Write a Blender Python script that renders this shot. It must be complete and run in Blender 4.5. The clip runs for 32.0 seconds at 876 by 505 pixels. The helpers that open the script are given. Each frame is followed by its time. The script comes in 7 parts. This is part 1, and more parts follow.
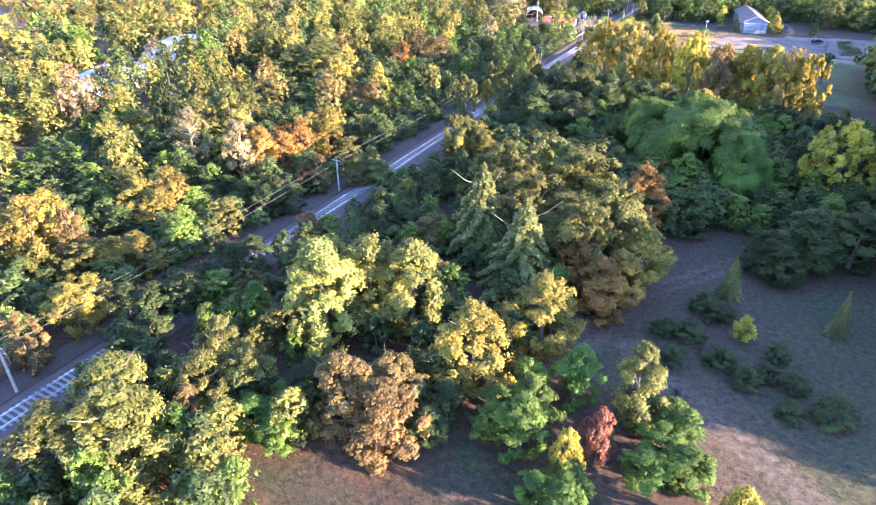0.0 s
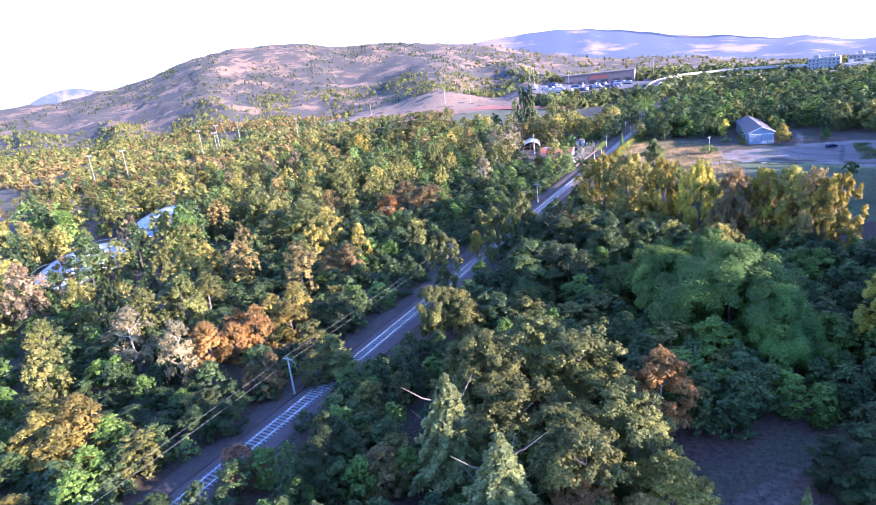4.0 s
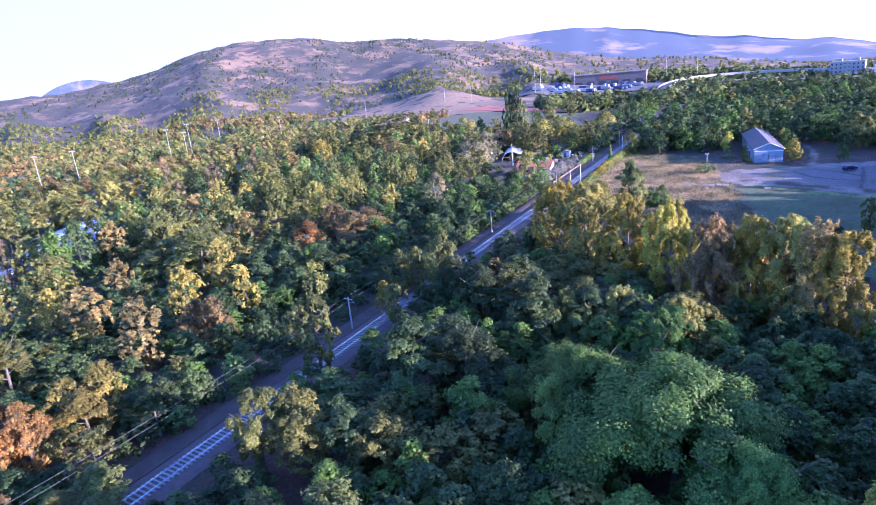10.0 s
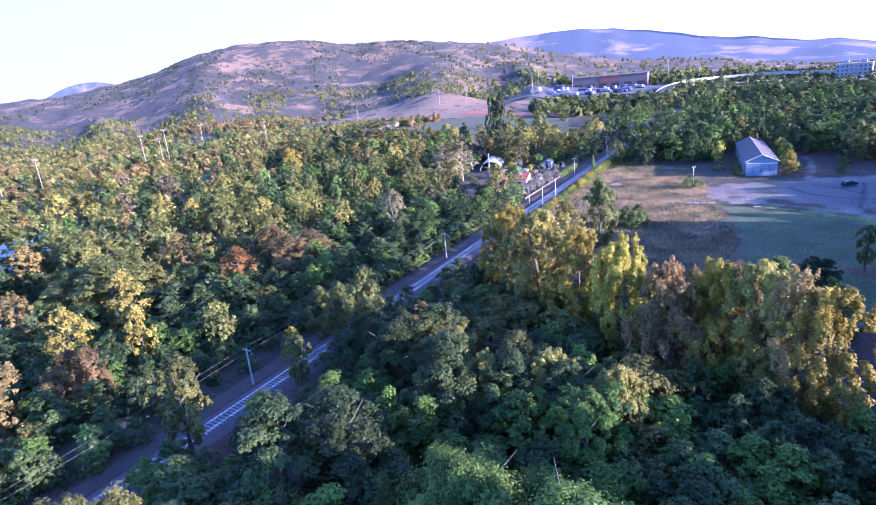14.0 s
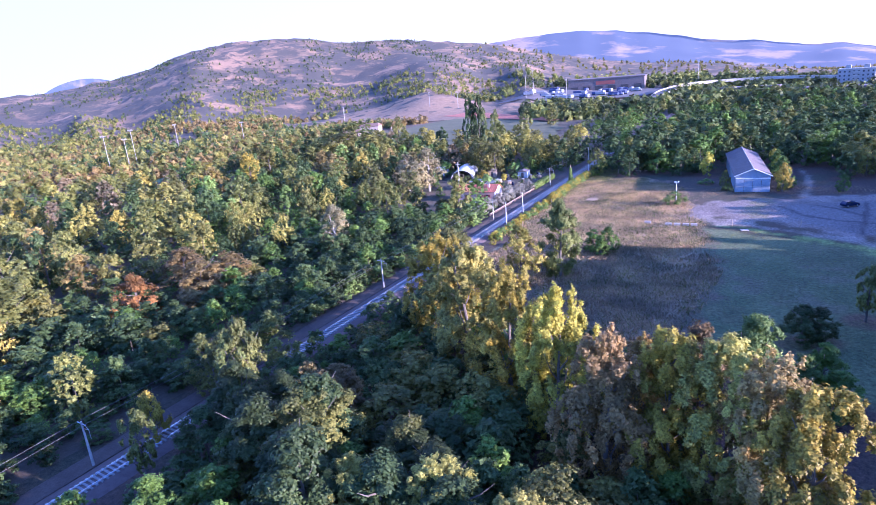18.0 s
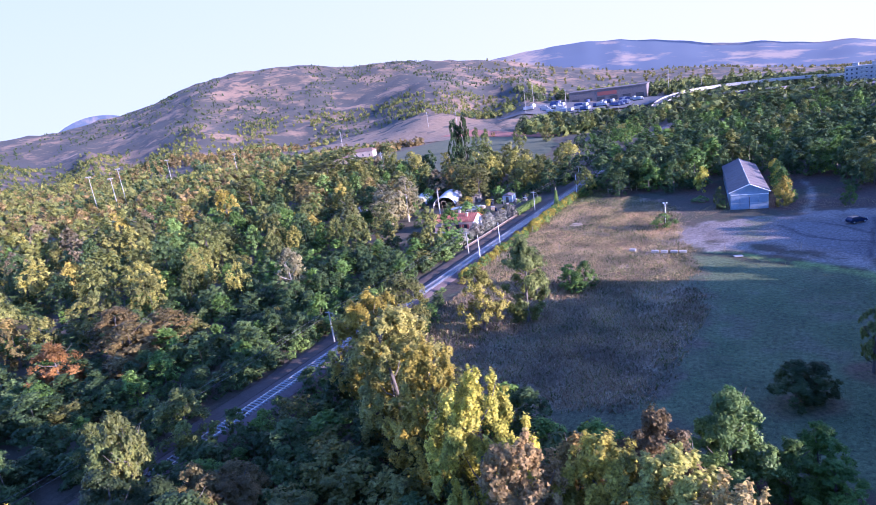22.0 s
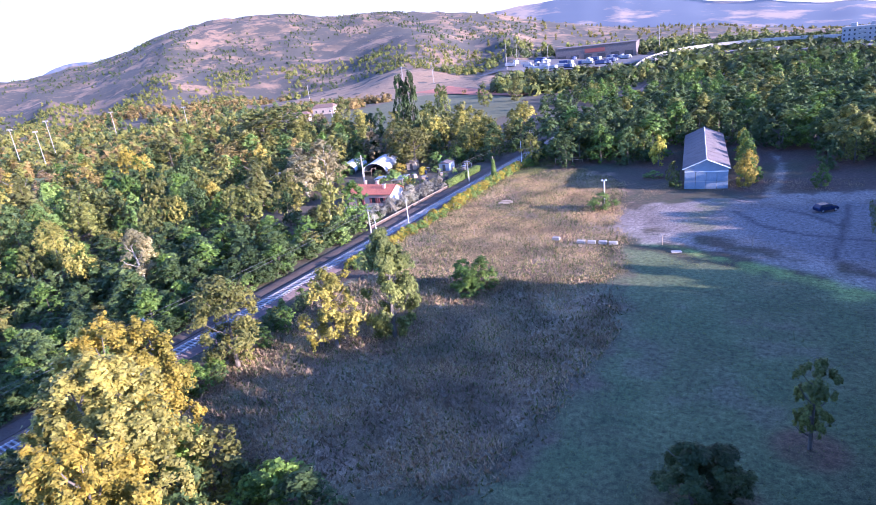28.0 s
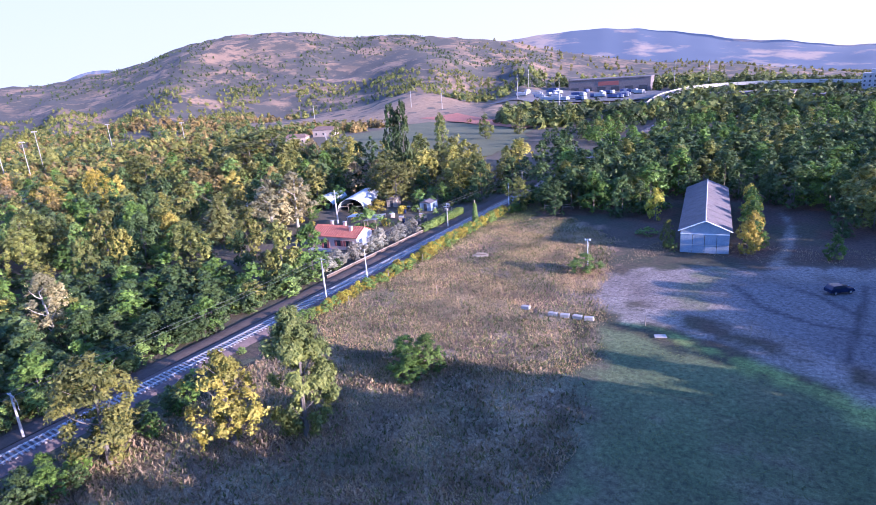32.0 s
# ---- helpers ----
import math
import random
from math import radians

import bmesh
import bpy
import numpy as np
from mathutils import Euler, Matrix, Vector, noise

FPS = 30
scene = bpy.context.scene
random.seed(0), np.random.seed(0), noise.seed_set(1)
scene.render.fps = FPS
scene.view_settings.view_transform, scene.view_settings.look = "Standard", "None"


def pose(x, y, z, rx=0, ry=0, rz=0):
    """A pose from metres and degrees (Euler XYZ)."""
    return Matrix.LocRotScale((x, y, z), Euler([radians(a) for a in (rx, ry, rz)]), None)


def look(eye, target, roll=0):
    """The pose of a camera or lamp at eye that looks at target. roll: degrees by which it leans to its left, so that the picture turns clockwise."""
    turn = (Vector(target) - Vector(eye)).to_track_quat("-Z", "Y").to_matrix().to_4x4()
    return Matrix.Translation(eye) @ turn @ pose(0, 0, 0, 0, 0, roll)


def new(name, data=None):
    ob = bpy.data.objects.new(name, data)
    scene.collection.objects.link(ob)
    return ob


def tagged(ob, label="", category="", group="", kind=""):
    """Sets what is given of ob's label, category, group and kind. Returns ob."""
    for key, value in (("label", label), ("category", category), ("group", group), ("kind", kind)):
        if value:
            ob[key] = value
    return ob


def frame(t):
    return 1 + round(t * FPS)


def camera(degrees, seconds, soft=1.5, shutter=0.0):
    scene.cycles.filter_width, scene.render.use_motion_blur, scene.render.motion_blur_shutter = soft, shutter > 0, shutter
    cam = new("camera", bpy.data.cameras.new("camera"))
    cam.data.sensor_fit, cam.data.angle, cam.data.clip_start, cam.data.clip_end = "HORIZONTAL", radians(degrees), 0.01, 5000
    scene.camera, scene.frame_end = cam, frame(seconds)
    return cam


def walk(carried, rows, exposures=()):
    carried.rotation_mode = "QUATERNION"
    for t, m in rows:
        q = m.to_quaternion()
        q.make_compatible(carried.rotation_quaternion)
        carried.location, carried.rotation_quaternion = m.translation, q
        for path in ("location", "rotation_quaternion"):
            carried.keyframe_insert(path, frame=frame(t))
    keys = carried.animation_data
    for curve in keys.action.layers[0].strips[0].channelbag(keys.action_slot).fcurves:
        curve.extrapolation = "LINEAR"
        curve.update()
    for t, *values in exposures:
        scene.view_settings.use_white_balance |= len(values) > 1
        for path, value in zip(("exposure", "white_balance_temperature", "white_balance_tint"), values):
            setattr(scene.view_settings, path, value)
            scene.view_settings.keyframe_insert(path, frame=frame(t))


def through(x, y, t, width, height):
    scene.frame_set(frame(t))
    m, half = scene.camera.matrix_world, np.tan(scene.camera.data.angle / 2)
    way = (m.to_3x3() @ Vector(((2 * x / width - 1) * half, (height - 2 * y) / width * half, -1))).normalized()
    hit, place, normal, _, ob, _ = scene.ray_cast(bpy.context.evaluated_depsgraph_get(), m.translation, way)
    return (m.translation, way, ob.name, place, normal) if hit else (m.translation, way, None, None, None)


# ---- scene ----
EXPOSURES = [(0, 2.25, 6400, 38), (1, 2.2, 5850, 40), (2, 1.6, 5500, 42), (3, 1.85, 5500, 43), (4, 1.65, 5300, 43), (9, 1.22, 4900, 49), (13, 1.22, 4850, 50), (20, 1.22, 4900, 52), (22, 0.95, 4950, 47), (24, 0.7, 5750, 38), (25, 0.95, 5550, 42), (28, 1.28, 5200, 44), (32, 1.02, 5150, 44)]
cam = camera(72.0, 32.0, soft=0.35)
PATH = [
    (0, (0.00, 0.00, 40.35), (-4.230, 7.690, 35.556), -0.41),
    (0.5, (-0.02, 3.11, 41.41), (-4.628, 10.945, 37.237), -3.94),
    (1, (0.24, 6.42, 42.40), (-4.572, 14.645, 39.371), -5.48),
    (1.5, (-0.07, 8.88, 42.66), (-4.833, 17.142, 39.665), -4.21),
    (2, (-1.00, 10.57, 42.40), (-5.871, 18.741, 39.324), -3.64),
    (2.5, (-2.19, 11.96, 41.95), (-7.188, 19.935, 38.569), -4.86),
    (3, (-2.77, 14.13, 41.58), (-7.859, 21.941, 37.959), -10.11),
    (3.5, (-2.43, 17.78, 41.78), (-7.392, 25.783, 38.422), -8.39),
    (4, (-1.81, 21.67, 42.08), (-6.758, 29.856, 39.167), -6.57),
    (4.5, (-1.44, 25.07, 42.17), (-6.495, 33.264, 39.445), -5.82),
    (6.5, (-1.45, 37.69, 41.86), (-6.600, 45.806, 39.098), -5.94),
    (7, (-1.22, 40.88, 41.78), (-6.374, 48.979, 38.965), -6.16),
    (7.5, (-0.87, 43.99, 41.65), (-6.021, 52.091, 38.845), -6.14),
    (8, (-0.50, 46.95, 41.61), (-5.657, 55.033, 38.763), -5.45),
    (8.5, (-0.07, 49.77, 41.60), (-5.219, 57.831, 38.702), -4.87),
    (9, (0.36, 52.55, 41.52), (-4.764, 60.573, 38.475), -4.62),
    (9.5, (0.67, 55.56, 41.48), (-4.461, 63.616, 38.515), -5.03),
    (10, (0.85, 58.49, 41.40), (-4.296, 66.539, 38.460), -5.67),
    (10.5, (1.04, 61.28, 41.35), (-4.144, 69.298, 38.383), -6.28),
    (11, (1.32, 63.96, 41.34), (-3.869, 71.980, 38.365), -6.95),
    (11.5, (1.66, 66.67, 41.41), (-3.526, 74.681, 38.435), -6.55),
    (12, (2.09, 69.34, 41.50), (-3.140, 77.354, 38.603), -6.38),
    (12.5, (2.52, 71.91, 41.52), (-2.731, 79.915, 38.635), -6.61),
    (13, (2.98, 74.52, 41.46), (-2.216, 82.558, 38.574), -5.88),
    (13.5, (3.46, 77.09, 41.38), (-1.718, 85.141, 38.493), -5.25),
    (14, (3.85, 79.43, 41.36), (-1.394, 87.428, 38.450), -5.77),
    (14.5, (4.11, 81.82, 41.26), (-1.152, 89.813, 38.363), -6.50),
    (16.5, (3.73, 94.92, 40.61), (-1.504, 102.897, 37.619), -5.48),
    (17, (3.91, 97.54, 40.47), (-1.341, 105.533, 37.544), -5.42),
    (17.5, (4.16, 99.96, 40.38), (-1.132, 107.928, 37.447), -5.85),
    (18, (4.53, 102.32, 40.37), (-0.721, 110.320, 37.461), -5.11),
    (18.5, (4.79, 104.56, 40.35), (-0.487, 112.535, 37.421), -5.30),
    (19, (5.09, 106.80, 40.42), (-0.224, 114.774, 37.566), -5.93),
    (19.5, (5.48, 108.98, 40.43), (0.177, 116.957, 37.556), -5.53),
    (20, (5.82, 111.05, 40.48), (0.520, 119.040, 37.634), -5.35),
    (20.5, (6.12, 113.07, 40.52), (0.809, 121.038, 37.647), -5.62),
    (21, (6.45, 115.11, 40.58), (1.058, 123.021, 37.702), -6.55),
    (21.5, (6.90, 117.12, 40.70), (1.492, 125.051, 37.890), -6.54),
    (22, (7.48, 119.09, 40.85), (1.991, 127.033, 38.234), -8.17),
    (22.5, (8.08, 121.16, 40.90), (2.538, 129.101, 38.421), -9.75),
    (23, (8.36, 123.65, 40.79), (2.779, 131.584, 38.365), -9.55),
    (23.5, (8.63, 126.66, 40.29), (3.053, 134.594, 37.857), -9.05),
    (24, (9.04, 129.99, 39.26), (3.777, 137.958, 36.294), -2.59),
    (24.5, (9.45, 132.97, 38.67), (4.102, 140.875, 35.674), -2.74),
    (25, (9.97, 135.59, 38.43), (4.558, 143.498, 35.565), -5.46),
    (25.5, (10.41, 138.06, 38.30), (4.983, 145.951, 35.428), -6.86),
    (27.5, (11.59, 147.42, 36.86), (6.263, 155.191, 33.507), -4.14),
    (28, (11.46, 149.89, 36.98), (6.110, 157.671, 33.694), -7.01),
    (28.5, (11.23, 152.36, 37.24), (5.908, 160.233, 34.117), -3.98),
    (29, (11.01, 154.68, 37.48), (5.636, 162.563, 34.473), -5.48),
    (29.5, (10.84, 157.01, 37.65), (5.423, 164.868, 34.662), -6.11),
    (30, (10.78, 159.34, 37.78), (5.367, 167.210, 34.801), -5.78),
    (30.5, (10.76, 161.55, 37.86), (5.285, 169.390, 34.917), -5.44),
    (31, (10.80, 163.70, 38.01), (5.294, 171.518, 35.092), -5.03),
    (31.5, (10.89, 165.80, 38.13), (5.398, 173.626, 35.212), -4.22),
    (32, (10.95, 167.90, 38.21), (5.425, 175.707, 35.272), -4.30),
]
walk(cam, [(t, look(eye, target, roll)) for t, eye, target, roll in PATH], EXPOSURES)

# ---- world, sun ----
SUN_AZ = radians(86)      # from +y towards +x
SUN_EL = radians(11.8)
world = bpy.data.worlds.new("world")
scene.world = world
world.use_nodes = True
wn, wl = world.node_tree.nodes, world.node_tree.links
sky = wn.new("ShaderNodeTexSky")
sky.sky_type = "NISHITA"
sky.sun_disc = False
sky.sun_elevation, sky.sun_rotation = SUN_EL, SUN_AZ
sky.air_density, sky.dust_density, sky.ozone_density = 1.0, 0.1, 4.0
wl.new(sky.outputs[0], wn["Background"].inputs[0])
wn["Background"].inputs[1].default_value = 0.28

sun_data = bpy.data.lights.new("sun", "SUN")
sun_data.energy, sun_data.angle, sun_data.color = 8.2, radians(0.6), (1.0, 0.84, 0.60)
sun_way = Vector((math.sin(SUN_AZ) * math.cos(SUN_EL), math.cos(SUN_AZ) * math.cos(SUN_EL), math.sin(SUN_EL)))
sun = new("sun", sun_data)
sun.matrix_world = look(sun_way * 900, (0, 0, 0))


# ---- materials ----
def mat(name, build):
    m = bpy.data.materials.new(name)
    m.use_nodes = True
    nt = m.node_tree
    bsdf = nt.nodes["Principled BSDF"]
    build(nt, bsdf)
    return m


def ramp_of(nt, source, stops):
    r = nt.nodes.new("ShaderNodeValToRGB")
    while len(r.color_ramp.elements) < len(stops):
        r.color_ramp.elements.new(0.5)
    for e, (p, c) in zip(r.color_ramp.elements, stops):
        e.position, e.color = p, (*c, 1)
    nt.links.new(source, r.inputs[0])
    return r.outputs[0]


def noise_of(nt, scale, detail=4.0, rough=0.6, coords="Object"):
    c = nt.nodes.new("ShaderNodeTexCoord")
    n = nt.nodes.new("ShaderNodeTexNoise")
    n.inputs["Scale"].default_value, n.inputs["Detail"].default_value, n.inputs["Roughness"].default_value = scale, detail, rough
    nt.links.new(c.outputs[coords], n.inputs["Vector"])
    return n.outputs[0]


def mixed(nt, fac, a, b, how="MIX"):
    m = nt.nodes.new("ShaderNodeMix")
    m.data_type, m.blend_type = "RGBA", how
    for socket, value in ((m.inputs[0], fac), (m.inputs[6], a), (m.inputs[7], b)):
        if isinstance(value, (int, float)):
            socket.default_value = value
        elif isinstance(value, tuple):
            socket.default_value = (*value, 1)
        else:
            nt.links.new(value, socket)
    return m.outputs[2]


def bumped(nt, bsdf, height, strength=0.4, distance=0.1):
    b = nt.nodes.new("ShaderNodeBump")
    b.inputs["Strength"].default_value, b.inputs["Distance"].default_value = strength, distance
    nt.links.new(height, b.inputs["Height"])
    nt.links.new(b.outputs[0], bsdf.inputs["Normal"])


def plain(name, a, b, scale=3.0, rough=0.8, metal=0.0, bump=0.3):
    """Two tones in patches and a fine grain."""
    def build(nt, bsdf):
        big, fine = noise_of(nt, scale), noise_of(nt, scale * 9, 6)
        col = mixed(nt, ramp_of(nt, big, ((0.35, (0, 0, 0)), (0.65, (1, 1, 1)))), a, b)
        col = mixed(nt, 0.35, col, ramp_of(nt, fine, ((0.3, tuple(v * 0.55 for v in a)), (0.7, tuple(min(1, v * 1.35) for v in b)))))
        nt.links.new(col, bsdf.inputs["Base Color"])
        bsdf.inputs["Roughness"].default_value, bsdf.inputs["Metallic"].default_value = rough, metal
        if bump:
            bumped(nt, bsdf, fine, bump, 0.03)
    return mat(name, build)


def leaf(name, dark, mid, light, through=0.22, holes=2.8):
    """Leaf sprays: each one and each tree differs a little; light passes through them and between their leaves."""
    def build(nt, bsdf):
        geo = nt.nodes.new("ShaderNodeNewGeometry")
        info = nt.nodes.new("ShaderNodeObjectInfo")
        col = ramp_of(nt, geo.outputs["Random Per Island"], ((0.0, dark), (0.5, mid), (1.0, light)))
        patch = ramp_of(nt, noise_of(nt, 0.28, 3), ((0.34, dark), (0.66, light)))
        col = mixed(nt, 0.42, col, patch)
        col = mixed(nt, 0.4, col, ramp_of(nt, noise_of(nt, 4.0, 3), ((0.38, tuple(v * 0.5 for v in dark)), (0.62, tuple(v * 1.25 for v in light)))))
        col = mixed(nt, 1.0, col, ramp_of(nt, noise_of(nt, 0.13, 1.0), ((0.36, (0.66, 0.70, 0.74)), (0.64, (1.36, 1.30, 1.22)))), "MULTIPLY")
        hsv = nt.nodes.new("ShaderNodeHueSaturation")
        for socket, lo, hi in (("Hue", 0.485, 0.515), ("Value", 0.8, 1.2)):
            r = nt.nodes.new("ShaderNodeMapRange")
            r.inputs[3].default_value, r.inputs[4].default_value = lo, hi
            nt.links.new(info.outputs["Random"], r.inputs[0])
            nt.links.new(r.outputs[0], hsv.inputs[socket])
        nt.links.new(col, hsv.inputs["Color"])
        bsdf.inputs["Roughness"].default_value = 0.55
        bsdf.inputs["Specular IOR Level"].default_value = 0.25
        nt.links.new(hsv.outputs[0], bsdf.inputs["Base Color"])
        tr = nt.nodes.new("ShaderNodeBsdfTranslucent")
        nt.links.new(hsv.outputs[0], tr.inputs[0])
        mx = nt.nodes.new("ShaderNodeMixShader")
        mx.inputs[0].default_value = through
        nt.links.new(bsdf.outputs[0], mx.inputs[1])
        nt.links.new(tr.outputs[0], mx.inputs[2])
        out = mx.outputs[0]
        if holes:
            gap = nt.nodes.new("ShaderNodeMath")
            gap.operation = "GREATER_THAN"
            gap.inputs[1].default_value = 0.425
            nt.links.new(noise_of(nt, holes, 1.5, 0.6), gap.inputs[0])
            cut = nt.nodes.new("ShaderNodeMixShader")
            nt.links.new(gap.outputs[0], cut.inputs[0])
            nt.links.new(nt.nodes.new("ShaderNodeBsdfTransparent").outputs[0], cut.inputs[1])
            nt.links.new(out, cut.inputs[2])
            out = cut.outputs[0]
        nt.links.new(out, nt.nodes["Material Output"].inputs[0])
    return mat(name, build)


TONES = {
    "elm": ((0.17, 0.20, 0.047), (0.26, 0.285, 0.063), (0.37, 0.375, 0.09)),
    "brown": ((0.12, 0.085, 0.035), (0.20, 0.14, 0.05), (0.30, 0.21, 0.07)),
    "yellow": ((0.17, 0.145, 0.034), (0.275, 0.225, 0.044), (0.40, 0.32, 0.06)),
    "olive": ((0.072, 0.09, 0.026), (0.14, 0.152, 0.038), (0.265, 0.25, 0.056)),
    "orange": ((0.26, 0.13, 0.035), (0.38, 0.20, 0.05), (0.47, 0.29, 0.07)),
    "red": ((0.20, 0.07, 0.05), (0.30, 0.12, 0.07), (0.38, 0.20, 0.09)),
    "green": ((0.045, 0.10, 0.02), (0.085, 0.18, 0.034), (0.19, 0.31, 0.055)),
    "pale": ((0.10, 0.17, 0.04), (0.16, 0.26, 0.06), (0.25, 0.35, 0.08)),
    "dark": ((0.028, 0.052, 0.020), (0.054, 0.088, 0.030), (0.108, 0.145, 0.042)),
    "ash": ((0.078, 0.10, 0.028), (0.15, 0.168, 0.043), (0.265, 0.265, 0.062)),
    "gold": ((0.20, 0.178, 0.032), (0.38, 0.325, 0.045), (0.58, 0.48, 0.06)),
    "grey": ((0.22, 0.22, 0.16), (0.32, 0.31, 0.23), (0.42, 0.39, 0.29)),
    "needle": ((0.085, 0.105, 0.035), (0.17, 0.185, 0.055), (0.30, 0.295, 0.09)),
    "rust": ((0.21, 0.145, 0.06), (0.34, 0.24, 0.085), (0.49, 0.36, 0.11)),
    "moss": ((0.155, 0.157, 0.042), (0.285, 0.27, 0.062), (0.46, 0.405, 0.085)),
    "birch": ((0.19, 0.15, 0.07), (0.27, 0.22, 0.105), (0.36, 0.30, 0.15)),
}
LEAF = {k: leaf("leaf_" + k, *v, through=0.12 if k == "needle" else 0.22) for k, v in TONES.items()}
FINE = {k: leaf("fine_leaf_" + k, *v, through=0.12 if k == "needle" else 0.22, holes=0) for k, v in TONES.items()}
BARK = plain("bark", (0.10, 0.085, 0.07), (0.17, 0.145, 0.12), 4, 0.9)
BARK_PALE = plain("bark_pale", (0.30, 0.27, 0.22), (0.44, 0.40, 0.33), 5, 0.8)
RAIL = plain("rail_steel", (0.70, 0.69, 0.70), (0.85, 0.84, 0.85), 6, 0.22, 0.85, 0.05)
SLEEPER = plain("sleeper_concrete", (0.24, 0.225, 0.22), (0.36, 0.335, 0.325), 5, 0.9)
BALLAST = plain("ballast", (0.115, 0.078, 0.07), (0.175, 0.125, 0.112), 1.2, 0.95, 0, 0.9)
DIRT = plain("dirt", (0.078, 0.054, 0.043), (0.125, 0.09, 0.07), 0.5, 0.95, 0, 0.6)
CONCRETE = plain("concrete", (0.30, 0.285, 0.26), (0.43, 0.41, 0.375), 2, 0.85)
STEEL = plain("galvanised_steel", (0.36, 0.37, 0.38), (0.52, 0.53, 0.54), 5, 0.5, 0.6, 0.1)
WIRE = plain("wire", (0.10, 0.10, 0.10), (0.16, 0.16, 0.16), 2, 0.6, 0.3, 0)
RENDER_WHITE = plain("white_render", (0.72, 0.68, 0.62), (0.82, 0.79, 0.74), 0.7, 0.9, 0, 0.15)
RENDER_PINK = plain("pink_render", (0.60, 0.36, 0.28), (0.70, 0.45, 0.36), 0.7, 0.9, 0, 0.15)
TILE_RED = plain("terracotta", (0.34, 0.10, 0.06), (0.48, 0.17, 0.10), 1.5, 0.8)
ROOF_GREY = plain("fibre_cement_roof", (0.105, 0.088, 0.09), (0.17, 0.142, 0.142), 0.6, 0.85)
SHED_BLUE = plain("blue_grey_metal", (0.20, 0.255, 0.32), (0.29, 0.345, 0.41), 0.8, 0.55, 0.1, 0.1)
TRIM_WHITE = plain("white_trim", (0.66, 0.67, 0.68), (0.78, 0.78, 0.78), 2, 0.6, 0, 0.1)
FILM_WHITE = plain("white_plastic_film", (0.50, 0.52, 0.54), (0.66, 0.67, 0.68), 0.4, 0.4, 0, 0.1)
DARK = plain("dark_opening", (0.03, 0.03, 0.035), (0.06, 0.06, 0.065), 2, 0.7, 0, 0)
TIMBER = plain("weathered_timber", (0.30, 0.23, 0.16), (0.44, 0.35, 0.26), 3, 0.9)
SHUTTER = plain("dark_red_paint", (0.22, 0.06, 0.05), (0.30, 0.09, 0.07), 3, 0.6)
CAR_BLUE = plain("dark_blue_paint", (0.012, 0.02, 0.06), (0.02, 0.03, 0.08), 2, 0.25, 0.3, 0)
RUBBER = plain("tyre_rubber", (0.02, 0.02, 0.02), (0.035, 0.035, 0.035), 3, 0.9)
GLASS_DARK = plain("tinted_glass", (0.02, 0.025, 0.03), (0.04, 0.045, 0.05), 2, 0.08, 0, 0)


# ---- small building helpers ----
def mesh_of(name, verts, faces, material, smooth=False):
    me = bpy.data.meshes.new(name)
    me.from_pydata([tuple(v) for v in verts], [], faces)
    me.materials.append(material)
    if smooth:
        me.shade_smooth()
    return me


def thing(name, x, y, z=0.0, turn=0.0, label="", category="", group="", kind=""):
    e = new(name)
    e.empty_display_size = 0.3
    e.matrix_world = pose(x, y, z, 0, 0, turn)
    return tagged(e, label, category, group, kind)


def part(name, bm, material, parent, label=""):
    """Links a bmesh, or a ready mesh, as one mesh object under a thing or a part."""
    if isinstance(bm, bmesh.types.BMesh):
        me = bpy.data.meshes.new(name)
        bm.to_mesh(me)
        bm.free()
        me.materials.append(material)
    else:
        me = bm
    ob = new(name, me)
    ob.parent = parent
    return tagged(ob, label)


def box(bm, x0, x1, y0, y1, z0, z1, bevel=0.0):
    made = bmesh.ops.create_cube(bm, size=1.0, matrix=Matrix.LocRotScale(((x0 + x1) / 2, (y0 + y1) / 2, (z0 + z1) / 2), None, (x1 - x0, y1 - y0, z1 - z0)))
    if bevel:
        edges = list({e for v in made["verts"] for e in v.link_edges})
        bmesh.ops.bevel(bm, geom=edges, offset=bevel, segments=1, affect="EDGES")
    return bm


def cubed(*dims, bevel=0.0):
    return box(bmesh.new(), *dims, bevel=bevel)


def rod(bm, a, b, r0, r1=None, sides=8):
    a, b = Vector(a), Vector(b)
    turn = (b - a).to_track_quat("Z", "Y").to_matrix().to_4x4()
    bmesh.ops.create_cone(bm, cap_ends=True, segments=sides, radius1=r0, radius2=r0 if r1 is None else r1, depth=(b - a).length, matrix=Matrix.Translation((a + b) / 2) @ turn)
    return bm


def smooth01(v):
    v = np.clip(v, 0, 1)
    return v * v * (3 - 2 * v)


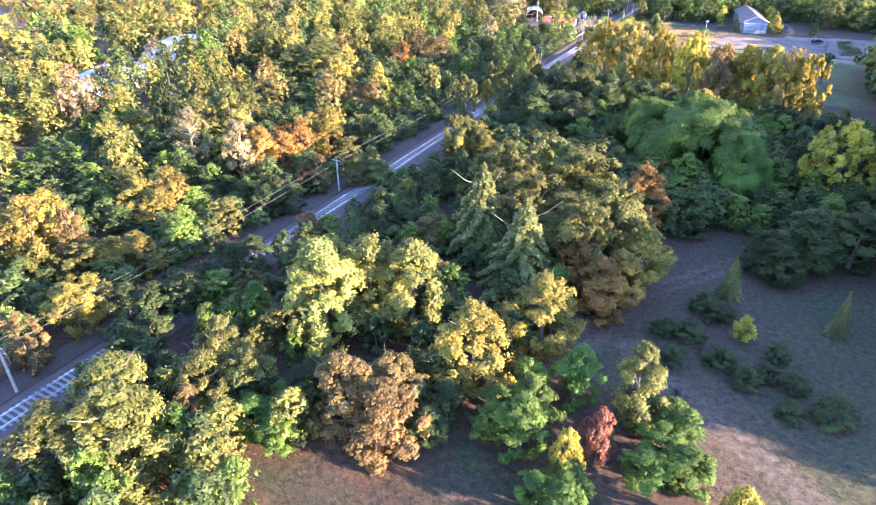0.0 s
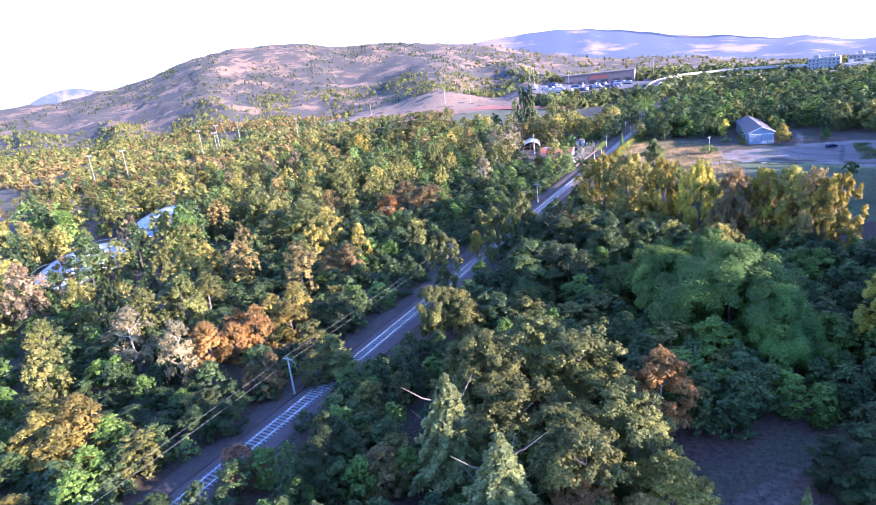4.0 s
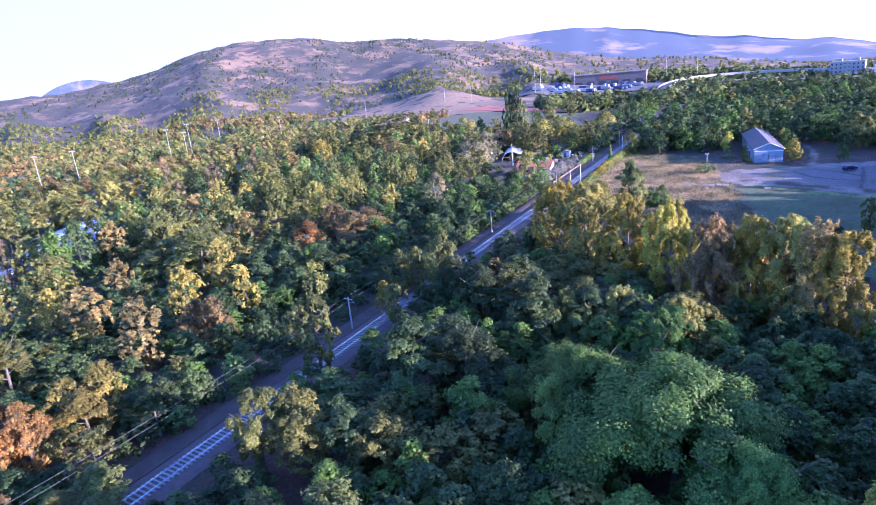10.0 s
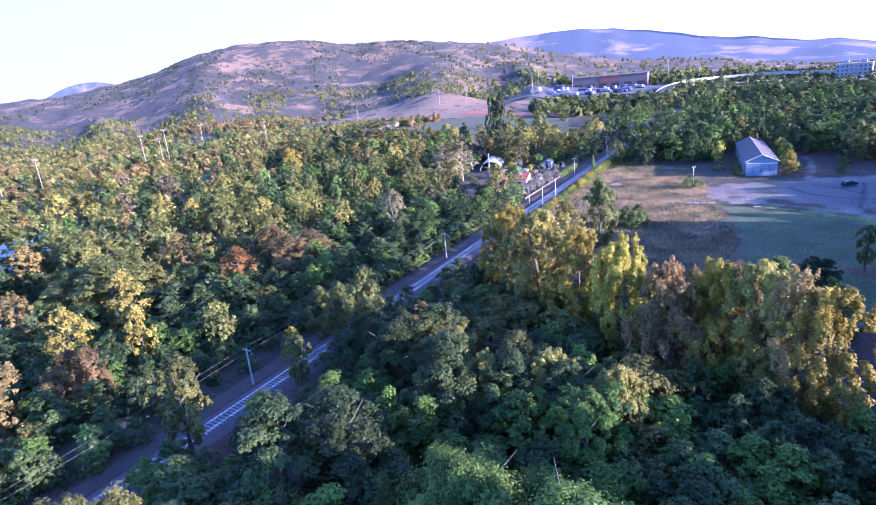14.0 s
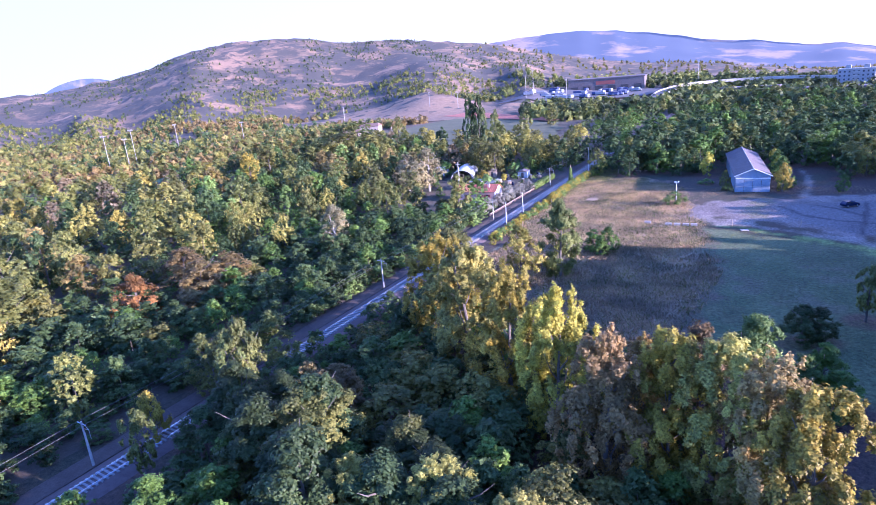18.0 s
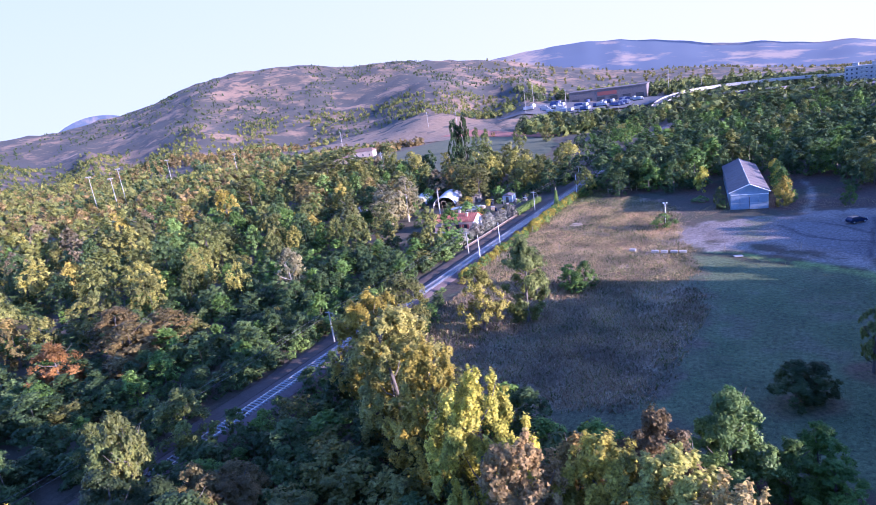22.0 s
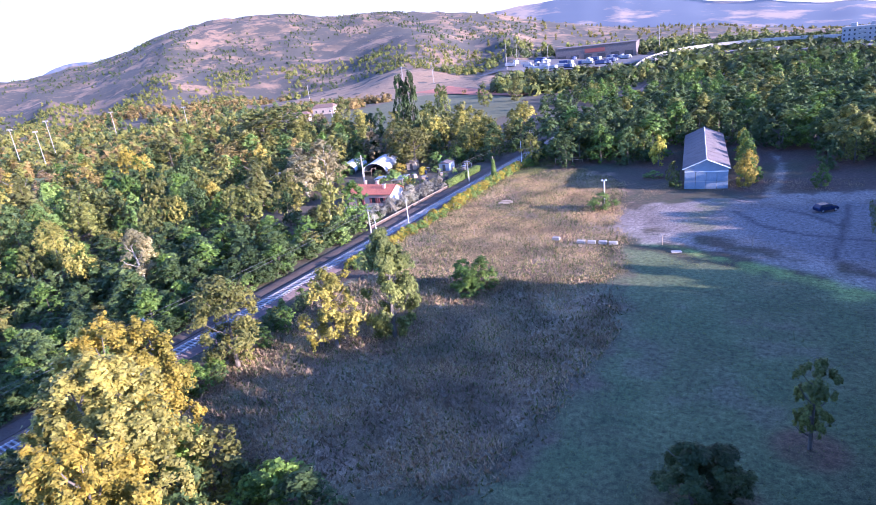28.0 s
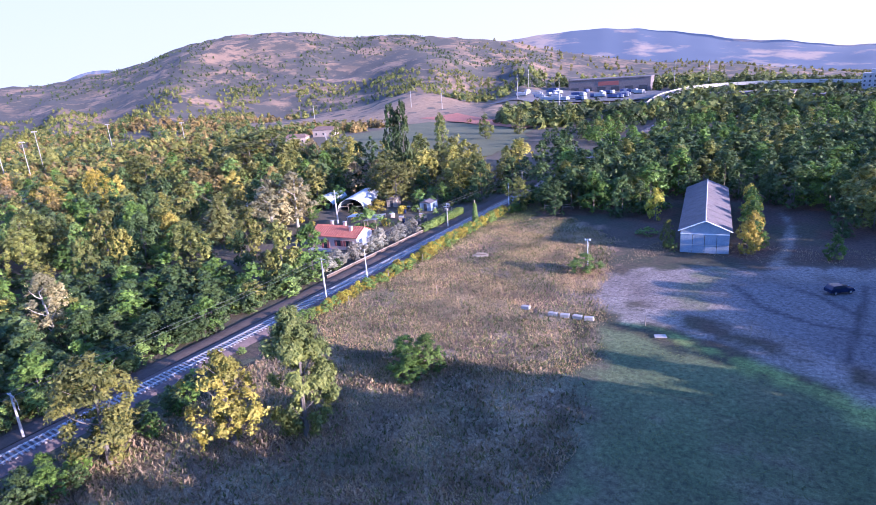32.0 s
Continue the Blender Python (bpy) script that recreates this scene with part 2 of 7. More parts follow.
# ---- lie of the land ----
RIDGE_AZ = (-90, -66.5, -63.2, -58.8, -56.1, -52.8, -49.6, -46.3, -42.8, -40.1, -35.2, -30.2, -26.2, -22.8, -18.0, -14.2, -8.8, 0)
RIDGE_UP = (0.0, 0.0107, 0.0116, 0.0224, 0.0334, 0.0518, 0.0604, 0.062, 0.0582, 0.0483, 0.0459, 0.0358, 0.0247, 0.0103, -0.0089, -0.0186, -0.0276, -0.05)
EYE = (3.0, 95.0, 41.0)


def value_noise(x, y, seed):
    """Smooth noise of unit cells, from -1 to 1."""
    xi, yi = np.floor(x), np.floor(y)
    fx, fy = smooth01(x - xi), smooth01(y - yi)
    def lattice(a, c):
        v = np.sin(a * 127.1 + c * 311.7 + seed * 74.7) * 43758.5453
        return (v - np.floor(v)) * 2 - 1
    top = lattice(xi, yi) * (1 - fx) + lattice(xi + 1, yi) * fx
    low = lattice(xi, yi + 1) * (1 - fx) + lattice(xi + 1, yi + 1) * fx
    return top * (1 - fy) + low * fy


def fbm(x, y, cell, octaves=5, seed=1):
    total, amp = np.zeros_like(x), 1.0
    for k in range(octaves):
        total = total + amp * value_noise(x / cell * 2 ** k + 7.3 * k, y / cell * 2 ** k - 3.1 * k, seed + k)
        amp *= 0.5
    return total


def base_fall(d):
    d = np.maximum(0, d - 330)
    return -0.036 * d * d / (d + 150)


def land(x, y):
    """Height of the ground: level near the line, falling gently away, with the bare ridge rising far off."""
    x, y = np.asarray(x, float), np.asarray(y, float)
    dx, dy = x - EYE[0], y - EYE[1]
    d = np.hypot(dx, dy)
    az = np.degrees(np.arctan2(dx, dy))
    z = base_fall(np.hypot(x + 20, y - 180))
    top = EYE[2] + np.interp(az, RIDGE_AZ, RIDGE_UP, left=-0.1, right=-0.1) * 1450
    rise = np.maximum(0, top - base_fall(np.full_like(d, 1450.0)))
    s = np.clip((d - 560) / 890, 0, 1.0)
    spur = 1 - 2 * np.abs(value_noise(az / 5.5 + fbm(x, y, 260, 3, 4) * 0.25, d / 900, 9))
    shape = s ** 1.35 + (fbm(x, y, 330, 5, 2) * 0.10 + spur * 0.075) * np.sin(np.pi * s) ** 0.8
    back = 1 - smooth01((d - 1450) / 900)
    return z + rise * np.clip(shape, -0.02, 1.05) * back


def line_x(y):
    """The railway's centre line."""
    y = np.asarray(y, float)
    return -56.0 - 0.047 * (y - 40)


# ---- ground ----
def ground_material():
    def build(nt, bsdf):
        geo = nt.nodes.new("ShaderNodeNewGeometry")
        sep = nt.nodes.new("ShaderNodeSeparateXYZ")
        nt.links.new(geo.outputs["Position"], sep.inputs[0])
        big, mid, fine = noise_of(nt, 0.02, 5), noise_of(nt, 0.16, 6), noise_of(nt, 2.5, 6)
        soil = mixed(nt, ramp_of(nt, mid, ((0.42, (0, 0, 0)), (0.62, (1, 1, 1)))), (0.10, 0.068, 0.045), (0.062, 0.066, 0.03))
        soil = mixed(nt, ramp_of(nt, big, ((0.45, (0, 0, 0)), (0.6, (1, 1, 1)))), soil, (0.105, 0.075, 0.05))
        soil = mixed(nt, 0.4, soil, ramp_of(nt, fine, ((0.3, (0.05, 0.045, 0.03)), (0.7, (0.14, 0.12, 0.075)))))
        dry = mixed(nt, ramp_of(nt, noise_of(nt, 0.012, 7, 0.68), ((0.40, (0, 0, 0)), (0.56, (1, 1, 1)))), (0.12, 0.09, 0.064), (0.28, 0.18, 0.11))
        scrub = ramp_of(nt, noise_of(nt, 0.02, 9, 0.72), ((0.49, (1, 1, 1)), (0.57, (0, 0, 0))))
        hill = mixed(nt, scrub, dry, (0.065, 0.062, 0.052))
        far = nt.nodes.new("ShaderNodeMapRange")
        far.inputs[1].default_value, far.inputs[2].default_value = -18.0, 14.0
        nt.links.new(sep.outputs[2], far.inputs[0])
        length = nt.nodes.new("ShaderNodeVectorMath")
        length.operation = "LENGTH"
        nt.links.new(geo.outputs["Position"], length.inputs[0])
        off = nt.nodes.new("ShaderNodeMapRange")
        off.inputs[1].default_value, off.inputs[2].default_value = 520.0, 720.0
        nt.links.new(length.outputs["Value"], off.inputs[0])
        nt.links.new(mixed(nt, off.outputs[0], soil, hill), bsdf.inputs["Base Color"])
        bsdf.inputs["Roughness"].default_value = 0.95
        bumped(nt, bsdf, fine, 0.6, 0.15)
    return mat("ground_soil", build)


GROUND = ground_material()
rings = list(np.arange(0, 300, 5.0)) + list(300 * 1.022 ** np.arange(0, 127))
SEG = 480
gv, gf = [], []
rng = np.random.default_rng(5)
az_ring = np.linspace(0, 2 * np.pi, SEG, endpoint=False)
for i, r in enumerate(rings):
    gx, gy = -20 + r * np.sin(az_ring), 180 + r * np.cos(az_ring)
    gz = land(gx, gy) + (rng.normal(0, 0.02, SEG) if r < 300 else rng.normal(0, 0.0012 * min(r, 1200), SEG) * (r > 500))
    gz = gz - 0.12
    gv += list(zip(gx, gy, gz))
    if i:
        a, b = (i - 1) * SEG, i * SEG
        gf += [(a + j, a + (j + 1) % SEG, b + (j + 1) % SEG, b + j) for j in range(SEG)]
ground = new("ground", mesh_of("ground", gv, gf, GROUND, True))
tagged(ground, "uneven wooded ground with dry grass and bare ridge", "ground", kind="structure")


def patch(name, outline, material, label, lift=0.03, cell=1.5, wobble=1.2, seed=1):
    """A sheet on the ground with an uneven border, thinning out at its edge."""
    poly = np.array(outline, float)
    mid = poly.mean(0)
    rg = np.random.default_rng(seed)
    ring = []
    for a, b in zip(poly, np.roll(poly, -1, 0)):
        n = max(2, int(np.hypot(*(b - a)) / cell))
        for k in range(n):
            p = a + (b - a) * k / n
            out = (p - mid) / max(1e-3, np.hypot(*(p - mid)))
            ring.append(p + out * rg.normal(0, wobble * 0.5))
    ring = np.array(ring)
    shells = 10
    verts, faces = [], []
    for s in range(shells):
        q = mid + (ring - mid) * (1 - s / shells)
        z = land(q[:, 0], q[:, 1]) + lift + (-0.22 if s == 0 else 0)
        verts += [(x, y, zz) for (x, y), zz in zip(q, z)]
    verts.append((*mid, float(land(*mid)) + lift))
    n = len(ring)
    for s in range(shells - 1):
        faces += [(s * n + j, s * n + (j + 1) % n, (s + 1) * n + (j + 1) % n, (s + 1) * n + j) for j in range(n)]
    faces += [((shells - 1) * n + j, (shells - 1) * n + (j + 1) % n, len(verts) - 1) for j in range(n)]
    ob = new(name, mesh_of(name, verts, faces, material, True))
    return tagged(ob, label, name.replace("_", " "), kind="structure")


MEADOW = plain("mown_grass", (0.075, 0.085, 0.04), (0.12, 0.125, 0.06), 0.12, 0.95, 0, 0.5)
MEADOW_BRIGHT = plain("fresh_grass", (0.085, 0.13, 0.04), (0.13, 0.18, 0.06), 0.3, 0.95, 0, 0.5)
DRYGRASS = plain("dry_grass", (0.16, 0.105, 0.065), (0.28, 0.19, 0.115), 0.22, 0.95, 0, 0.8)
ASPHALT = plain("worn_asphalt", (0.09, 0.085, 0.085), (0.15, 0.14, 0.14), 0.25, 0.9, 0, 0.4)


# ---- railway ----
ys = np.arange(-40, 560, 4.0)
def bed(name, offsets, heights, material, label, category):
    verts, faces = [], []
    n = len(offsets)
    rg = np.random.default_rng(3)
    for i, y in enumerate(ys):
        x = float(line_x(y))
        g = float(land(x, y))
        verts += [(x + o + rg.normal(0, 0.05), y, g + h) for o, h in zip(offsets, heights)]
        if i:
            faces += [((i - 1) * n + j, (i - 1) * n + j + 1, i * n + j + 1, i * n + j) for j in range(n - 1)]
    return tagged(new(name, mesh_of(name, verts, faces, material, True)), label, category, kind="structure")


bed("ballast_bed", (-3.2, -1.9, -1.2, 1.2, 1.9, 3.0), (-0.05, 0.34, 0.38, 0.38, 0.34, -0.05), BALLAST, "grey crushed stone ballast bed", "ballast")
bed("service_path", (-6.2, -5.6, -4.0, -3.0), (-0.02, 0.14, 0.16, 0.10), DIRT, "brown dirt service path beside the ballast", "path")

railway = thing("railway_track", float(line_x(150)), 150, 0.38, 0, "single railway track, shiny steel rails on concrete sleepers", "railway track")
def rail_mesh(side):
    verts, faces = [], []
    prof = ((-0.07, 0.10), (-0.07, 0.12), (-0.045, 0.14), (-0.045, 0.25), (0.045, 0.25), (0.045, 0.14), (0.07, 0.12), (0.07, 0.10))
    n = len(prof)
    for i, y in enumerate(ys):
        x, g = float(line_x(y)), float(land(line_x(y), y))
        verts += [(x - float(line_x(150)) + side * 0.755 + px, y - 150, g + pz) for px, pz in prof]
        if i:
            faces += [((i - 1) * n + j, (i - 1) * n + (j + 1) % n, i * n + (j + 1) % n, i * n + j) for j in range(n)]
    return mesh_of("rail", verts, faces, RAIL)
for side in (-1, 1):
    part("rail", rail_mesh(side), RAIL, railway, "polished steel rail")

sl = bmesh.new()
box(sl, -1.25, 1.25, -0.13, 0.13, -0.02, 0.12, 0.03)
sleeper_me = bpy.data.meshes.new("sleeper")
sl.to_mesh(sleeper_me)
sleeper_me.materials.append(SLEEPER)
for k in range(300):
    y = 12 + k * 0.62
    ob = new("sleeper", sleeper_me)
    ob.parent = railway
    ob.location = (float(line_x(y)) - float(line_x(150)), y - 150, float(rng.normal(0, 0.008)))
sv, sf = [], []
cube_f = ((0, 1, 3, 2), (4, 6, 7, 5), (0, 4, 5, 1), (2, 3, 7, 6), (0, 2, 6, 4), (1, 5, 7, 3))
for k in range(330):
    y = 12 + (300 + k) * 0.62
    x, g, o = float(line_x(y)) - float(line_x(150)), float(land(line_x(y), y)), len(sv)
    sv += [(x + a, y - 150 + b, g + c) for a in (-1.25, 1.25) for b in (-0.13, 0.13) for c in (-0.02, 0.12)]
    sf += [tuple(o + q for q in f) for f in cube_f]
far_sleepers = part("sleeper_run", mesh_of("sleeper_run", sv, sf, SLEEPER), SLEEPER, railway)
tagged(far_sleepers, kind="stuff")


# ---- trees ----
def limbs(rg, h, r, crown0, pale, upright):
    bm = bmesh.new()
    r0 = (0.011 if upright else 0.016) * h + 0.05
    lean = rg.normal(0, 0.03 * h, 2)
    pts = [Vector((lean[0] * k * k, lean[1] * k * k, h * 0.86 * k)) for k in (0, 0.3, 0.6, 1.0)]
    radii = (r0 * 1.25, r0 * 0.85, r0 * 0.55, r0 * 0.12)
    for a, b, ra, rb in zip(pts, pts[1:], radii, radii[1:]):
        rod(bm, a, b, ra, rb, 6)
    for k in range(9):
        u = crown0 * 0.8 + (0.75 - crown0 * 0.8) * k / 8
        a = pts[0].lerp(pts[-1], u / 0.86 if u < 0.86 else 1)
        th = k * 2.4 + rg.uniform(-0.4, 0.4)
        out = r * (rg.uniform(0.25, 0.5) if upright else rg.uniform(0.45, 0.72))
        b = a + Vector((math.cos(th) * out * 0.55, math.sin(th) * out * 0.55, h * 0.08))
        c = a + Vector((math.cos(th) * out, math.sin(th) * out, h * 0.2))
        rod(bm, a, b, r0 * 0.4, r0 * 0.25, 5)
        rod(bm, b, c, r0 * 0.25, r0 * 0.06, 5)
    me = bpy.data.meshes.new("trunk")
    bm.to_mesh(me)
    bm.free()
    me.materials.append(BARK_PALE if pale else BARK)
    return me


def leaf_mesh(name, pos, nor, size, material, rg, stretch=1.0):
    """Small folded leaf sprays at the given places, facing the given ways."""
    n = len(pos)
    nor = nor / np.maximum(1e-6, np.linalg.norm(nor, axis=1, keepdims=True))
    ref = rg.normal(size=(n, 3))
    t1 = np.cross(nor, ref)
    t1 /= np.maximum(1e-6, np.linalg.norm(t1, axis=1, keepdims=True))
    t2 = np.cross(nor, t1)
    s = (size * rg.uniform(0.6, 1.35, n))[:, None]
    a, b = t1 * s * 0.62 * stretch, t2 * s * 0.5
    v = np.stack([pos - a - b * 0.7, pos + a - b * 0.5, pos + b * 1.1 - nor * s * 0.15], 1).reshape(-1, 3)
    me = bpy.data.meshes.new(name)
    me.vertices.add(n * 3)
    me.vertices.foreach_set("co", v.ravel())
    me.loops.add(n * 3)
    me.loops.foreach_set("vertex_index", np.arange(n * 3))
    me.polygons.add(n)
    me.polygons.foreach_set("loop_start", np.arange(n) * 3)
    me.update(calc_edges=True)
    me.materials.append(material)
    return me


def envelope(shape, u):
    if shape == "column":
        return np.clip(np.sin(np.pi * (0.10 + 0.86 * u)) ** 0.55, 0.1, 1)
    if shape == "cone":
        return np.clip(1.02 - u, 0.04, 1) ** 0.85
    if shape == "spread":
        return np.clip(np.sin(np.pi * (0.16 + 0.72 * u)), 0.1, 1) ** 0.5
    if shape == "fan":
        return np.clip(0.35 + 0.75 * u - 0.55 * u ** 5, 0.15, 1)
    return np.clip(np.sin(np.pi * (0.12 + 0.83 * u ** 0.75)), 0.08, 1) ** 0.8


def crown(rg, shape, h, r, crown0, lobes, leaves, size, material, ragged=1.0):
    """Leaf sprays on small twigs, the twigs round many boughs, the boughs filling the tree's outline."""
    z0, upright = h * crown0, shape in ("column", "fan")
    tall = {"column": 3.2, "fan": 2.2, "round": 1.2}.get(shape, 0.95)
    lobes = int(lobes * (3.0 if upright else 2.1))
    u = rg.uniform(0, 1, lobes) ** 0.9
    wide = envelope(shape, u)
    lr = r * rg.uniform(0.16, 0.32, lobes) * (0.65 + 0.35 * wide) * (0.55 if upright else 1)
    rad = np.maximum(0, r * wide - lr * 0.6) * rg.uniform(0.0, 1.08, lobes) ** 0.5
    th = np.arange(lobes) * 2.39996 + rg.uniform(-0.5, 0.5, lobes)
    c = np.stack([rad * np.cos(th), rad * np.sin(th), z0 + lr * 0.4 + u * (h - z0 - lr * 1.1 * tall)], 1)
    for k in range(4):
        c[k] = (r * 0.14 * math.cos(k * 1.9) * k, r * 0.14 * math.sin(k * 1.9) * k, h - lr[k] * (0.9 + 0.55 * k) * tall)
    # twigs round each bough
    per = 6 if upright else 8
    own = np.repeat(np.arange(lobes), per)
    m = len(own)
    out = c[own] - np.array([0, 0, z0 + (h - z0) * 0.3])
    out /= np.maximum(0.35 * r, np.linalg.norm(out, axis=1, keepdims=True))
    e = rg.normal(size=(m, 3))
    e /= np.linalg.norm(e, axis=1, keepdims=True)
    e = e + out * 0.6 + np.array([0, 0, 0.35])
    e /= np.linalg.norm(e, axis=1, keepdims=True)
    tr = lr[own] * rg.uniform(0.22, 0.55, m)
    far = rg.uniform(0.45, 1.0, m) * np.where(rg.uniform(size=m) < 0.14, 1.35, 1.0)
    t = c[own] + e * (lr[own] * far)[:, None] * np.array([1, 1, tall])
    which = rg.choice(m, leaves, p=tr ** 1.6 / (tr ** 1.6).sum())
    d = rg.normal(size=(leaves, 3))
    d /= np.linalg.norm(d, axis=1, keepdims=True)
    reach = tr[which][:, None] * (0.85 + 0.33 * ragged * rg.normal(0, 1, (leaves, 1)).clip(-2.2, 2.4))
    pos = t[which] + d * reach * np.array([1, 1, 1.7 if upright else 0.9])
    pos[:, 2] = np.clip(pos[:, 2], 0.05, h * 1.06)
    nor = d * 0.6 + e[which] * 0.55 + out[which] * 0.35 + np.array([0, 0, 0.25]) + rg.normal(0, 0.38, (leaves, 3))
    return leaf_mesh("crown", pos, nor, size, material, rg)


def boughs(rg, h, r, leaves, size, material, droop=0.38, tiers=13):
    """A conifer's crown: tiers of boughs that hang at their tips."""
    pos, nor = [], []
    per = leaves // (tiers * 9)
    for k in range(tiers):
        u = k / (tiers - 1)
        z, reach = h * (0.1 + 0.86 * u), r * (1.03 - u) ** 0.9
        for j in range(9):
            th = j * 0.698 + k * 0.9 + rg.uniform(-0.2, 0.2)
            rr = reach * rg.uniform(0.7, 1.15)
            s = rg.uniform(0.08, 1, per) ** 0.8
            side = rg.normal(0, 0.15, per) * rr * (1.15 - s)
            x, y = rr * s * math.cos(th) - side * math.sin(th), rr * s * math.sin(th) + side * math.cos(th)
            zz = z + rr * 0.12 * s - droop * rr * s * s + rg.normal(0, 0.10, per) - rg.uniform(0, 0.3, per) * s
            pos.append(np.stack([x, y, np.maximum(0.05, zz)], 1))
            nor.append(np.stack([math.cos(th) * 0.5 + rg.normal(0, 0.3, per), math.sin(th) * 0.5 + rg.normal(0, 0.3, per), np.full(per, 0.9)], 1))
    return leaf_mesh("crown", np.concatenate(pos), np.concatenate(nor), size, material, rg, 1.7)


# kind: shape, leaf, foot of the crown, lobes, ragged, pale bark, label, category
KINDS = {
    "elm": ("round", "elm", 0.06, 34, 1.2, False, "tall light yellow-green broadleaf tree, full crown", "tree"),
    "oak_brown": ("round", "brown", 0.02, 30, 0.8, False, "brown autumn tree with a dense round crown", "tree"),
    "oak_yellow": ("round", "yellow", 0.04, 30, 0.9, False, "golden-yellow autumn tree with a full crown", "tree"),
    "oak_olive": ("spread", "olive", 0.06, 34, 0.9, False, "olive-green tree turning yellow, broad crown", "tree"),
    "oak_orange": ("round", "orange", 0.04, 26, 1.1, False, "orange autumn tree with a ragged crown", "tree"),
    "alder": ("round", "green", 0.02, 26, 1.1, False, "mid-green leafy tree with a dense low crown", "tree"),
    "walnut": ("round", "green", 0.02, 21, 0.75, False, "large rich green tree with a billowing crown", "tree"),
    "walnut_pale": ("round", "pale", 0.03, 30, 0.8, False, "fresh bright green tree, feathery crown", "tree"),
    "locust": ("round", "dark", 0.03, 24, 1.2, False, "dark bluish-green tree with layered foliage", "tree"),
    "poplar_open": ("fan", "ash", 0.2, 18, 1.5, False, "slender yellow-green tree with an open crown", "tree"),
    "ash_yellow": ("round", "ash", 0.05, 26, 1.1, False, "yellow-green broadleaf tree beside the wood", "tree"),
    "row_gold": ("column", "gold", 0.03, 40, 1.3, False, "tall golden-green poplar with upright branches", "tree"),
    "row_moss": ("column", "moss", 0.03, 40, 1.3, False, "tall olive-green poplar with upright branches", "tree"),
    "row_rust": ("column", "rust", 0.03, 40, 1.4, False, "tall poplar turning pinkish brown", "tree"),
    "poplar": ("column", "dark", 0.04, 36, 0.7, False, "tall narrow dark green columnar poplar", "tree"),
    "birch": ("round", "birch", 0.12, 24, 1.5, True, "pale straw-coloured tree with white limbs", "tree"),
    "aspen": ("column", "ash", 0.03, 30, 1.3, False, "slim yellow-green aspen with a pointed crown", "tree"),
    "aspen_brown": ("column", "brown", 0.03, 28, 1.3, False, "slim brown autumn tree with a pointed crown", "tree"),
    "cedar": ("cone", "needle", 0.08, 0, 1, False, "blue-green conifer with drooping layered boughs", "conifer"),
    "conifer": ("cone", "needle", 0.05, 0, 1, False, "small green conical conifer in the clearing", "conifer"),
    "bush_red": ("round", "red", 0.08, 18, 1.2, False, "reddish autumn shrub with thin foliage", "shrub"),
    "bush_gold": ("round", "gold", 0.05, 18, 1.2, False, "yellow-green upright leafy shrub", "shrub"),
    "bush_green": ("round", "pale", 0.0, 18, 1.0, False, "rounded light green leafy shrub", "shrub"),
    "bush_dark": ("round", "dark", 0.0, 16, 1.1, False, "low dark green shrub", "shrub"),
    "olive_grey": ("round", "grey", 0.05, 20, 1.2, False, "silvery grey-green olive shrub by the house", "shrub"),
}
MADE = {}
PLANTED = []


def model(kind, level, variant):
    key = (kind, level, variant)
    if key not in MADE:
        shape, colour, crown0, lobes, ragged, pale, _, _ = KINDS[kind]
        seed = sorted(KINDS).index(kind) * 31 + variant * 7 + level
        rg = np.random.default_rng(seed)
        h0, r0 = (12.0, 4.0) if not kind.startswith("bush") and kind not in ("conifer", "olive_grey") else (5.0, 2.5)
        if shape == "column":
            h0, r0 = 13.0, 3.2
        if kind.startswith("row_"):
            h0, r0 = 17.0, 4.6
        if kind == "walnut":
            h0, r0 = 14.0, 11.5
        small = h0 < 6
        tint = FINE[colour] if level == 0 else LEAF[colour]
        leaves = int((25000, 8500, 1900, 560)[level] * (0.45 if small else 1) * {"walnut": 5.0 if level < 2 else 2.0, "row_gold": 1.7, "row_moss": 1.7, "row_rust": 1.5, "poplar": 2.0, "elm": 1.4, "cedar": 1.5}.get(kind, 1.0))
        size = (0.21, 0.31, 0.54, 0.95)[level] * (0.75 if small else 1)
        if shape == "cone":
            cr = boughs(rg, h0, r0, leaves, size * 0.85, tint)
        else:
            cr = crown(rg, shape, h0, r0, crown0, lobes, leaves, size, tint, ragged)
        MADE[key] = (limbs(rg, h0, r0, crown0, pale, shape == "column"), cr, h0, r0)
    return MADE[key]


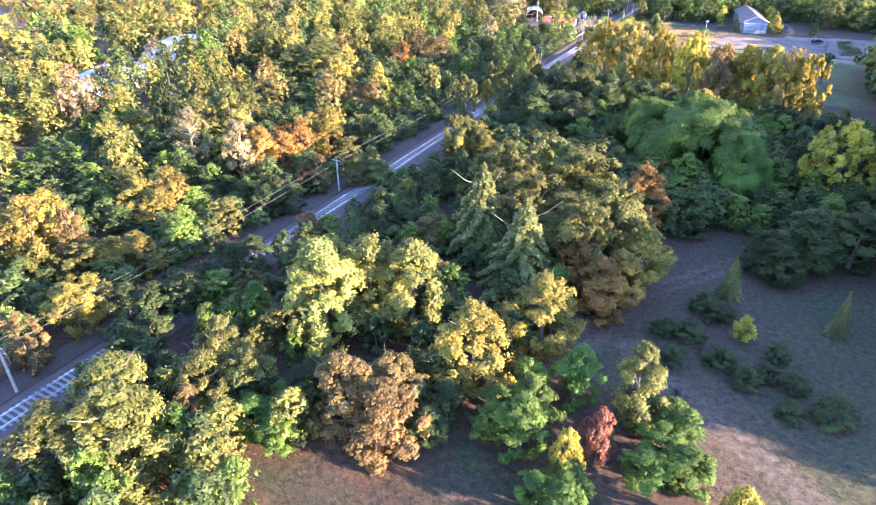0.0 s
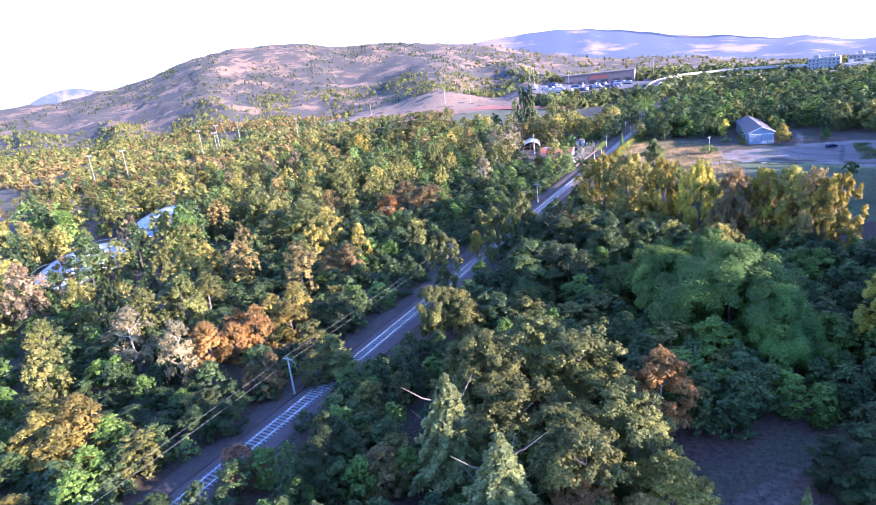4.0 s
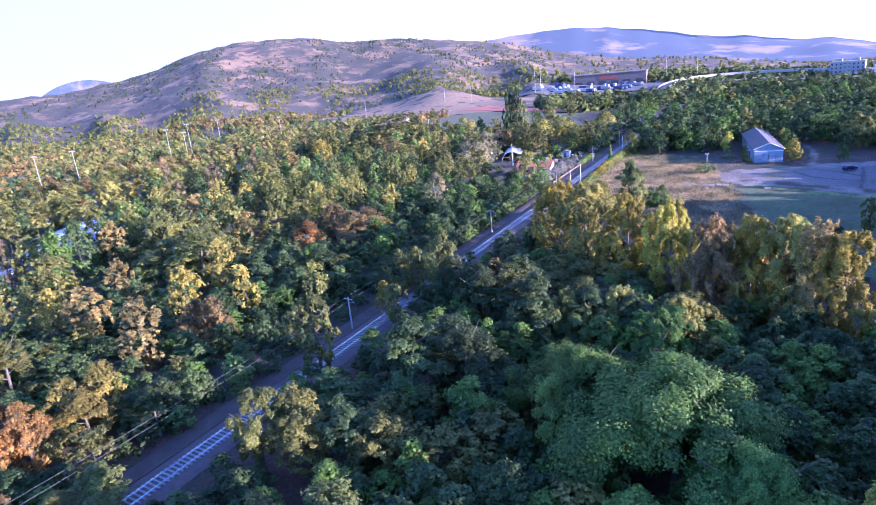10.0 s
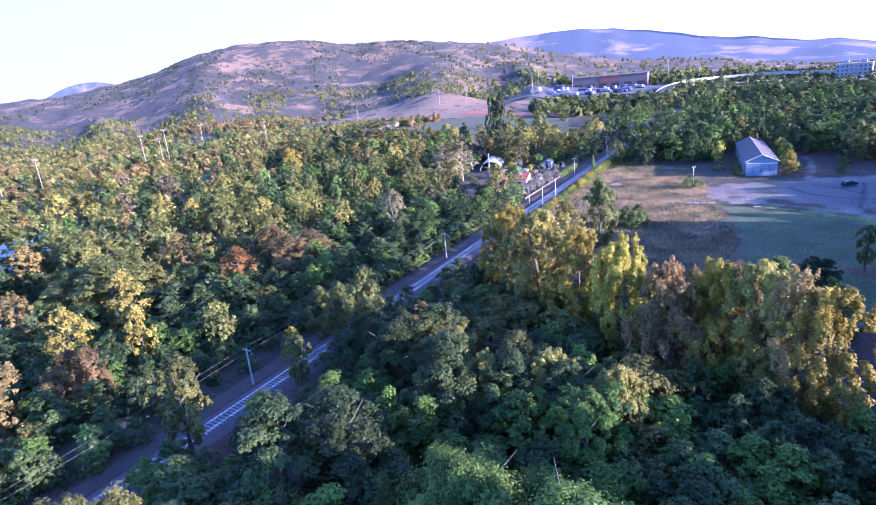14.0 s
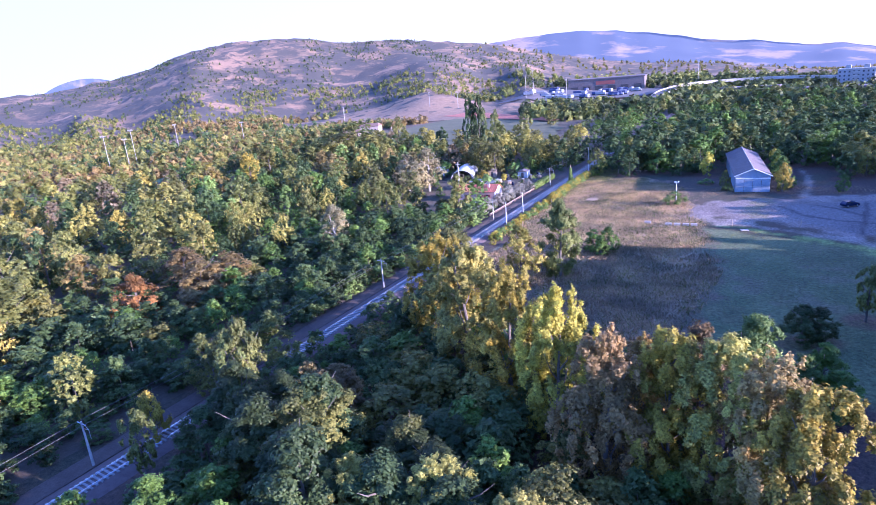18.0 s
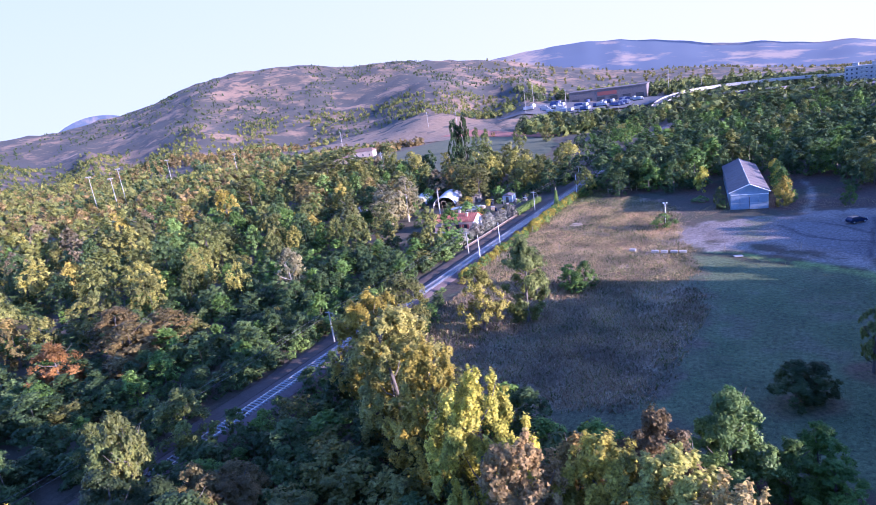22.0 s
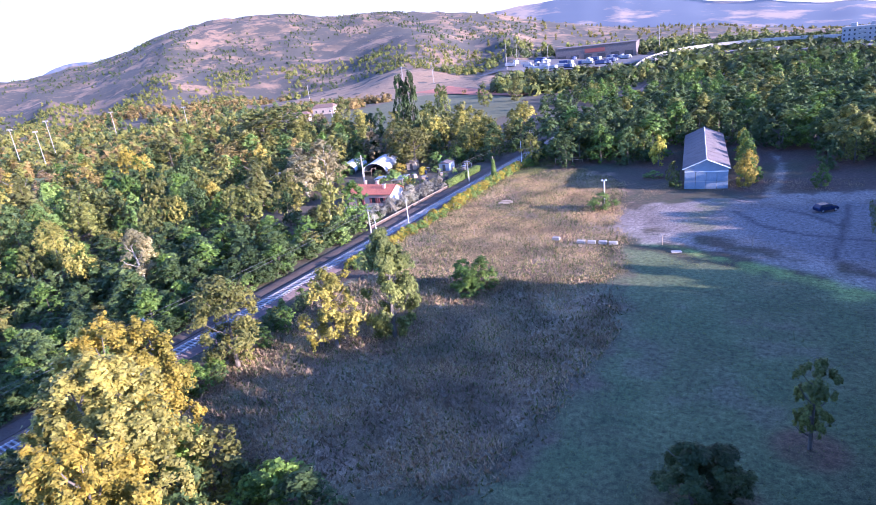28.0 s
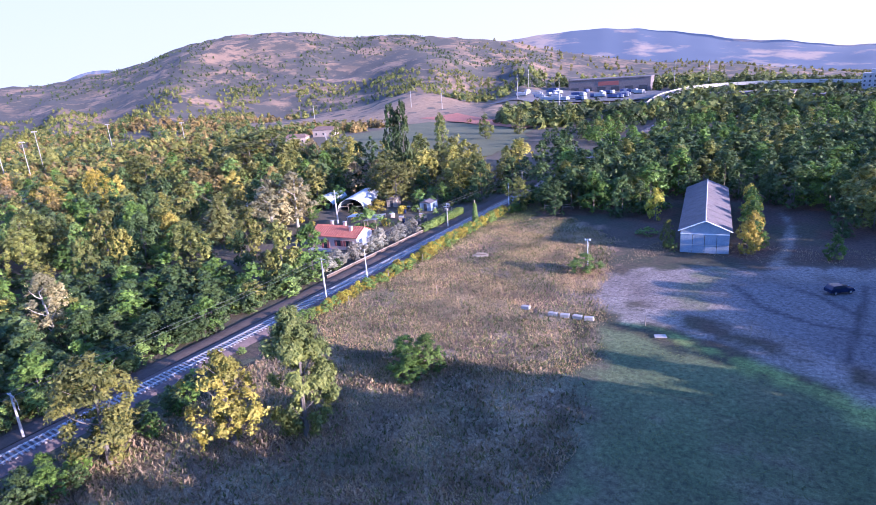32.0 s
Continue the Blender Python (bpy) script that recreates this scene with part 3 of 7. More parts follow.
def grow(kind, x, y, h, r, level=0, group=""):
    """Plants one tree: a trunk with its limbs, and a crown."""
    off = math.hypot(max(0, x - 11, -x), max(0, y - 170, -y))
    level = max(level, 0 if off < 52 else 1 if off < 125 else 2)
    variant = len(PLANTED) % (3 if level < 2 else 2)
    tr, cr, h0, r0 = model(kind, level, variant)
    label, category = KINDS[kind][6:]
    e = thing("shrub" if category == "shrub" else "conifer" if category == "conifer" else "tree", x, y, float(land(x, y)) - 0.12, 0, label, category, group)
    e.matrix_world = Matrix.LocRotScale((x, y, float(land(x, y)) - 0.12), Euler((0, 0, (len(PLANTED) * 2.399) % 6.283)), (r / r0, r / r0, h / h0))
    part("trunk", tr, BARK, e)
    part("crown", cr, None, e)
    PLANTED.append((x, y, r))
    return e


WOOD = {}
WOOD_WORDS = {"dark": "dark bluish-green", "olive": "olive and yellowing", "ash": "yellow-green", "yellow": "golden-yellow", "green": "mid-green", "gold": "golden-green", "moss": "olive", "rust": "pinkish-brown", "brown": "brown autumn", "pale": "light green", "orange": "orange autumn", "elm": "pale green"}


def join(kind, x, y, h, r):
    """Notes a tree of the joined woods."""
    WOOD.setdefault(kind, []).append((x, y, h, r))
    PLANTED.append((x, y, r))


def plant_woods():
    """Woods that nobody counts: one mesh of crowns and one of stems for each colour."""
    for kind, trees in WOOD.items():
        rg = np.random.default_rng(len(trees))
        crowns, stems = [], []
        for n, (x, y, h, r) in enumerate(trees):
            off = math.hypot(max(0, x - 10, -x), max(0, y - 170, -y))
            _, cr, h0, r0 = model(kind, 3 if x > 22 or off > 175 or (h < 7.5 and off > 95) else 2 if h < 7.5 or off > 58 else 1, n % 3)
            co = np.empty(len(cr.vertices) * 3)
            cr.vertices.foreach_get("co", co)
            a = rg.uniform(0, 6.28)
            turn = np.array([[math.cos(a), -math.sin(a), 0], [math.sin(a), math.cos(a), 0], [0, 0, 1]])
            z = float(land(x, y)) - 0.1
            crowns.append((co.reshape(-1, 3) * (r / r0, r / r0, h / h0)) @ turn.T + (x, y, z))
            k = 0.02 * h
            stems.append(np.array([(x + k * math.cos(q), y + k * math.sin(q), z) for q in (0, 2.1, 4.2)] + [(x, y, z + h * 0.8)]))
        v = np.concatenate(crowns)
        n = len(v) // 3
        me = bpy.data.meshes.new("woodland_crowns")
        me.vertices.add(len(v))
        me.vertices.foreach_set("co", v.ravel())
        me.loops.add(len(v))
        me.loops.foreach_set("vertex_index", np.arange(len(v)))
        me.polygons.add(n)
        me.polygons.foreach_set("loop_start", np.arange(n) * 3)
        me.update(calc_edges=True)
        me.materials.append(LEAF[KINDS[kind][1]])
        top = new("woodland", me)
        tagged(top, "dense closed canopy of " + WOOD_WORDS.get(KINDS[kind][1], "mixed") + " trees", "woodland", kind="stuff")
        sv = np.concatenate(stems)
        sfaces = [(4 * i + a, 4 * i + b, 4 * i + 3) for i in range(len(stems)) for a, b in ((0, 1), (1, 2), (2, 0))]
        st = part("stems", mesh_of("stems", sv, sfaces, BARK), BARK, top)
        tagged(st, kind="stuff")


# trees along the line, first stretch
grow("elm", -36.1, 40.6, 13.0, 4.6)
grow("elm", -33.4, 45.7, 11.7, 4.6)
grow("elm", -39.1, 45.5, 10.4, 4.6)
grow("elm", -28.7, 46.5, 12, 4.2)
grow("oak_brown", -26.6, 31.1, 9.0, 3.5)
grow("oak_brown", -22.2, 30.6, 8.1, 3.5)
grow("oak_brown", -24.0, 34.6, 7.2, 3.5)
grow("oak_yellow", -19.1, 41.6, 10, 4.4)
grow("alder", -11.9, 35.8, 7.0, 2.6)
grow("alder", -12.1, 38.9, 6.3, 2.6)
grow("alder", -14.7, 37.2, 5.6, 2.6)
grow("oak_yellow", -15.2, 49.9, 10, 4.1)
grow("cedar", -29.8, 66.4, 14, 6.2)
grow("cedar", -21.5, 60.5, 13, 6.4)
grow("oak_olive", -29.7, 77.0, 13.0, 4.8)
grow("oak_olive", -27.1, 83.5, 12.5, 4.8)
grow("oak_olive", -33.9, 82.2, 10.4, 4.6)
grow("oak_olive", -20.1, 80.6, 13.0, 5.2)
grow("oak_olive", -23.9, 70.0, 11.7, 4.8)
grow("oak_olive", -18.1, 69.0, 10.4, 4.8)
grow("oak_olive", -15.3, 64.4, 12.0, 4.0)
grow("oak_olive", -13.6, 72.9, 11.4, 4.4)
grow("oak_olive", -18.2, 68.5, 9.6, 4.0)
grow("oak_orange", -12.6, 82.5, 11, 4.5)
grow("oak_orange", -14.9, 62.3, 9.0, 3.5)
grow("oak_orange", -11.7, 59.3, 8.1, 3.5)
grow("oak_orange", -10.6, 63.5, 7.2, 3.5)
grow("oak_yellow", -9.1, 68.2, 9, 3.8)
grow("walnut", -8.0, 110.0, 14, 12.5)
grow("walnut", -17.5, 112.0, 12.5, 8.5)
grow("walnut", -1.0, 104.0, 11, 7.0)
grow("locust", -39.6, 113.4, 12.8, 5.6)
grow("locust", -32.8, 115.1, 11.5, 5.6)
grow("locust", -37.7, 120.1, 10.2, 5.6)
grow("poplar_open", -56.5, 114.4, 12.8, 4.7)
grow("poplar_open", -48.9, 95.8, 10, 4.3)
grow("ash_yellow", -39.0, 18.5, 10.0, 4.5)
grow("ash_yellow", -43.6, 21.6, 9.0, 4.5)
grow("ash_yellow", -44.0, 16.0, 8.0, 4.5)
grow("ash_yellow", -39.6, 30.1, 9.0, 3.0)
grow("ash_yellow", -38.4, 26.6, 8.1, 3.0)
grow("ash_yellow", -36.0, 29.4, 7.2, 3.0)
grow("locust", -36.1, 27.8, 6.0, 2.2)
grow("locust", -35.5, 30.5, 5.4, 2.2)
grow("locust", -38.1, 29.6, 4.8, 2.2)
grow("bush_red", -53.0, 58.8, 5, 3.1)
grow("oak_brown", -36.5, 63.1, 6, 2.8)
grow("locust", -44.1, 63.9, 8.0, 2.8)
grow("locust", -42.7, 60.7, 7.2, 2.8)
grow("locust", -40.7, 63.5, 6.4, 2.8)
grow("alder", -9.5, 44.2, 7, 2.6)
grow("ash_yellow", -4.2, 44.5, 9, 2.6)
grow("bush_red", -6.0, 38.4, 6, 1.8)
grow("bush_gold", -7.7, 35.1, 6, 1.5)
grow("alder", 1.1, 39.4, 4.0, 2.5)
grow("alder", -1.3, 41.4, 3.6, 2.5)
grow("alder", -1.9, 38.3, 3.2, 2.5)
grow("alder", -6.6, 31.4, 4.0, 2.0)
grow("alder", -7.2, 33.9, 3.6, 2.0)
grow("alder", -9.0, 32.1, 3.2, 2.0)
grow("bush_gold", 4.9, 35.1, 6, 2.2)
grow("conifer", 1.1, 71.3, 6, 1.8)
grow("conifer", 12.4, 68.3, 6, 1.4)
grow("bush_gold", 3.4, 62.2, 3.5, 1.5)
grow("oak_yellow", -76.5, 55.2, 9.0, 3.6)
grow("oak_yellow", -78.9, 51.4, 8.1, 3.6)
grow("oak_yellow", -74.4, 51.2, 7.2, 3.6)
grow("birch", -79.3, 72.3, 11, 3.3)
grow("oak_orange", -78.4, 76.5, 9, 3.8)
grow("oak_orange", -75.6, 84.3, 9.0, 3.3)
grow("oak_orange", -79.7, 83.9, 8.1, 3.3)
grow("oak_orange", -77.2, 80.6, 7.2, 3.3)
grow("oak_yellow", -76.5, 94.6, 9.0, 3.5)
grow("oak_yellow", -78.8, 90.9, 8.1, 3.5)
grow("oak_yellow", -74.5, 90.7, 7.2, 3.5)
grow("locust", -67.0, 95.2, 7.0, 3.0)
grow("locust", -69.1, 98.2, 6.3, 3.0)
grow("locust", -70.7, 94.9, 5.6, 3.0)
grow("oak_brown", -65.2, 76.5, 6.0, 2.2)
grow("oak_brown", -66.4, 74.0, 5.4, 2.2)
grow("oak_brown", -63.6, 74.2, 4.8, 2.2)
grow("locust", -65.8, 65.6, 6.0, 2.7)
grow("locust", -64.6, 62.5, 5.4, 2.7)
grow("locust", -62.5, 65.1, 4.8, 2.7)
grow("oak_yellow", -79.6, 35.9, 11.0, 3.8)
grow("oak_yellow", -82.1, 39.8, 9.9, 3.8)
grow("oak_yellow", -84.3, 35.6, 8.8, 3.8)
grow("oak_brown", -75.8, 38.5, 9, 2.6)
grow("oak_yellow", -61.6, 29.1, 7.0, 2.5)
grow("oak_yellow", -62.5, 32.0, 6.3, 2.5)
grow("oak_yellow", -64.6, 29.8, 5.6, 2.5)
grow("oak_yellow", -69.2, 39.5, 6.0, 2.9)
grow("oak_yellow", -66.6, 42.0, 5.4, 2.9)
grow("oak_yellow", -70.0, 43.0, 4.8, 2.9)
grow("ash_yellow", -94.7, 85.7, 12.0, 4.6)
grow("ash_yellow", -95.5, 91.3, 10.8, 4.6)
grow("ash_yellow", -99.9, 87.8, 9.6, 4.6)
grow("poplar", -105.5, 79.0, 13, 3.1)
grow("birch", -92.7, 73.3, 11, 4.1)
grow("ash_yellow", -107.4, 67.7, 10, 3.9)
grow("ash_yellow", -137.4, 146.2, 15.0, 5.7)
grow("ash_yellow", -137.7, 153.2, 13.5, 5.7)
grow("ash_yellow", -143.7, 149.4, 12.0, 5.7)
grow("ash_yellow", -111.7, 138.0, 13.0, 7.4)
grow("ash_yellow", -117.6, 145.1, 11.7, 7.4)
grow("ash_yellow", -120.8, 136.4, 10.4, 7.4)
grow("oak_orange", -99.0, 158.9, 10, 4.7)
grow("oak_brown", -101.4, 171.3, 11.0, 6.3)
grow("oak_brown", -93.8, 169.1, 9.9, 6.3)
grow("oak_brown", -95.7, 176.8, 8.8, 6.3)
grow("oak_brown", -81.9, 117.1, 9.0, 3.3)
grow("oak_brown", -85.9, 116.7, 8.1, 3.3)
grow("oak_brown", -83.6, 113.3, 7.2, 3.3)
grow("bush_dark", -4.0, 59.9, 2.2, 1.9)
grow("bush_dark", -1.5, 60.6, 2.2, 2.1)
grow("bush_dark", -1.4, 67.2, 2.5, 1.7)
grow("bush_dark", -2.6, 55.3, 2, 1.9)
grow("bush_dark", 1.7, 57.3, 2.2, 1.9)
grow("bush_dark", 4.0, 55.0, 2.2, 1.8)
grow("bush_dark", 6.8, 60.6, 2.2, 1.5)
grow("bush_dark", 5.8, 57.0, 1.8, 1.4)
grow("bush_dark", 8.1, 56.2, 2.2, 1.8)
grow("bush_dark", 8.2, 51.8, 2, 1.6)
grow("bush_dark", 11.6, 53.4, 2.5, 2.1)
grow("bush_dark", 0.5, 65.5, 2.5, 2.2)
grow("bush_dark", -3.9, 44.4, 4, 2.5)
grow("alder", 0.2, 44.0, 4.0, 1.6)
grow("alder", -1.1, 45.5, 3.6, 1.6)
grow("alder", -1.8, 43.7, 3.2, 1.6)
grow("locust", 8.9, 84.5, 8, 5.0)
grow("locust", 14.3, 86.4, 8, 4.7)
grow("locust", 3.4, 79.5, 6.0, 2.8)
grow("locust", 6.2, 77.5, 5.4, 2.8)
grow("locust", 6.6, 80.9, 4.8, 2.8)
grow("row_gold", 12.2, 108.0, 14, 5.7)
grow("aspen", -49.0, 42.9, 5, 2.3)
grow("locust", -31.1, 30.9, 6.0, 2.2)
grow("locust", -29.3, 32.9, 5.4, 2.2)
grow("locust", -32.0, 33.4, 4.8, 2.2)
grow("locust", -38.6, 26.2, 5.0, 2.1)
grow("locust", -38.3, 23.6, 4.5, 2.1)
grow("locust", -36.2, 25.2, 4.0, 2.1)
grow("alder", -32.0, 29.5, 5.0, 2.3)
grow("alder", -33.7, 27.3, 4.5, 2.3)
grow("alder", -30.9, 26.9, 4.0, 2.3)
grow("locust", -19.2, 36.4, 5.0, 2.1)
grow("locust", -21.7, 35.5, 4.5, 2.1)
grow("locust", -19.7, 33.8, 4.0, 2.1)
grow("locust", -26.6, 47.4, 6.0, 2.0)
grow("locust", -24.2, 47.4, 5.4, 2.0)
grow("locust", -25.4, 49.5, 4.8, 2.0)
grow("oak_brown", -38.1, 24.3, 6, 1.8)
grow("locust", -52.2, 28.9, 5.0, 2.3)
grow("locust", -52.8, 31.7, 4.5, 2.3)
grow("locust", -54.9, 29.7, 4.0, 2.3)
grow("locust", -53.9, 37.6, 6.0, 2.8)
grow("locust", -54.3, 41.1, 5.4, 2.8)
grow("locust", -57.1, 38.9, 4.8, 2.8)
grow("locust", -54.1, 45.5, 6.0, 2.8)
grow("locust", -54.2, 49.0, 5.4, 2.8)
grow("locust", -57.2, 47.1, 4.8, 2.8)
grow("locust", -57.7, 32.9, 6.0, 2.5)
grow("locust", -54.8, 33.8, 5.4, 2.5)
grow("locust", -57.0, 35.9, 4.8, 2.5)
grow("aspen_brown", -60.6, 23.0, 7, 2.8)
grow("ash_yellow", -59.5, 83.6, 6.0, 3.1)
grow("ash_yellow", -59.6, 79.7, 5.4, 3.1)
grow("ash_yellow", -56.2, 81.5, 4.8, 3.1)
# trees along the line, second stretch
grow("locust", -37.1, 140.7, 12.0, 4.9)
grow("locust", -41.3, 136.3, 10.8, 4.9)
grow("locust", -35.3, 134.9, 9.6, 4.9)
grow("locust", -30.5, 131.6, 13, 5.2)
grow("locust", -23.7, 133.7, 11.0, 4.8)
grow("locust", -17.8, 135.0, 9.9, 4.8)
grow("locust", -21.8, 139.4, 8.8, 4.8)
grow("alder", -13.3, 128.8, 11.0, 3.4)
grow("alder", -11.9, 132.8, 9.9, 3.4)
grow("alder", -16.1, 132.0, 8.8, 3.4)
grow("ash_yellow", -62.3, 149.3, 9, 3.3)
grow("ash_yellow", -62.0, 157.1, 9, 4.1)
grow("poplar_open", -55.0, 131.4, 9, 2.7)
grow("poplar_open", -54.2, 144.7, 12, 3.4)
grow("poplar_open", -59.6, 145.2, 8.5, 2.4)
grow("oak_brown", -42.2, 146.3, 8.5, 3.4)
grow("ash_yellow", -27.0, 142.4, 9.0, 3.6)
grow("ash_yellow", -38.8, 137.4, 9.0, 3.4)
grow("oak_olive", -36.8, 140.1, 11, 4.6)
grow("row_moss", -26.4, 133.6, 10.5, 3.8)
grow("row_moss", -19.8, 136.0, 10.5, 4.2)
grow("row_moss", -12.0, 135.1, 10.5, 3.8)
grow("poplar_open", 12.0, 202.0, 8.5, 2.6)
# poplar row, field edge and house
grow("row_gold", -42.2, 173.9, 17.5, 6.2)
grow("row_moss", -34.4, 168.1, 18, 6.5)
grow("row_gold", -25.7, 162.0, 18, 5.4)
grow("row_gold", -17.8, 157.6, 18, 5.0)
grow("row_rust", -10.5, 150.9, 17, 5.0)
grow("row_gold", -5.4, 153.9, 17, 5.0)
grow("row_moss", -0.7, 153.5, 17, 5.0)
grow("row_rust", 3.3, 151.3, 17, 5.0)
grow("row_gold", 6.3, 147.9, 17, 5.0)
grow("oak_orange", -8.5, 156.9, 14, 4.3)
grow("oak_brown", -4.5, 164.2, 13, 4.0)
grow("walnut_pale", 0.2, 170.9, 12, 4.2)
grow("locust", 4.4, 191.0, 6.0, 2.8)
grow("locust", 6.4, 192.6, 5.2, 2.5)
grow("alder", -0.2, 175.4, 10.0, 3.0)
grow("alder", 6.9, 175.1, 8.0, 2.7)
grow("alder", 4.9, 172.4, 7.2, 2.7)
grow("alder", 8.3, 172.0, 6.4, 2.7)
grow("oak_brown", -44.2, 146.7, 9.0, 3.2)
grow("oak_brown", -40.4, 148.1, 8.1, 3.2)
grow("oak_brown", -43.5, 150.7, 7.2, 3.2)
grow("locust", -49.5, 140.6, 11.0, 3.9)
grow("locust", -45.0, 139.0, 9.9, 3.9)
grow("locust", -45.8, 143.7, 8.8, 3.9)
grow("ash_yellow", -65.0, 147.6, 9, 3.0)
grow("ash_yellow", -53.3, 145.1, 14, 3.3)
grow("locust", -25.8, 141.9, 8.0, 3.8)
grow("locust", -25.9, 146.6, 7.2, 3.8)
grow("locust", -29.9, 144.2, 6.4, 3.8)
grow("bush_gold", -60.9, 136.3, 7, 2.2)
grow("ash_yellow", -36.2, 206.6, 15.5, 4.7)
grow("oak_yellow", -42.0, 201.4, 11.5, 3.9)
grow("oak_olive", -51.4, 192.4, 12.5, 4.6)
grow("alder", -32.4, 224.8, 5.5, 2.5)
grow("alder", -35.4, 224.0, 5.0, 2.5)
grow("alder", -33.2, 221.8, 4.4, 2.5)
grow("bush_green", -27.7, 269.2, 3.9, 3.1)
grow("alder", -44.4, 323.2, 8.0, 4.3)
grow("alder", -39.1, 322.4, 7.2, 4.3)
grow("alder", -41.0, 327.4, 6.4, 4.3)
grow("bush_green", -24.2, 296.8, 2, 2.4)
grow("bush_gold", -26.0, 309.4, 8, 3.0)
grow("alder", 10.2, 291.6, 5, 1.9)
grow("birch", -109.9, 274.9, 15.0, 5.8)
grow("birch", -116.7, 272.5, 13.5, 5.8)
grow("birch", -111.2, 267.7, 12.0, 5.8)
grow("oak_olive", -110.6, 314.2, 13.0, 5.0)
grow("oak_olive", -107.2, 308.9, 11.7, 5.0)
grow("oak_olive", -104.4, 314.5, 10.4, 5.0)
grow("poplar", -131.6, 345.4, 27, 3.6)
grow("poplar", -128.0, 347.2, 28, 3.6)
grow("aspen", -114.0, 338.6, 17, 3.9)
grow("bush_green", -91.1, 281.6, 5, 4.1)
grow("oak_olive", -195.8, 343.3, 18.0, 11.1)
grow("oak_olive", -207.0, 335.2, 16.2, 11.1)
grow("oak_olive", -194.5, 329.5, 14.4, 11.1)
grow("ash_yellow", -209.8, 397.9, 16, 4.9)
grow("ash_yellow", -149.0, 404.8, 17, 3.6)
grow("oak_olive", -203.5, 289.3, 15.0, 6.0)
grow("oak_olive", -210.9, 289.4, 13.5, 6.0)
grow("oak_olive", -207.3, 282.9, 12.0, 6.0)
grow("row_gold", -184.6, 261.7, 16, 5.0)
grow("cedar", -119.3, 258.2, 13, 6.4)
grow("oak_olive", -85.6, 244.2, 5.0, 2.5)
grow("oak_olive", -83.9, 246.8, 4.5, 2.5)
grow("oak_olive", -87.0, 246.9, 4.0, 2.5)
grow("birch", -91.6, 205.4, 12, 4.4)
grow("ash_yellow", -149.9, 228.0, 14.0, 4.7)
grow("ash_yellow", -145.8, 223.8, 12.6, 4.7)
grow("ash_yellow", -144.1, 229.5, 11.2, 4.7)
grow("cedar", -180.7, 225.9, 16, 7.6)


# ---- woods between the single trees ----
OPENS = (
    [(-440, 525), (-510, 700), (-412, 750), (-330, 740), (-280, 690), (-195, 545), (-289, 525)],
    [(-270, 440), (-270, 505), (-272, 566), (-180, 515), (-132, 480), (-112, 414), (-118, 368), (-182, 362), (-225, 380)],
    [(-290, 395), (-228, 368), (-212, 400), (-250, 470), (-305, 490)],
    [(-335, 620), (-105, 600), (-140, 870), (-325, 890)],
)


def clear_of(x, y):
    """True outside the open fields, farm and lorry park."""
    x, y = np.asarray(x, float), np.asarray(y, float)
    hit = np.zeros(x.shape, bool)
    for outline in OPENS:
        inside = np.zeros(x.shape, bool)
        for (ax, ay), (bx, by) in zip(outline, outline[1:] + outline[:1]):
            inside ^= ((ay > y) != (by > y)) & (x < (bx - ax) * (y - ay) / (by - ay + 1e-9) + ax)
        hit |= inside
    return ~hit


def free(x, y, gap):
    return bool(clear_of(x, y)) and all((x - a) ** 2 + (y - b) ** 2 > (gap + c * 0.55) ** 2 for a, b, c in PLANTED)


def scatter(seed, count, x0, x1, y0, y1, kinds, h0, h1, level, gap, keep=lambda x, y: True, group="trees of the wood", wide=(0.34, 0.48)):
    rg = random.Random(seed)
    for _ in range(count):
        x, y = rg.uniform(x0, x1), rg.uniform(y0, y1)
        kind, h = rg.choice(kinds), rg.uniform(h0, h1)
        r = h * rg.uniform(*wide)
        if keep(x, y) and free(x, y, gap):
            if level < 2:
                grow(kind, round(x, 1), round(y, 1), round(h, 1), round(r, 1), level, group)
            else:
                join(kind, round(x, 1), round(y, 1), round(h, 1), round(r, 1))


def left_of_line(x, y):
    d = float(line_x(y)) - x
    house = -122 < x < -70 and 252 < y < 334
    dome = -212 < x < -136 and 88 < y < 178 and abs((x + 165) * 0.9 + (y - 104) * 0.42) < 11
    pitch = -330 < x < -258 and 262 < y < 308
    meadow = y > 330 and x > -0.55 * y + 20
    return d > 8 and not house and not dome and not pitch and not meadow and y > -0.35 * x - 60


LEFT = ("ash_yellow", "aspen", "aspen", "locust", "alder", "oak_olive", "oak_olive", "aspen_brown", "locust", "ash_yellow", "locust", "row_moss", "walnut_pale", "oak_yellow", "birch")
DARKS = ("locust", "locust", "alder", "oak_olive")
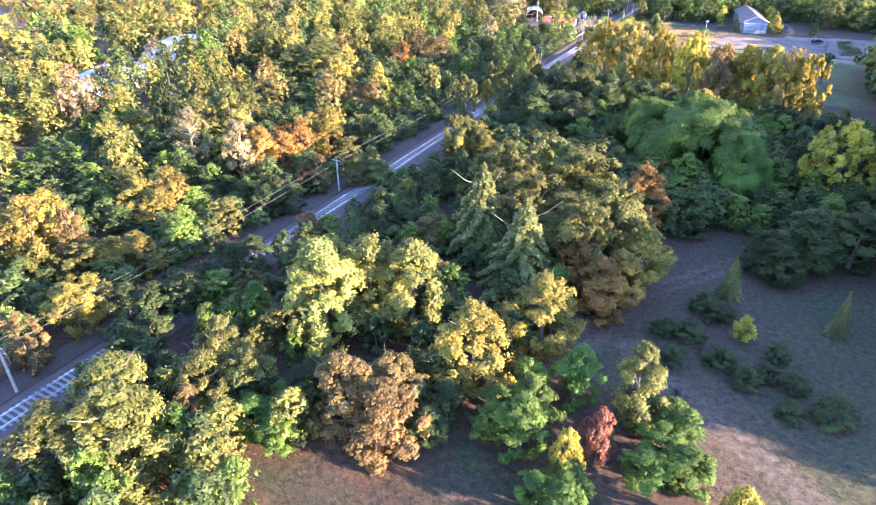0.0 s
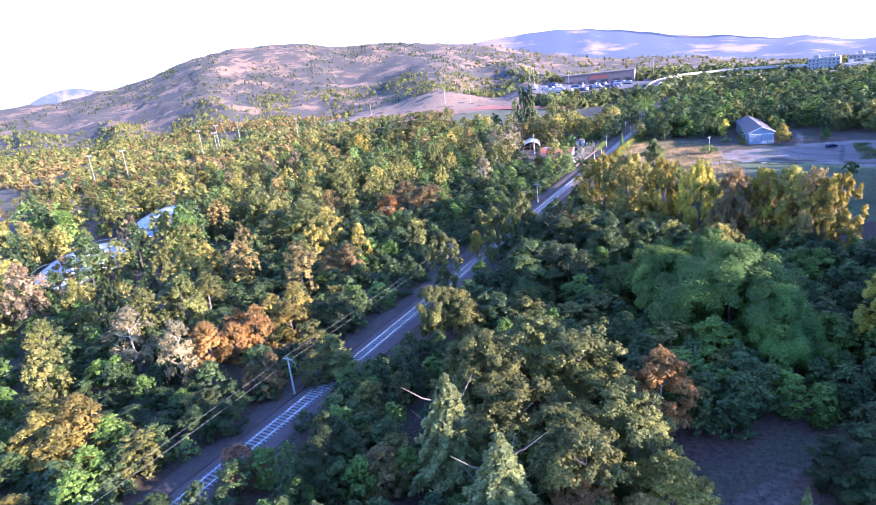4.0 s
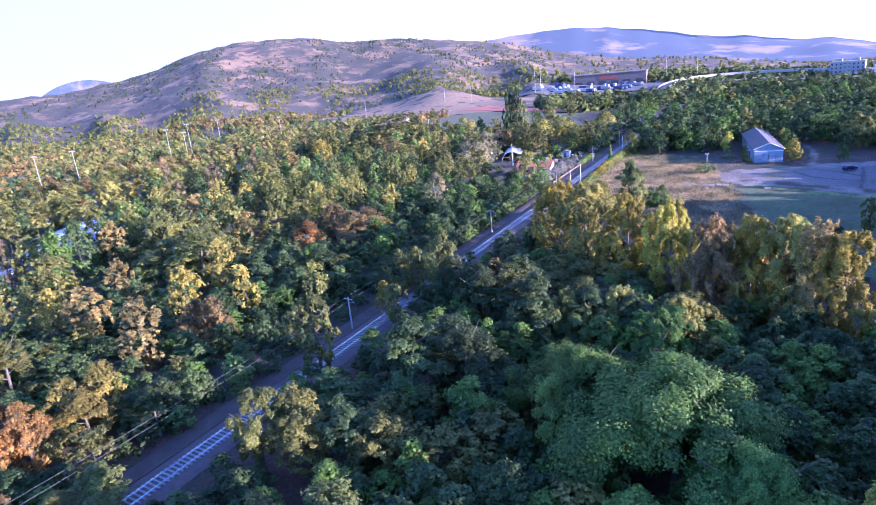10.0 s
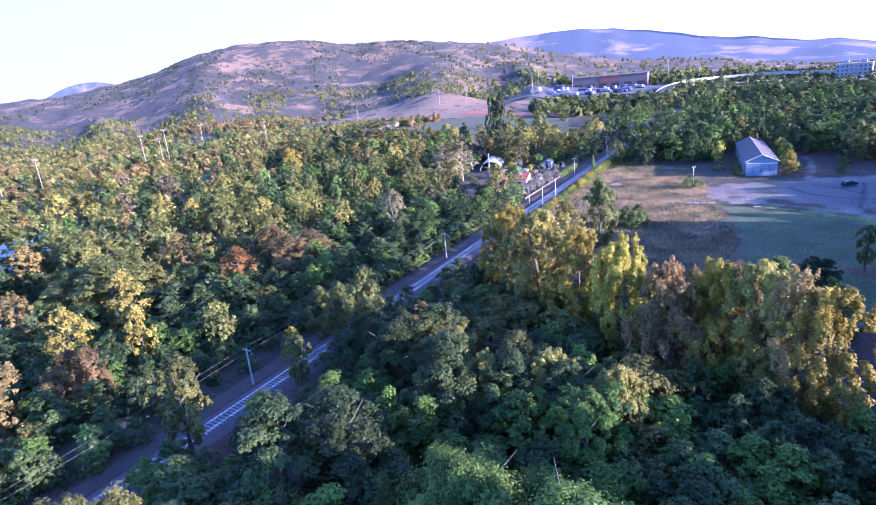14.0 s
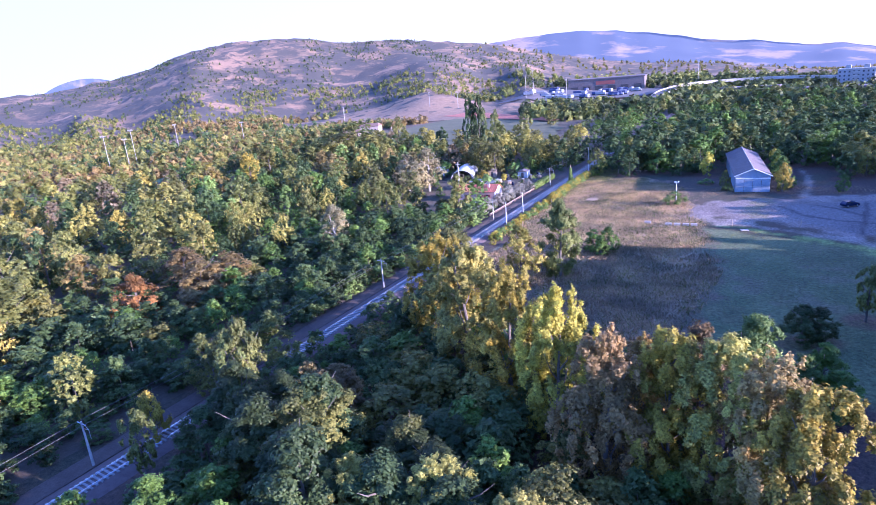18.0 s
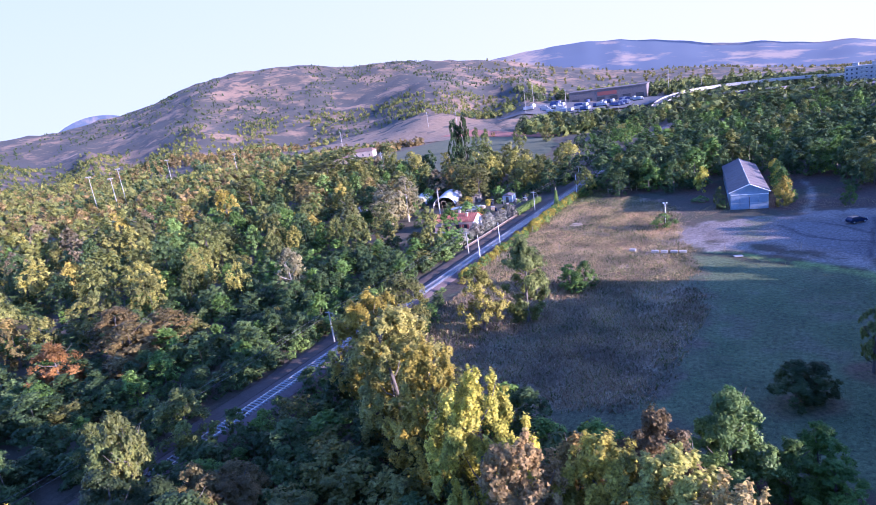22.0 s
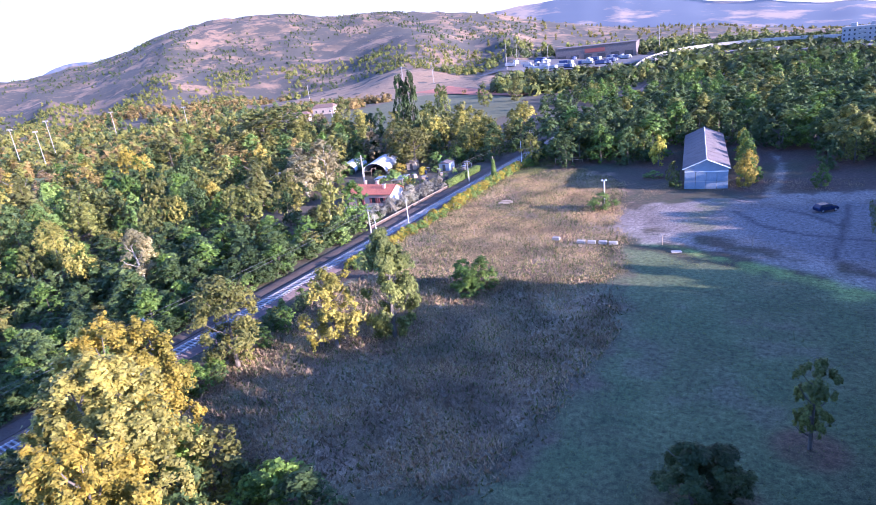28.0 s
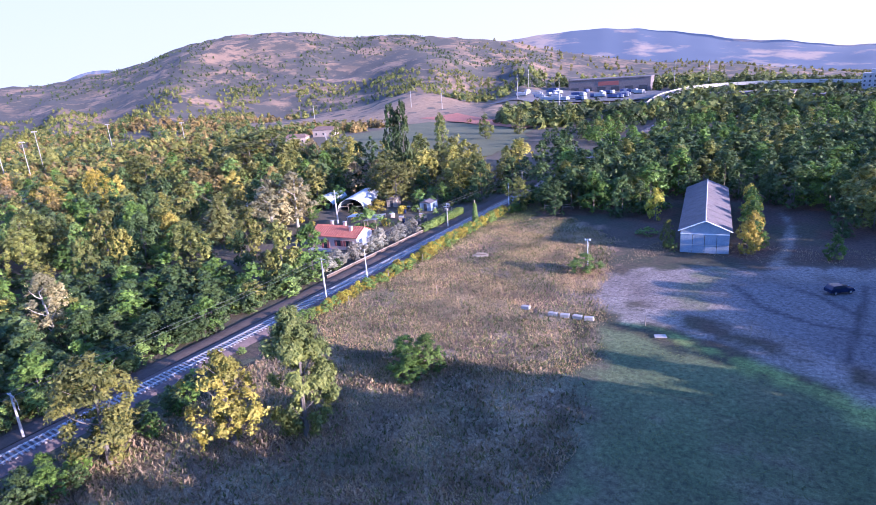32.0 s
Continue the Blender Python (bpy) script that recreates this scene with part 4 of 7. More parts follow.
# near woods: single trees
scatter(1, 70, -100, -60, 15, 120, ("locust", "locust", "alder", "locust"), 4.5, 6.5, 2, 1.4, left_of_line, wide=(0.42, 0.56))
scatter(12, 90, -108, -66, 120, 240, ("locust", "locust", "locust", "alder", "locust"), 5, 7.5, 2, 1.6, left_of_line, wide=(0.42, 0.56))
scatter(18, 60, -128, -74, 20, 240, ("ash_yellow", "aspen", "oak_olive", "aspen", "aspen_brown", "oak_yellow", "row_moss"), 9, 13, 2, 3.4, left_of_line, wide=(0.27, 0.36))
scatter(14, 26, -58, -36, 20, 90, ("locust", "alder", "locust"), 4, 6, 1, 1.2, lambda x, y: x - float(line_x(y)) > 5)
scatter(15, 60, -50, -8, 84, 150, ("locust", "alder", "oak_olive"), 6, 9, 2, 1.8, lambda x, y: x - float(line_x(y)) > 6)
scatter(17, 60, -70, 40, 306, 345, ("alder", "locust", "locust", "locust", "aspen"), 8, 12, 2, 2.2, lambda x, y: x - float(line_x(y)) > 7 and not (-26 < x < -3 and y < 332) and not (-3 < x < 8 and y < 325))
scatter(31, 150, -48, -8, 33, 90, ("locust", "alder", "locust", "oak_olive"), 3.5, 6.5, 2, 0.3, lambda x, y: x - float(line_x(y)) > 6.5 and x < -10 - max(0, y - 50) * 0.12, "undergrowth")
scatter(32, 60, -44, -28, 10, 32, ("locust", "alder", "ash_yellow"), 4, 7, 2, 0.4, lambda x, y: x - float(line_x(y)) > 6.5, "undergrowth")
# joined woods
scatter(41, 420, -125, -70, 20, 235, ("locust", "locust", "alder", "locust", "bush_dark"), 3.5, 6.0, 2, 1.3, left_of_line, wide=(0.45, 0.6))
scatter(2, 430, -240, -112, 20, 235, LEFT, 10, 15, 2, 3.3, left_of_line, wide=(0.29, 0.38))
scatter(48, 520, -345, -236, 20, 420, ("oak_olive", "aspen_brown", "locust", "oak_brown", "oak_olive"), 3.5, 7, 2, 2.2, left_of_line, wide=(0.34, 0.46))
scatter(42, 520, -240, -72, 235, 420, LEFT + ("locust", "alder"), 8, 13, 2, 2.9, left_of_line, wide=(0.29, 0.40))
scatter(49, 110, -205, -78, 316, 370, ("ash_yellow", "aspen", "oak_olive", "row_moss", "locust"), 8, 13, 2, 2.2, lambda x, y: float(line_x(y)) - x > 8, wide=(0.3, 0.4))
scatter(46, 460, -250, -110, 60, 420, DARKS, 4, 7, 2, 0.8, left_of_line, wide=(0.42, 0.55))
scatter(43, 200, -64, -40, 150, 212, ("locust", "bush_dark", "alder", "locust"), 2, 4, 2, 0.3, lambda x, y: 6.0 < x - float(line_x(y)) < 12 + (200 - y) * 0.15, wide=(0.45, 0.6))
scatter(21, 700, -180, -60, 10, 330, DARKS, 3, 6, 2, 0.5, left_of_line, wide=(0.45, 0.6))
scatter(3, 700, -92, -54, 5, 345, ("bush_dark", "bush_dark", "locust", "bush_green"), 2.5, 4.5, 2, 0.1, lambda x, y: 6.6 < float(line_x(y)) - x < 14 and not 246 < y < 310, wide=(0.5, 0.7))
scatter(4, 420, -72, -40, 8, 200, ("bush_dark", "bush_dark", "locust", "alder"), 2.5, 5, 2, 0.2, lambda x, y: 3.8 < x - float(line_x(y)) < 14, wide=(0.5, 0.7))
scatter(16, 90, -80, -50, 222, 335, ("bush_gold", "bush_green", "bush_gold"), 1.8, 3.0, 1, -0.2, lambda x, y: 4.2 < x - float(line_x(y)) < 6.4, "shrubs beside the line", wide=(0.55, 0.8))
rh = random.Random(77)
for k in range(66):
    y = 226 + k * 1.2
    grow(rh.choice(("bush_gold", "bush_green", "bush_green", "bush_gold")), round(float(line_x(y)) + 4.6 + rh.uniform(-0.4, 0.5), 1), round(y, 1), round(rh.uniform(1.3, 2.2) + 0.7 * (y > 268), 1), round(rh.uniform(1.1, 1.6), 1), 1, "hedge beside the line")
for k in range(22):
    y = 306 + k * 1.6
    grow(rh.choice(("bush_green", "alder", "bush_dark")), round(float(line_x(y)) + 5.6 + rh.uniform(-0.6, 1.2), 1), round(y, 1), round(rh.uniform(1.6, 3.2), 1), round(rh.uniform(1.3, 2.0), 1), 1, "hedge beside the line")
for k in range(9):
    grow("olive_grey", round(-75.0 - (k % 2) * 1.6, 1), round(251 + k * 3.6, 1), 3.0 + (k % 3) * 0.6, 2.2 + (k % 2) * 0.5, 1, "olive shrubs by the house")
for k in range(8):
    grow(("alder", "bush_gold", "alder")[k % 3], round(-3.2 - k * 0.75, 1), round(294.5 + k * 4.6, 1), 5.5 + (k % 3), 2.6, 1, "trees along the shed")
grow("bush_gold", -3.6, 289.6, 6.8, 3.0)
for kind, x, y, h, r in (("bush_gold", -99.8, 296.2, 3.6, 3.2), ("oak_olive", -99.6, 305.2, 12, 5.0), ("ash_yellow", -177, 444, 15, 3.4), ("ash_yellow", -149, 445, 14, 4.4), ("ash_yellow", -141, 468, 15, 4.6), ("aspen", -150, 508, 15, 3.5), ("ash_yellow", -128, 506, 14, 5.0), ("bush_dark", -91, 303, 3, 2.4), ("alder", -88, 312, 6, 3.4), ("oak_olive", -92, 322, 8, 4.0), ("bush_dark", -104, 291, 2.6, 2.2), ("alder", -118, 300, 6, 3.5), ("oak_olive", -84, 330, 9, 3.6), ("bush_gold", -94, 266, 2.5, 1.8), ("bush_green", -101, 268, 2.8, 2.0), ("locust", -108, 262, 6, 3.6), ("bush_dark", -86, 284, 2.0, 1.6), ("ash_yellow", -83, 342, 11, 3.6), ("alder", -112, 322, 7, 4.2), ("locust", -122, 314, 8, 4.5), ("oak_olive", -96, 338, 9, 4.2), ("bush_gold", -90, 255, 2.6, 1.8)):
    grow(kind, x, y, h, r)
grow("aspen", -18.2, 289.2, 6.0, 1.6)
grow("bush_green", -17.0, 287.6, 2.6, 1.4)
scatter(5, 300, -80, -50, 205, 345, ("bush_gold", "bush_green", "bush_green"), 1.2, 2.4, 2, -0.3, lambda x, y: 3.8 < x - float(line_x(y)) < 6.5, wide=(0.5, 0.8))
scatter(6, 500, -50, -4, 84, 176, ("locust", "bush_dark", "alder", "oak_olive"), 4, 7, 2, 0.6, lambda x, y: x - float(line_x(y)) > 6 and y < 172 + (x + 10) * -0.5, wide=(0.45, 0.6))
scatter(7, 460, -20, 26, 90, 146, ("locust", "locust", "alder"), 4, 8, 2, 0.2)
scatter(8, 900, -80, 110, 308, 420, ("locust", "locust", "locust", "alder", "ash_yellow", "locust"), 8, 13, 2, 1.8, lambda x, y: abs(x - float(line_x(y))) > 7 and not (-26 < x < -3 and y < 332) and not (-3 < x < 8 and y < 325))
scatter(9, 900, -110, 160, 420, 620, ("alder", "locust", "alder", "locust", "ash_yellow"), 6, 9, 2, 2.4, lambda x, y: abs(x - float(line_x(y))) > 8)
# trees on the sunny side that shade the field
scatter(19, 260, 26, 62, 86, 132, ("alder", "alder", "oak_olive", "locust"), 17.5, 20.5, 2, 1.2)
scatter(20, 160, 26, 60, 178, 216, ("alder", "alder", "oak_olive", "locust"), 16.5, 18.5, 2, 1.0)
scatter(10, 300, 26, 80, 54, 134, ("alder", "alder", "oak_olive", "locust"), 15, 20, 2, 0.6)
scatter(22, 160, 28, 80, 134, 178, ("alder", "alder", "oak_olive", "locust"), 12.5, 15, 2, 0.6)
scatter(23, 220, 26, 80, 178, 234, ("alder", "alder", "oak_olive", "locust"), 13, 15, 2, 0.6)
scatter(13, 260, 40, 62, 234, 312, ("alder", "oak_olive", "locust"), 9.5, 12.5, 2, 0.5)
# allotments by the house
scatter(11, 60, -128, -72, 250, 345, ("bush_dark", "bush_green", "alder"), 2, 5, 1, 1.5, lambda x, y: float(line_x(y)) - x > 9 and not (-112 < x < -74 and 240 < y < 302), wide=(0.4, 0.6))
scatter(44, 260, -126, -80, 250, 336, ("bush_dark", "bush_green", "bush_dark", "bush_gold"), 0.9, 2.4, 2, 0.2, lambda x, y: float(line_x(y)) - x > 8 and not (-106 < x < -80 and 252 < y < 282) and not (-128 < x < -100 and 282 < y < 306), wide=(0.5, 0.8))
scatter(47, 700, -112, -60, 8, 240, ("bush_dark", "locust", "bush_dark"), 2.2, 3.6, 2, -0.7, lambda x, y: float(line_x(y)) - x > 6.4, wide=(0.6, 0.85))
scatter(45, 260, -90, -62, 150, 252, ("bush_dark", "locust", "bush_dark", "bush_green"), 2, 4, 2, -0.5, lambda x, y: 6.8 < float(line_x(y)) - x < 14, wide=(0.5, 0.7))
plant_woods()


def far_wood(name, seed, count, r0, r1, a0, a1, material, h0, h1, label, clumped=0.5):
    """Tree tops too far off to count: small leafy clumps joined in one mesh."""
    rg = np.random.default_rng(seed)
    d = np.sqrt(rg.uniform(r0 * r0, r1 * r1, count))
    az = np.radians(rg.uniform(a0, a1, count))
    x, y = EYE[0] + d * np.sin(az), EYE[1] + d * np.cos(az)
    dense = np.sin(x * 0.021 + seed) + np.sin(y * 0.017 - seed * 2) + np.sin((x + y) * 0.043)
    keep = (dense + rg.normal(0, 0.6, count) > -clumped) & clear_of(x, y)
    x, y, d = x[keep], y[keep], d[keep]
    z = land(x, y)
    h = rg.uniform(h0, h1, len(x))
    per = 34
    u = rg.normal(size=(len(x), per, 3))
    u /= np.linalg.norm(u, axis=2, keepdims=True)
    u[:, :, 2] = np.abs(u[:, :, 2]) * 0.9
    wide = (h * rg.uniform(0.28, 0.42, len(x)))[:, None, None]
    pos = np.stack([x, y, z], 1)[:, None, :] + u * np.concatenate([wide, wide, h[:, None, None]], 2) * rg.uniform(0.6, 1.05, (len(x), per, 1))
    me = leaf_mesh(name, pos.reshape(-1, 3), (u + rg.normal(0, 0.35, u.shape)).reshape(-1, 3), 1.0, material, rg)
    size = np.repeat(h * 0.30, per)
    co = np.empty(len(size) * 9)
    me.vertices.foreach_get("co", co)
    co = co.reshape(-1, 3, 3)
    mid = co.mean(1, keepdims=True)
    me.vertices.foreach_set("co", (mid + (co - mid) * size[:, None, None]).ravel())
    return tagged(new(name, me), label, "woodland", kind="stuff")


far_wood("far_woodland", 1, 2600, 330, 720, -75, -26, LEAF["brown"], 4.5, 8, "distant mixed autumn wood below the ridge")
far_wood("far_woodland", 2, 2600, 330, 760, -75, -24, LEAF["olive"], 5, 9, "distant olive-brown wood below the ridge")
far_wood("far_woodland", 3, 1500, 330, 760, -75, -24, LEAF["dark"], 4.5, 8, "distant dark green wood below the ridge")
far_wood("far_woodland", 4, 1500, 420, 900, -24, 14, LEAF["dark"], 8, 13, "distant dark green wood on the plain", 1.2)
far_wood("far_woodland", 5, 900, 420, 1000, -26, 14, LEAF["ash"], 8, 13, "distant yellowing trees on the plain", 0.6)
far_wood("hillside_scrub", 6, 5200, 720, 1430, -75, -22, LEAF["dark"], 2.5, 5.0, "dark scrub scattered over the bare ridge", 0.1)
far_wood("far_woodland", 7, 1500, 900, 2200, -28, 14, LEAF["olive"], 6, 9, "far woods across the plain", 0.9)


# ---- far mountains ----
MOUNT_AZ = (-32, -26.7, -23.2, -20.3, -16.0, -11.9, -7.6, -5.2, -2.0, 0.9, 3.3, 9, 16)
MOUNT_UP = (0.018, 0.0297, 0.0358, 0.0361, 0.032, 0.0186, 0.0041, -0.0006, -0.0095, -0.0136, -0.0236, -0.025, -0.03)


# Air haze is put into the colour: the same tone also glows by emission.
def painted_haze_material(name, a, b, strength):
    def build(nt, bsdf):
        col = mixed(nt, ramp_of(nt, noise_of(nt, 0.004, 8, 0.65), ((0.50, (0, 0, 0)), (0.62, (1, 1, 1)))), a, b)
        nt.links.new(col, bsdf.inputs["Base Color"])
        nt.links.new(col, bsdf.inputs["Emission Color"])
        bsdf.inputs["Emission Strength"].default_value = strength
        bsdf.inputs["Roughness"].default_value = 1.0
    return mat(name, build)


mv, mf = [], []
cols, steps = 220, 30
for i in range(cols):
    a = -34 + 52 * i / (cols - 1)
    up = float(np.interp(a, MOUNT_AZ, MOUNT_UP)) + 0.0008 * math.sin(a * 0.9) + 0.0005 * math.sin(a * 2.3 + 1)
    for k in range(steps):
        s = k / (steps - 1)
        d = 2500 + 1300 * s
        z0 = -95.0
        mx, my = EYE[0] + d * math.sin(radians(a)), EYE[1] + d * math.cos(radians(a))
        z = z0 + (EYE[2] + up * 3800 - z0) * s ** 1.1 + 14 * float(fbm(np.array(mx), np.array(my), 900, 4, 3)) * math.sin(math.pi * s)
        mv.append((mx, my, z))
        if i and k:
            p, q = (i - 1) * steps + k - 1, i * steps + k - 1
            mf.append((p, q, q + 1, p + 1))
# Bluish distance haze painted into the slopes and glowing, with patches of pale cliff.
MOUNT = painted_haze_material("mountain_painted_haze", (0.04, 0.056, 0.088), (0.15, 0.122, 0.11), 0.9)
tagged(new("mountain_backdrop", mesh_of("mountain_backdrop", mv, mf, MOUNT, True)), "mountains with painted blue haze and pale cliffs on the horizon", "mountains", kind="structure")

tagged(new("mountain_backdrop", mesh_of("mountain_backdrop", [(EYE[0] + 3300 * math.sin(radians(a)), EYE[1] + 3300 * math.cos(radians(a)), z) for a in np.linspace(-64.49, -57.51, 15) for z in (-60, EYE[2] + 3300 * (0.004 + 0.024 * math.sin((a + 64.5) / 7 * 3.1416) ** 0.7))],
       [(2 * i, 2 * i + 2, 2 * i + 3, 2 * i + 1) for i in range(14)], MOUNT, True)), "small hill with painted blue haze behind the ridge", "mountains", kind="structure")
far_wood("hillside_scrub", 16, 4200, 560, 1000, -75, -24, LEAF["olive"], 3, 6, "brown thicket on the foot of the ridge", 0.4)


def sky_backdrop():
    """Hazy sky above the horizon: pale blue to the west, whiter towards the sun."""
    def build(nt, bsdf):
        geo = nt.nodes.new("ShaderNodeNewGeometry")
        sep = nt.nodes.new("ShaderNodeSeparateXYZ")
        nt.links.new(geo.outputs["Position"], sep.inputs[0])
        def span(socket, lo, hi):
            m = nt.nodes.new("ShaderNodeMapRange")
            m.inputs[1].default_value, m.inputs[2].default_value = lo, hi
            nt.links.new(socket, m.inputs[0])
            return m.outputs[0]
        low = mixed(nt, span(sep.outputs[0], -4400, -100), (0.465, 0.515, 0.49), (0.545, 0.55, 0.505))
        col = mixed(nt, span(sep.outputs[2], -100, 1500), low, mixed(nt, span(sep.outputs[0], -4400, 600), (0.37, 0.455, 0.495), (0.505, 0.535, 0.51)))
        bsdf.inputs["Base Color"].default_value = (0, 0, 0, 1)
        bsdf.inputs["Roughness"].default_value = 1.0
        bsdf.inputs["Specular IOR Level"].default_value = 0.0
        nt.links.new(col, bsdf.inputs["Emission Color"])
        bsdf.inputs["Emission Strength"].default_value = 1.0
    verts, faces = [], []
    for i, a in enumerate(np.linspace(-86, 34, 61)):
        for z in (-400, 0, 600, 1400, 2600):
            verts.append((EYE[0] + 4700 * math.sin(radians(a)), EYE[1] + 4700 * math.cos(radians(a)), z))
        if i:
            faces += [((i - 1) * 5 + k, i * 5 + k, i * 5 + k + 1, (i - 1) * 5 + k + 1) for k in range(4)]
    tagged(new("sky_backdrop", mesh_of("sky_backdrop", verts, faces, mat("hazy_sky", build), True)), "hazy pale blue evening sky above the horizon", "sky", kind="structure")


sky_backdrop()


# ---- shed ----
def shed():
    """Long gabled shed: walls, ridge roof, four sliding doors and white barge boards."""
    w, l, e, ap = 8.7, 40.0, 4.7, 6.6
    s = thing("shed", -11.0, 287.9, 0, 10.5, "long gabled shed, blue-grey metal front, grey roof", "shed")
    bm = bmesh.new()
    for x0, x1 in ((-w / 2, -w / 2 + 0.25), (w / 2 - 0.25, w / 2)):
        box(bm, x0, x1, 0.2, l, 0, e)
    box(bm, -w / 2 + 0.25, w / 2 - 0.25, l - 0.25, l, 0, e)
    part("wall", bm, SHED_BLUE, s)
    for y0 in (0.0, l - 0.2):
        g = bmesh.new()
        vs = [g.verts.new(p) for y in (y0, y0 + 0.2) for p in ((-w / 2, y, e - 0.9), (w / 2, y, e - 0.9), (w / 2, y, e), (0, y, ap), (-w / 2, y, e))]
        g.faces.new(vs[:5][::-1])
        g.faces.new(vs[5:])
        for j in range(5):
            g.faces.new((vs[j], vs[(j + 1) % 5], vs[5 + (j + 1) % 5], vs[5 + j]))
        part("gable", g, SHED_BLUE, s, "blue-grey metal gable")
    for k in range(4):
        x0 = -w / 2 + 0.05 + k * (w - 0.1) / 4
        d = part("door", cubed(x0 + 0.04, x0 + (w - 0.1) / 4 - 0.04, -0.06, 0.1, 0.05, e - 0.92, bevel=0.02), SHED_BLUE, s, "tall blue-grey sliding door")
        part("door_rail", cubed(x0 + 0.05, x0 + (w - 0.1) / 4 - 0.05, -0.1, -0.062, 1.6, 1.75), STEEL, d)
    part("gutter_board", cubed(-w / 2, w / 2, -0.12, -0.02, e - 0.9, e - 0.72), TRIM_WHITE, s, "white board over the doors")
    for side in (-1, 1):
        o = 0.45
        ez = e - (ap - e) * o / (w / 2)
        n = 20
        slope = part("roof_slope", mesh_of("roof_slope", [(side * (w / 2 + o), -0.5, ez), (0, -0.5, ap), (0, l + 0.5, ap), (side * (w / 2 + o), l + 0.5, ez), (side * (w / 2 + o), -0.5, ez - 0.05), (0, -0.5, ap - 0.05), (0, l + 0.5, ap - 0.05), (side * (w / 2 + o), l + 0.5, ez - 0.05)],
                     [(0, 1, 2, 3), (4, 7, 6, 5), (0, 4, 5, 1), (2, 6, 7, 3), (3, 7, 4, 0)], ROOF_GREY), ROOF_GREY, s, "grey fibre-cement roof")
        for j in range(n):
            y0, y1 = -0.5 + j * (l + 1.0) / n, -0.5 + (j + 1) * (l + 1.0) / n + 0.05
            lift = 0.02 + 0.02 * (j % 2)
            part("roof_sheet", mesh_of("roof_sheet", [p for z in (lift, lift + 0.06) for p in ((side * (w / 2 + o), y0, ez + z), (side * 0.02, y0, ap + z), (side * 0.02, y1, ap + z), (side * (w / 2 + o), y1, ez + z))],
                 [(0, 1, 2, 3), (4, 7, 6, 5), (0, 4, 5, 1), (1, 5, 6, 2), (2, 6, 7, 3), (3, 7, 4, 0)], ROOF_GREY), ROOF_GREY, slope)
        barge = bmesh.new()
        rod(barge, (side * (w / 2 + 0.45), -0.52, ez + 0.02), (0, -0.52, ap + 0.02), 0.11, 0.11, 4)
        part("barge_board", barge, TRIM_WHITE, s, "white barge board")
    part("ridge_cap", rod(bmesh.new(), (0, -0.5, ap + 0.08), (0, l + 0.5, ap + 0.08), 0.16, 0.16, 6), CONCRETE, s)


shed()


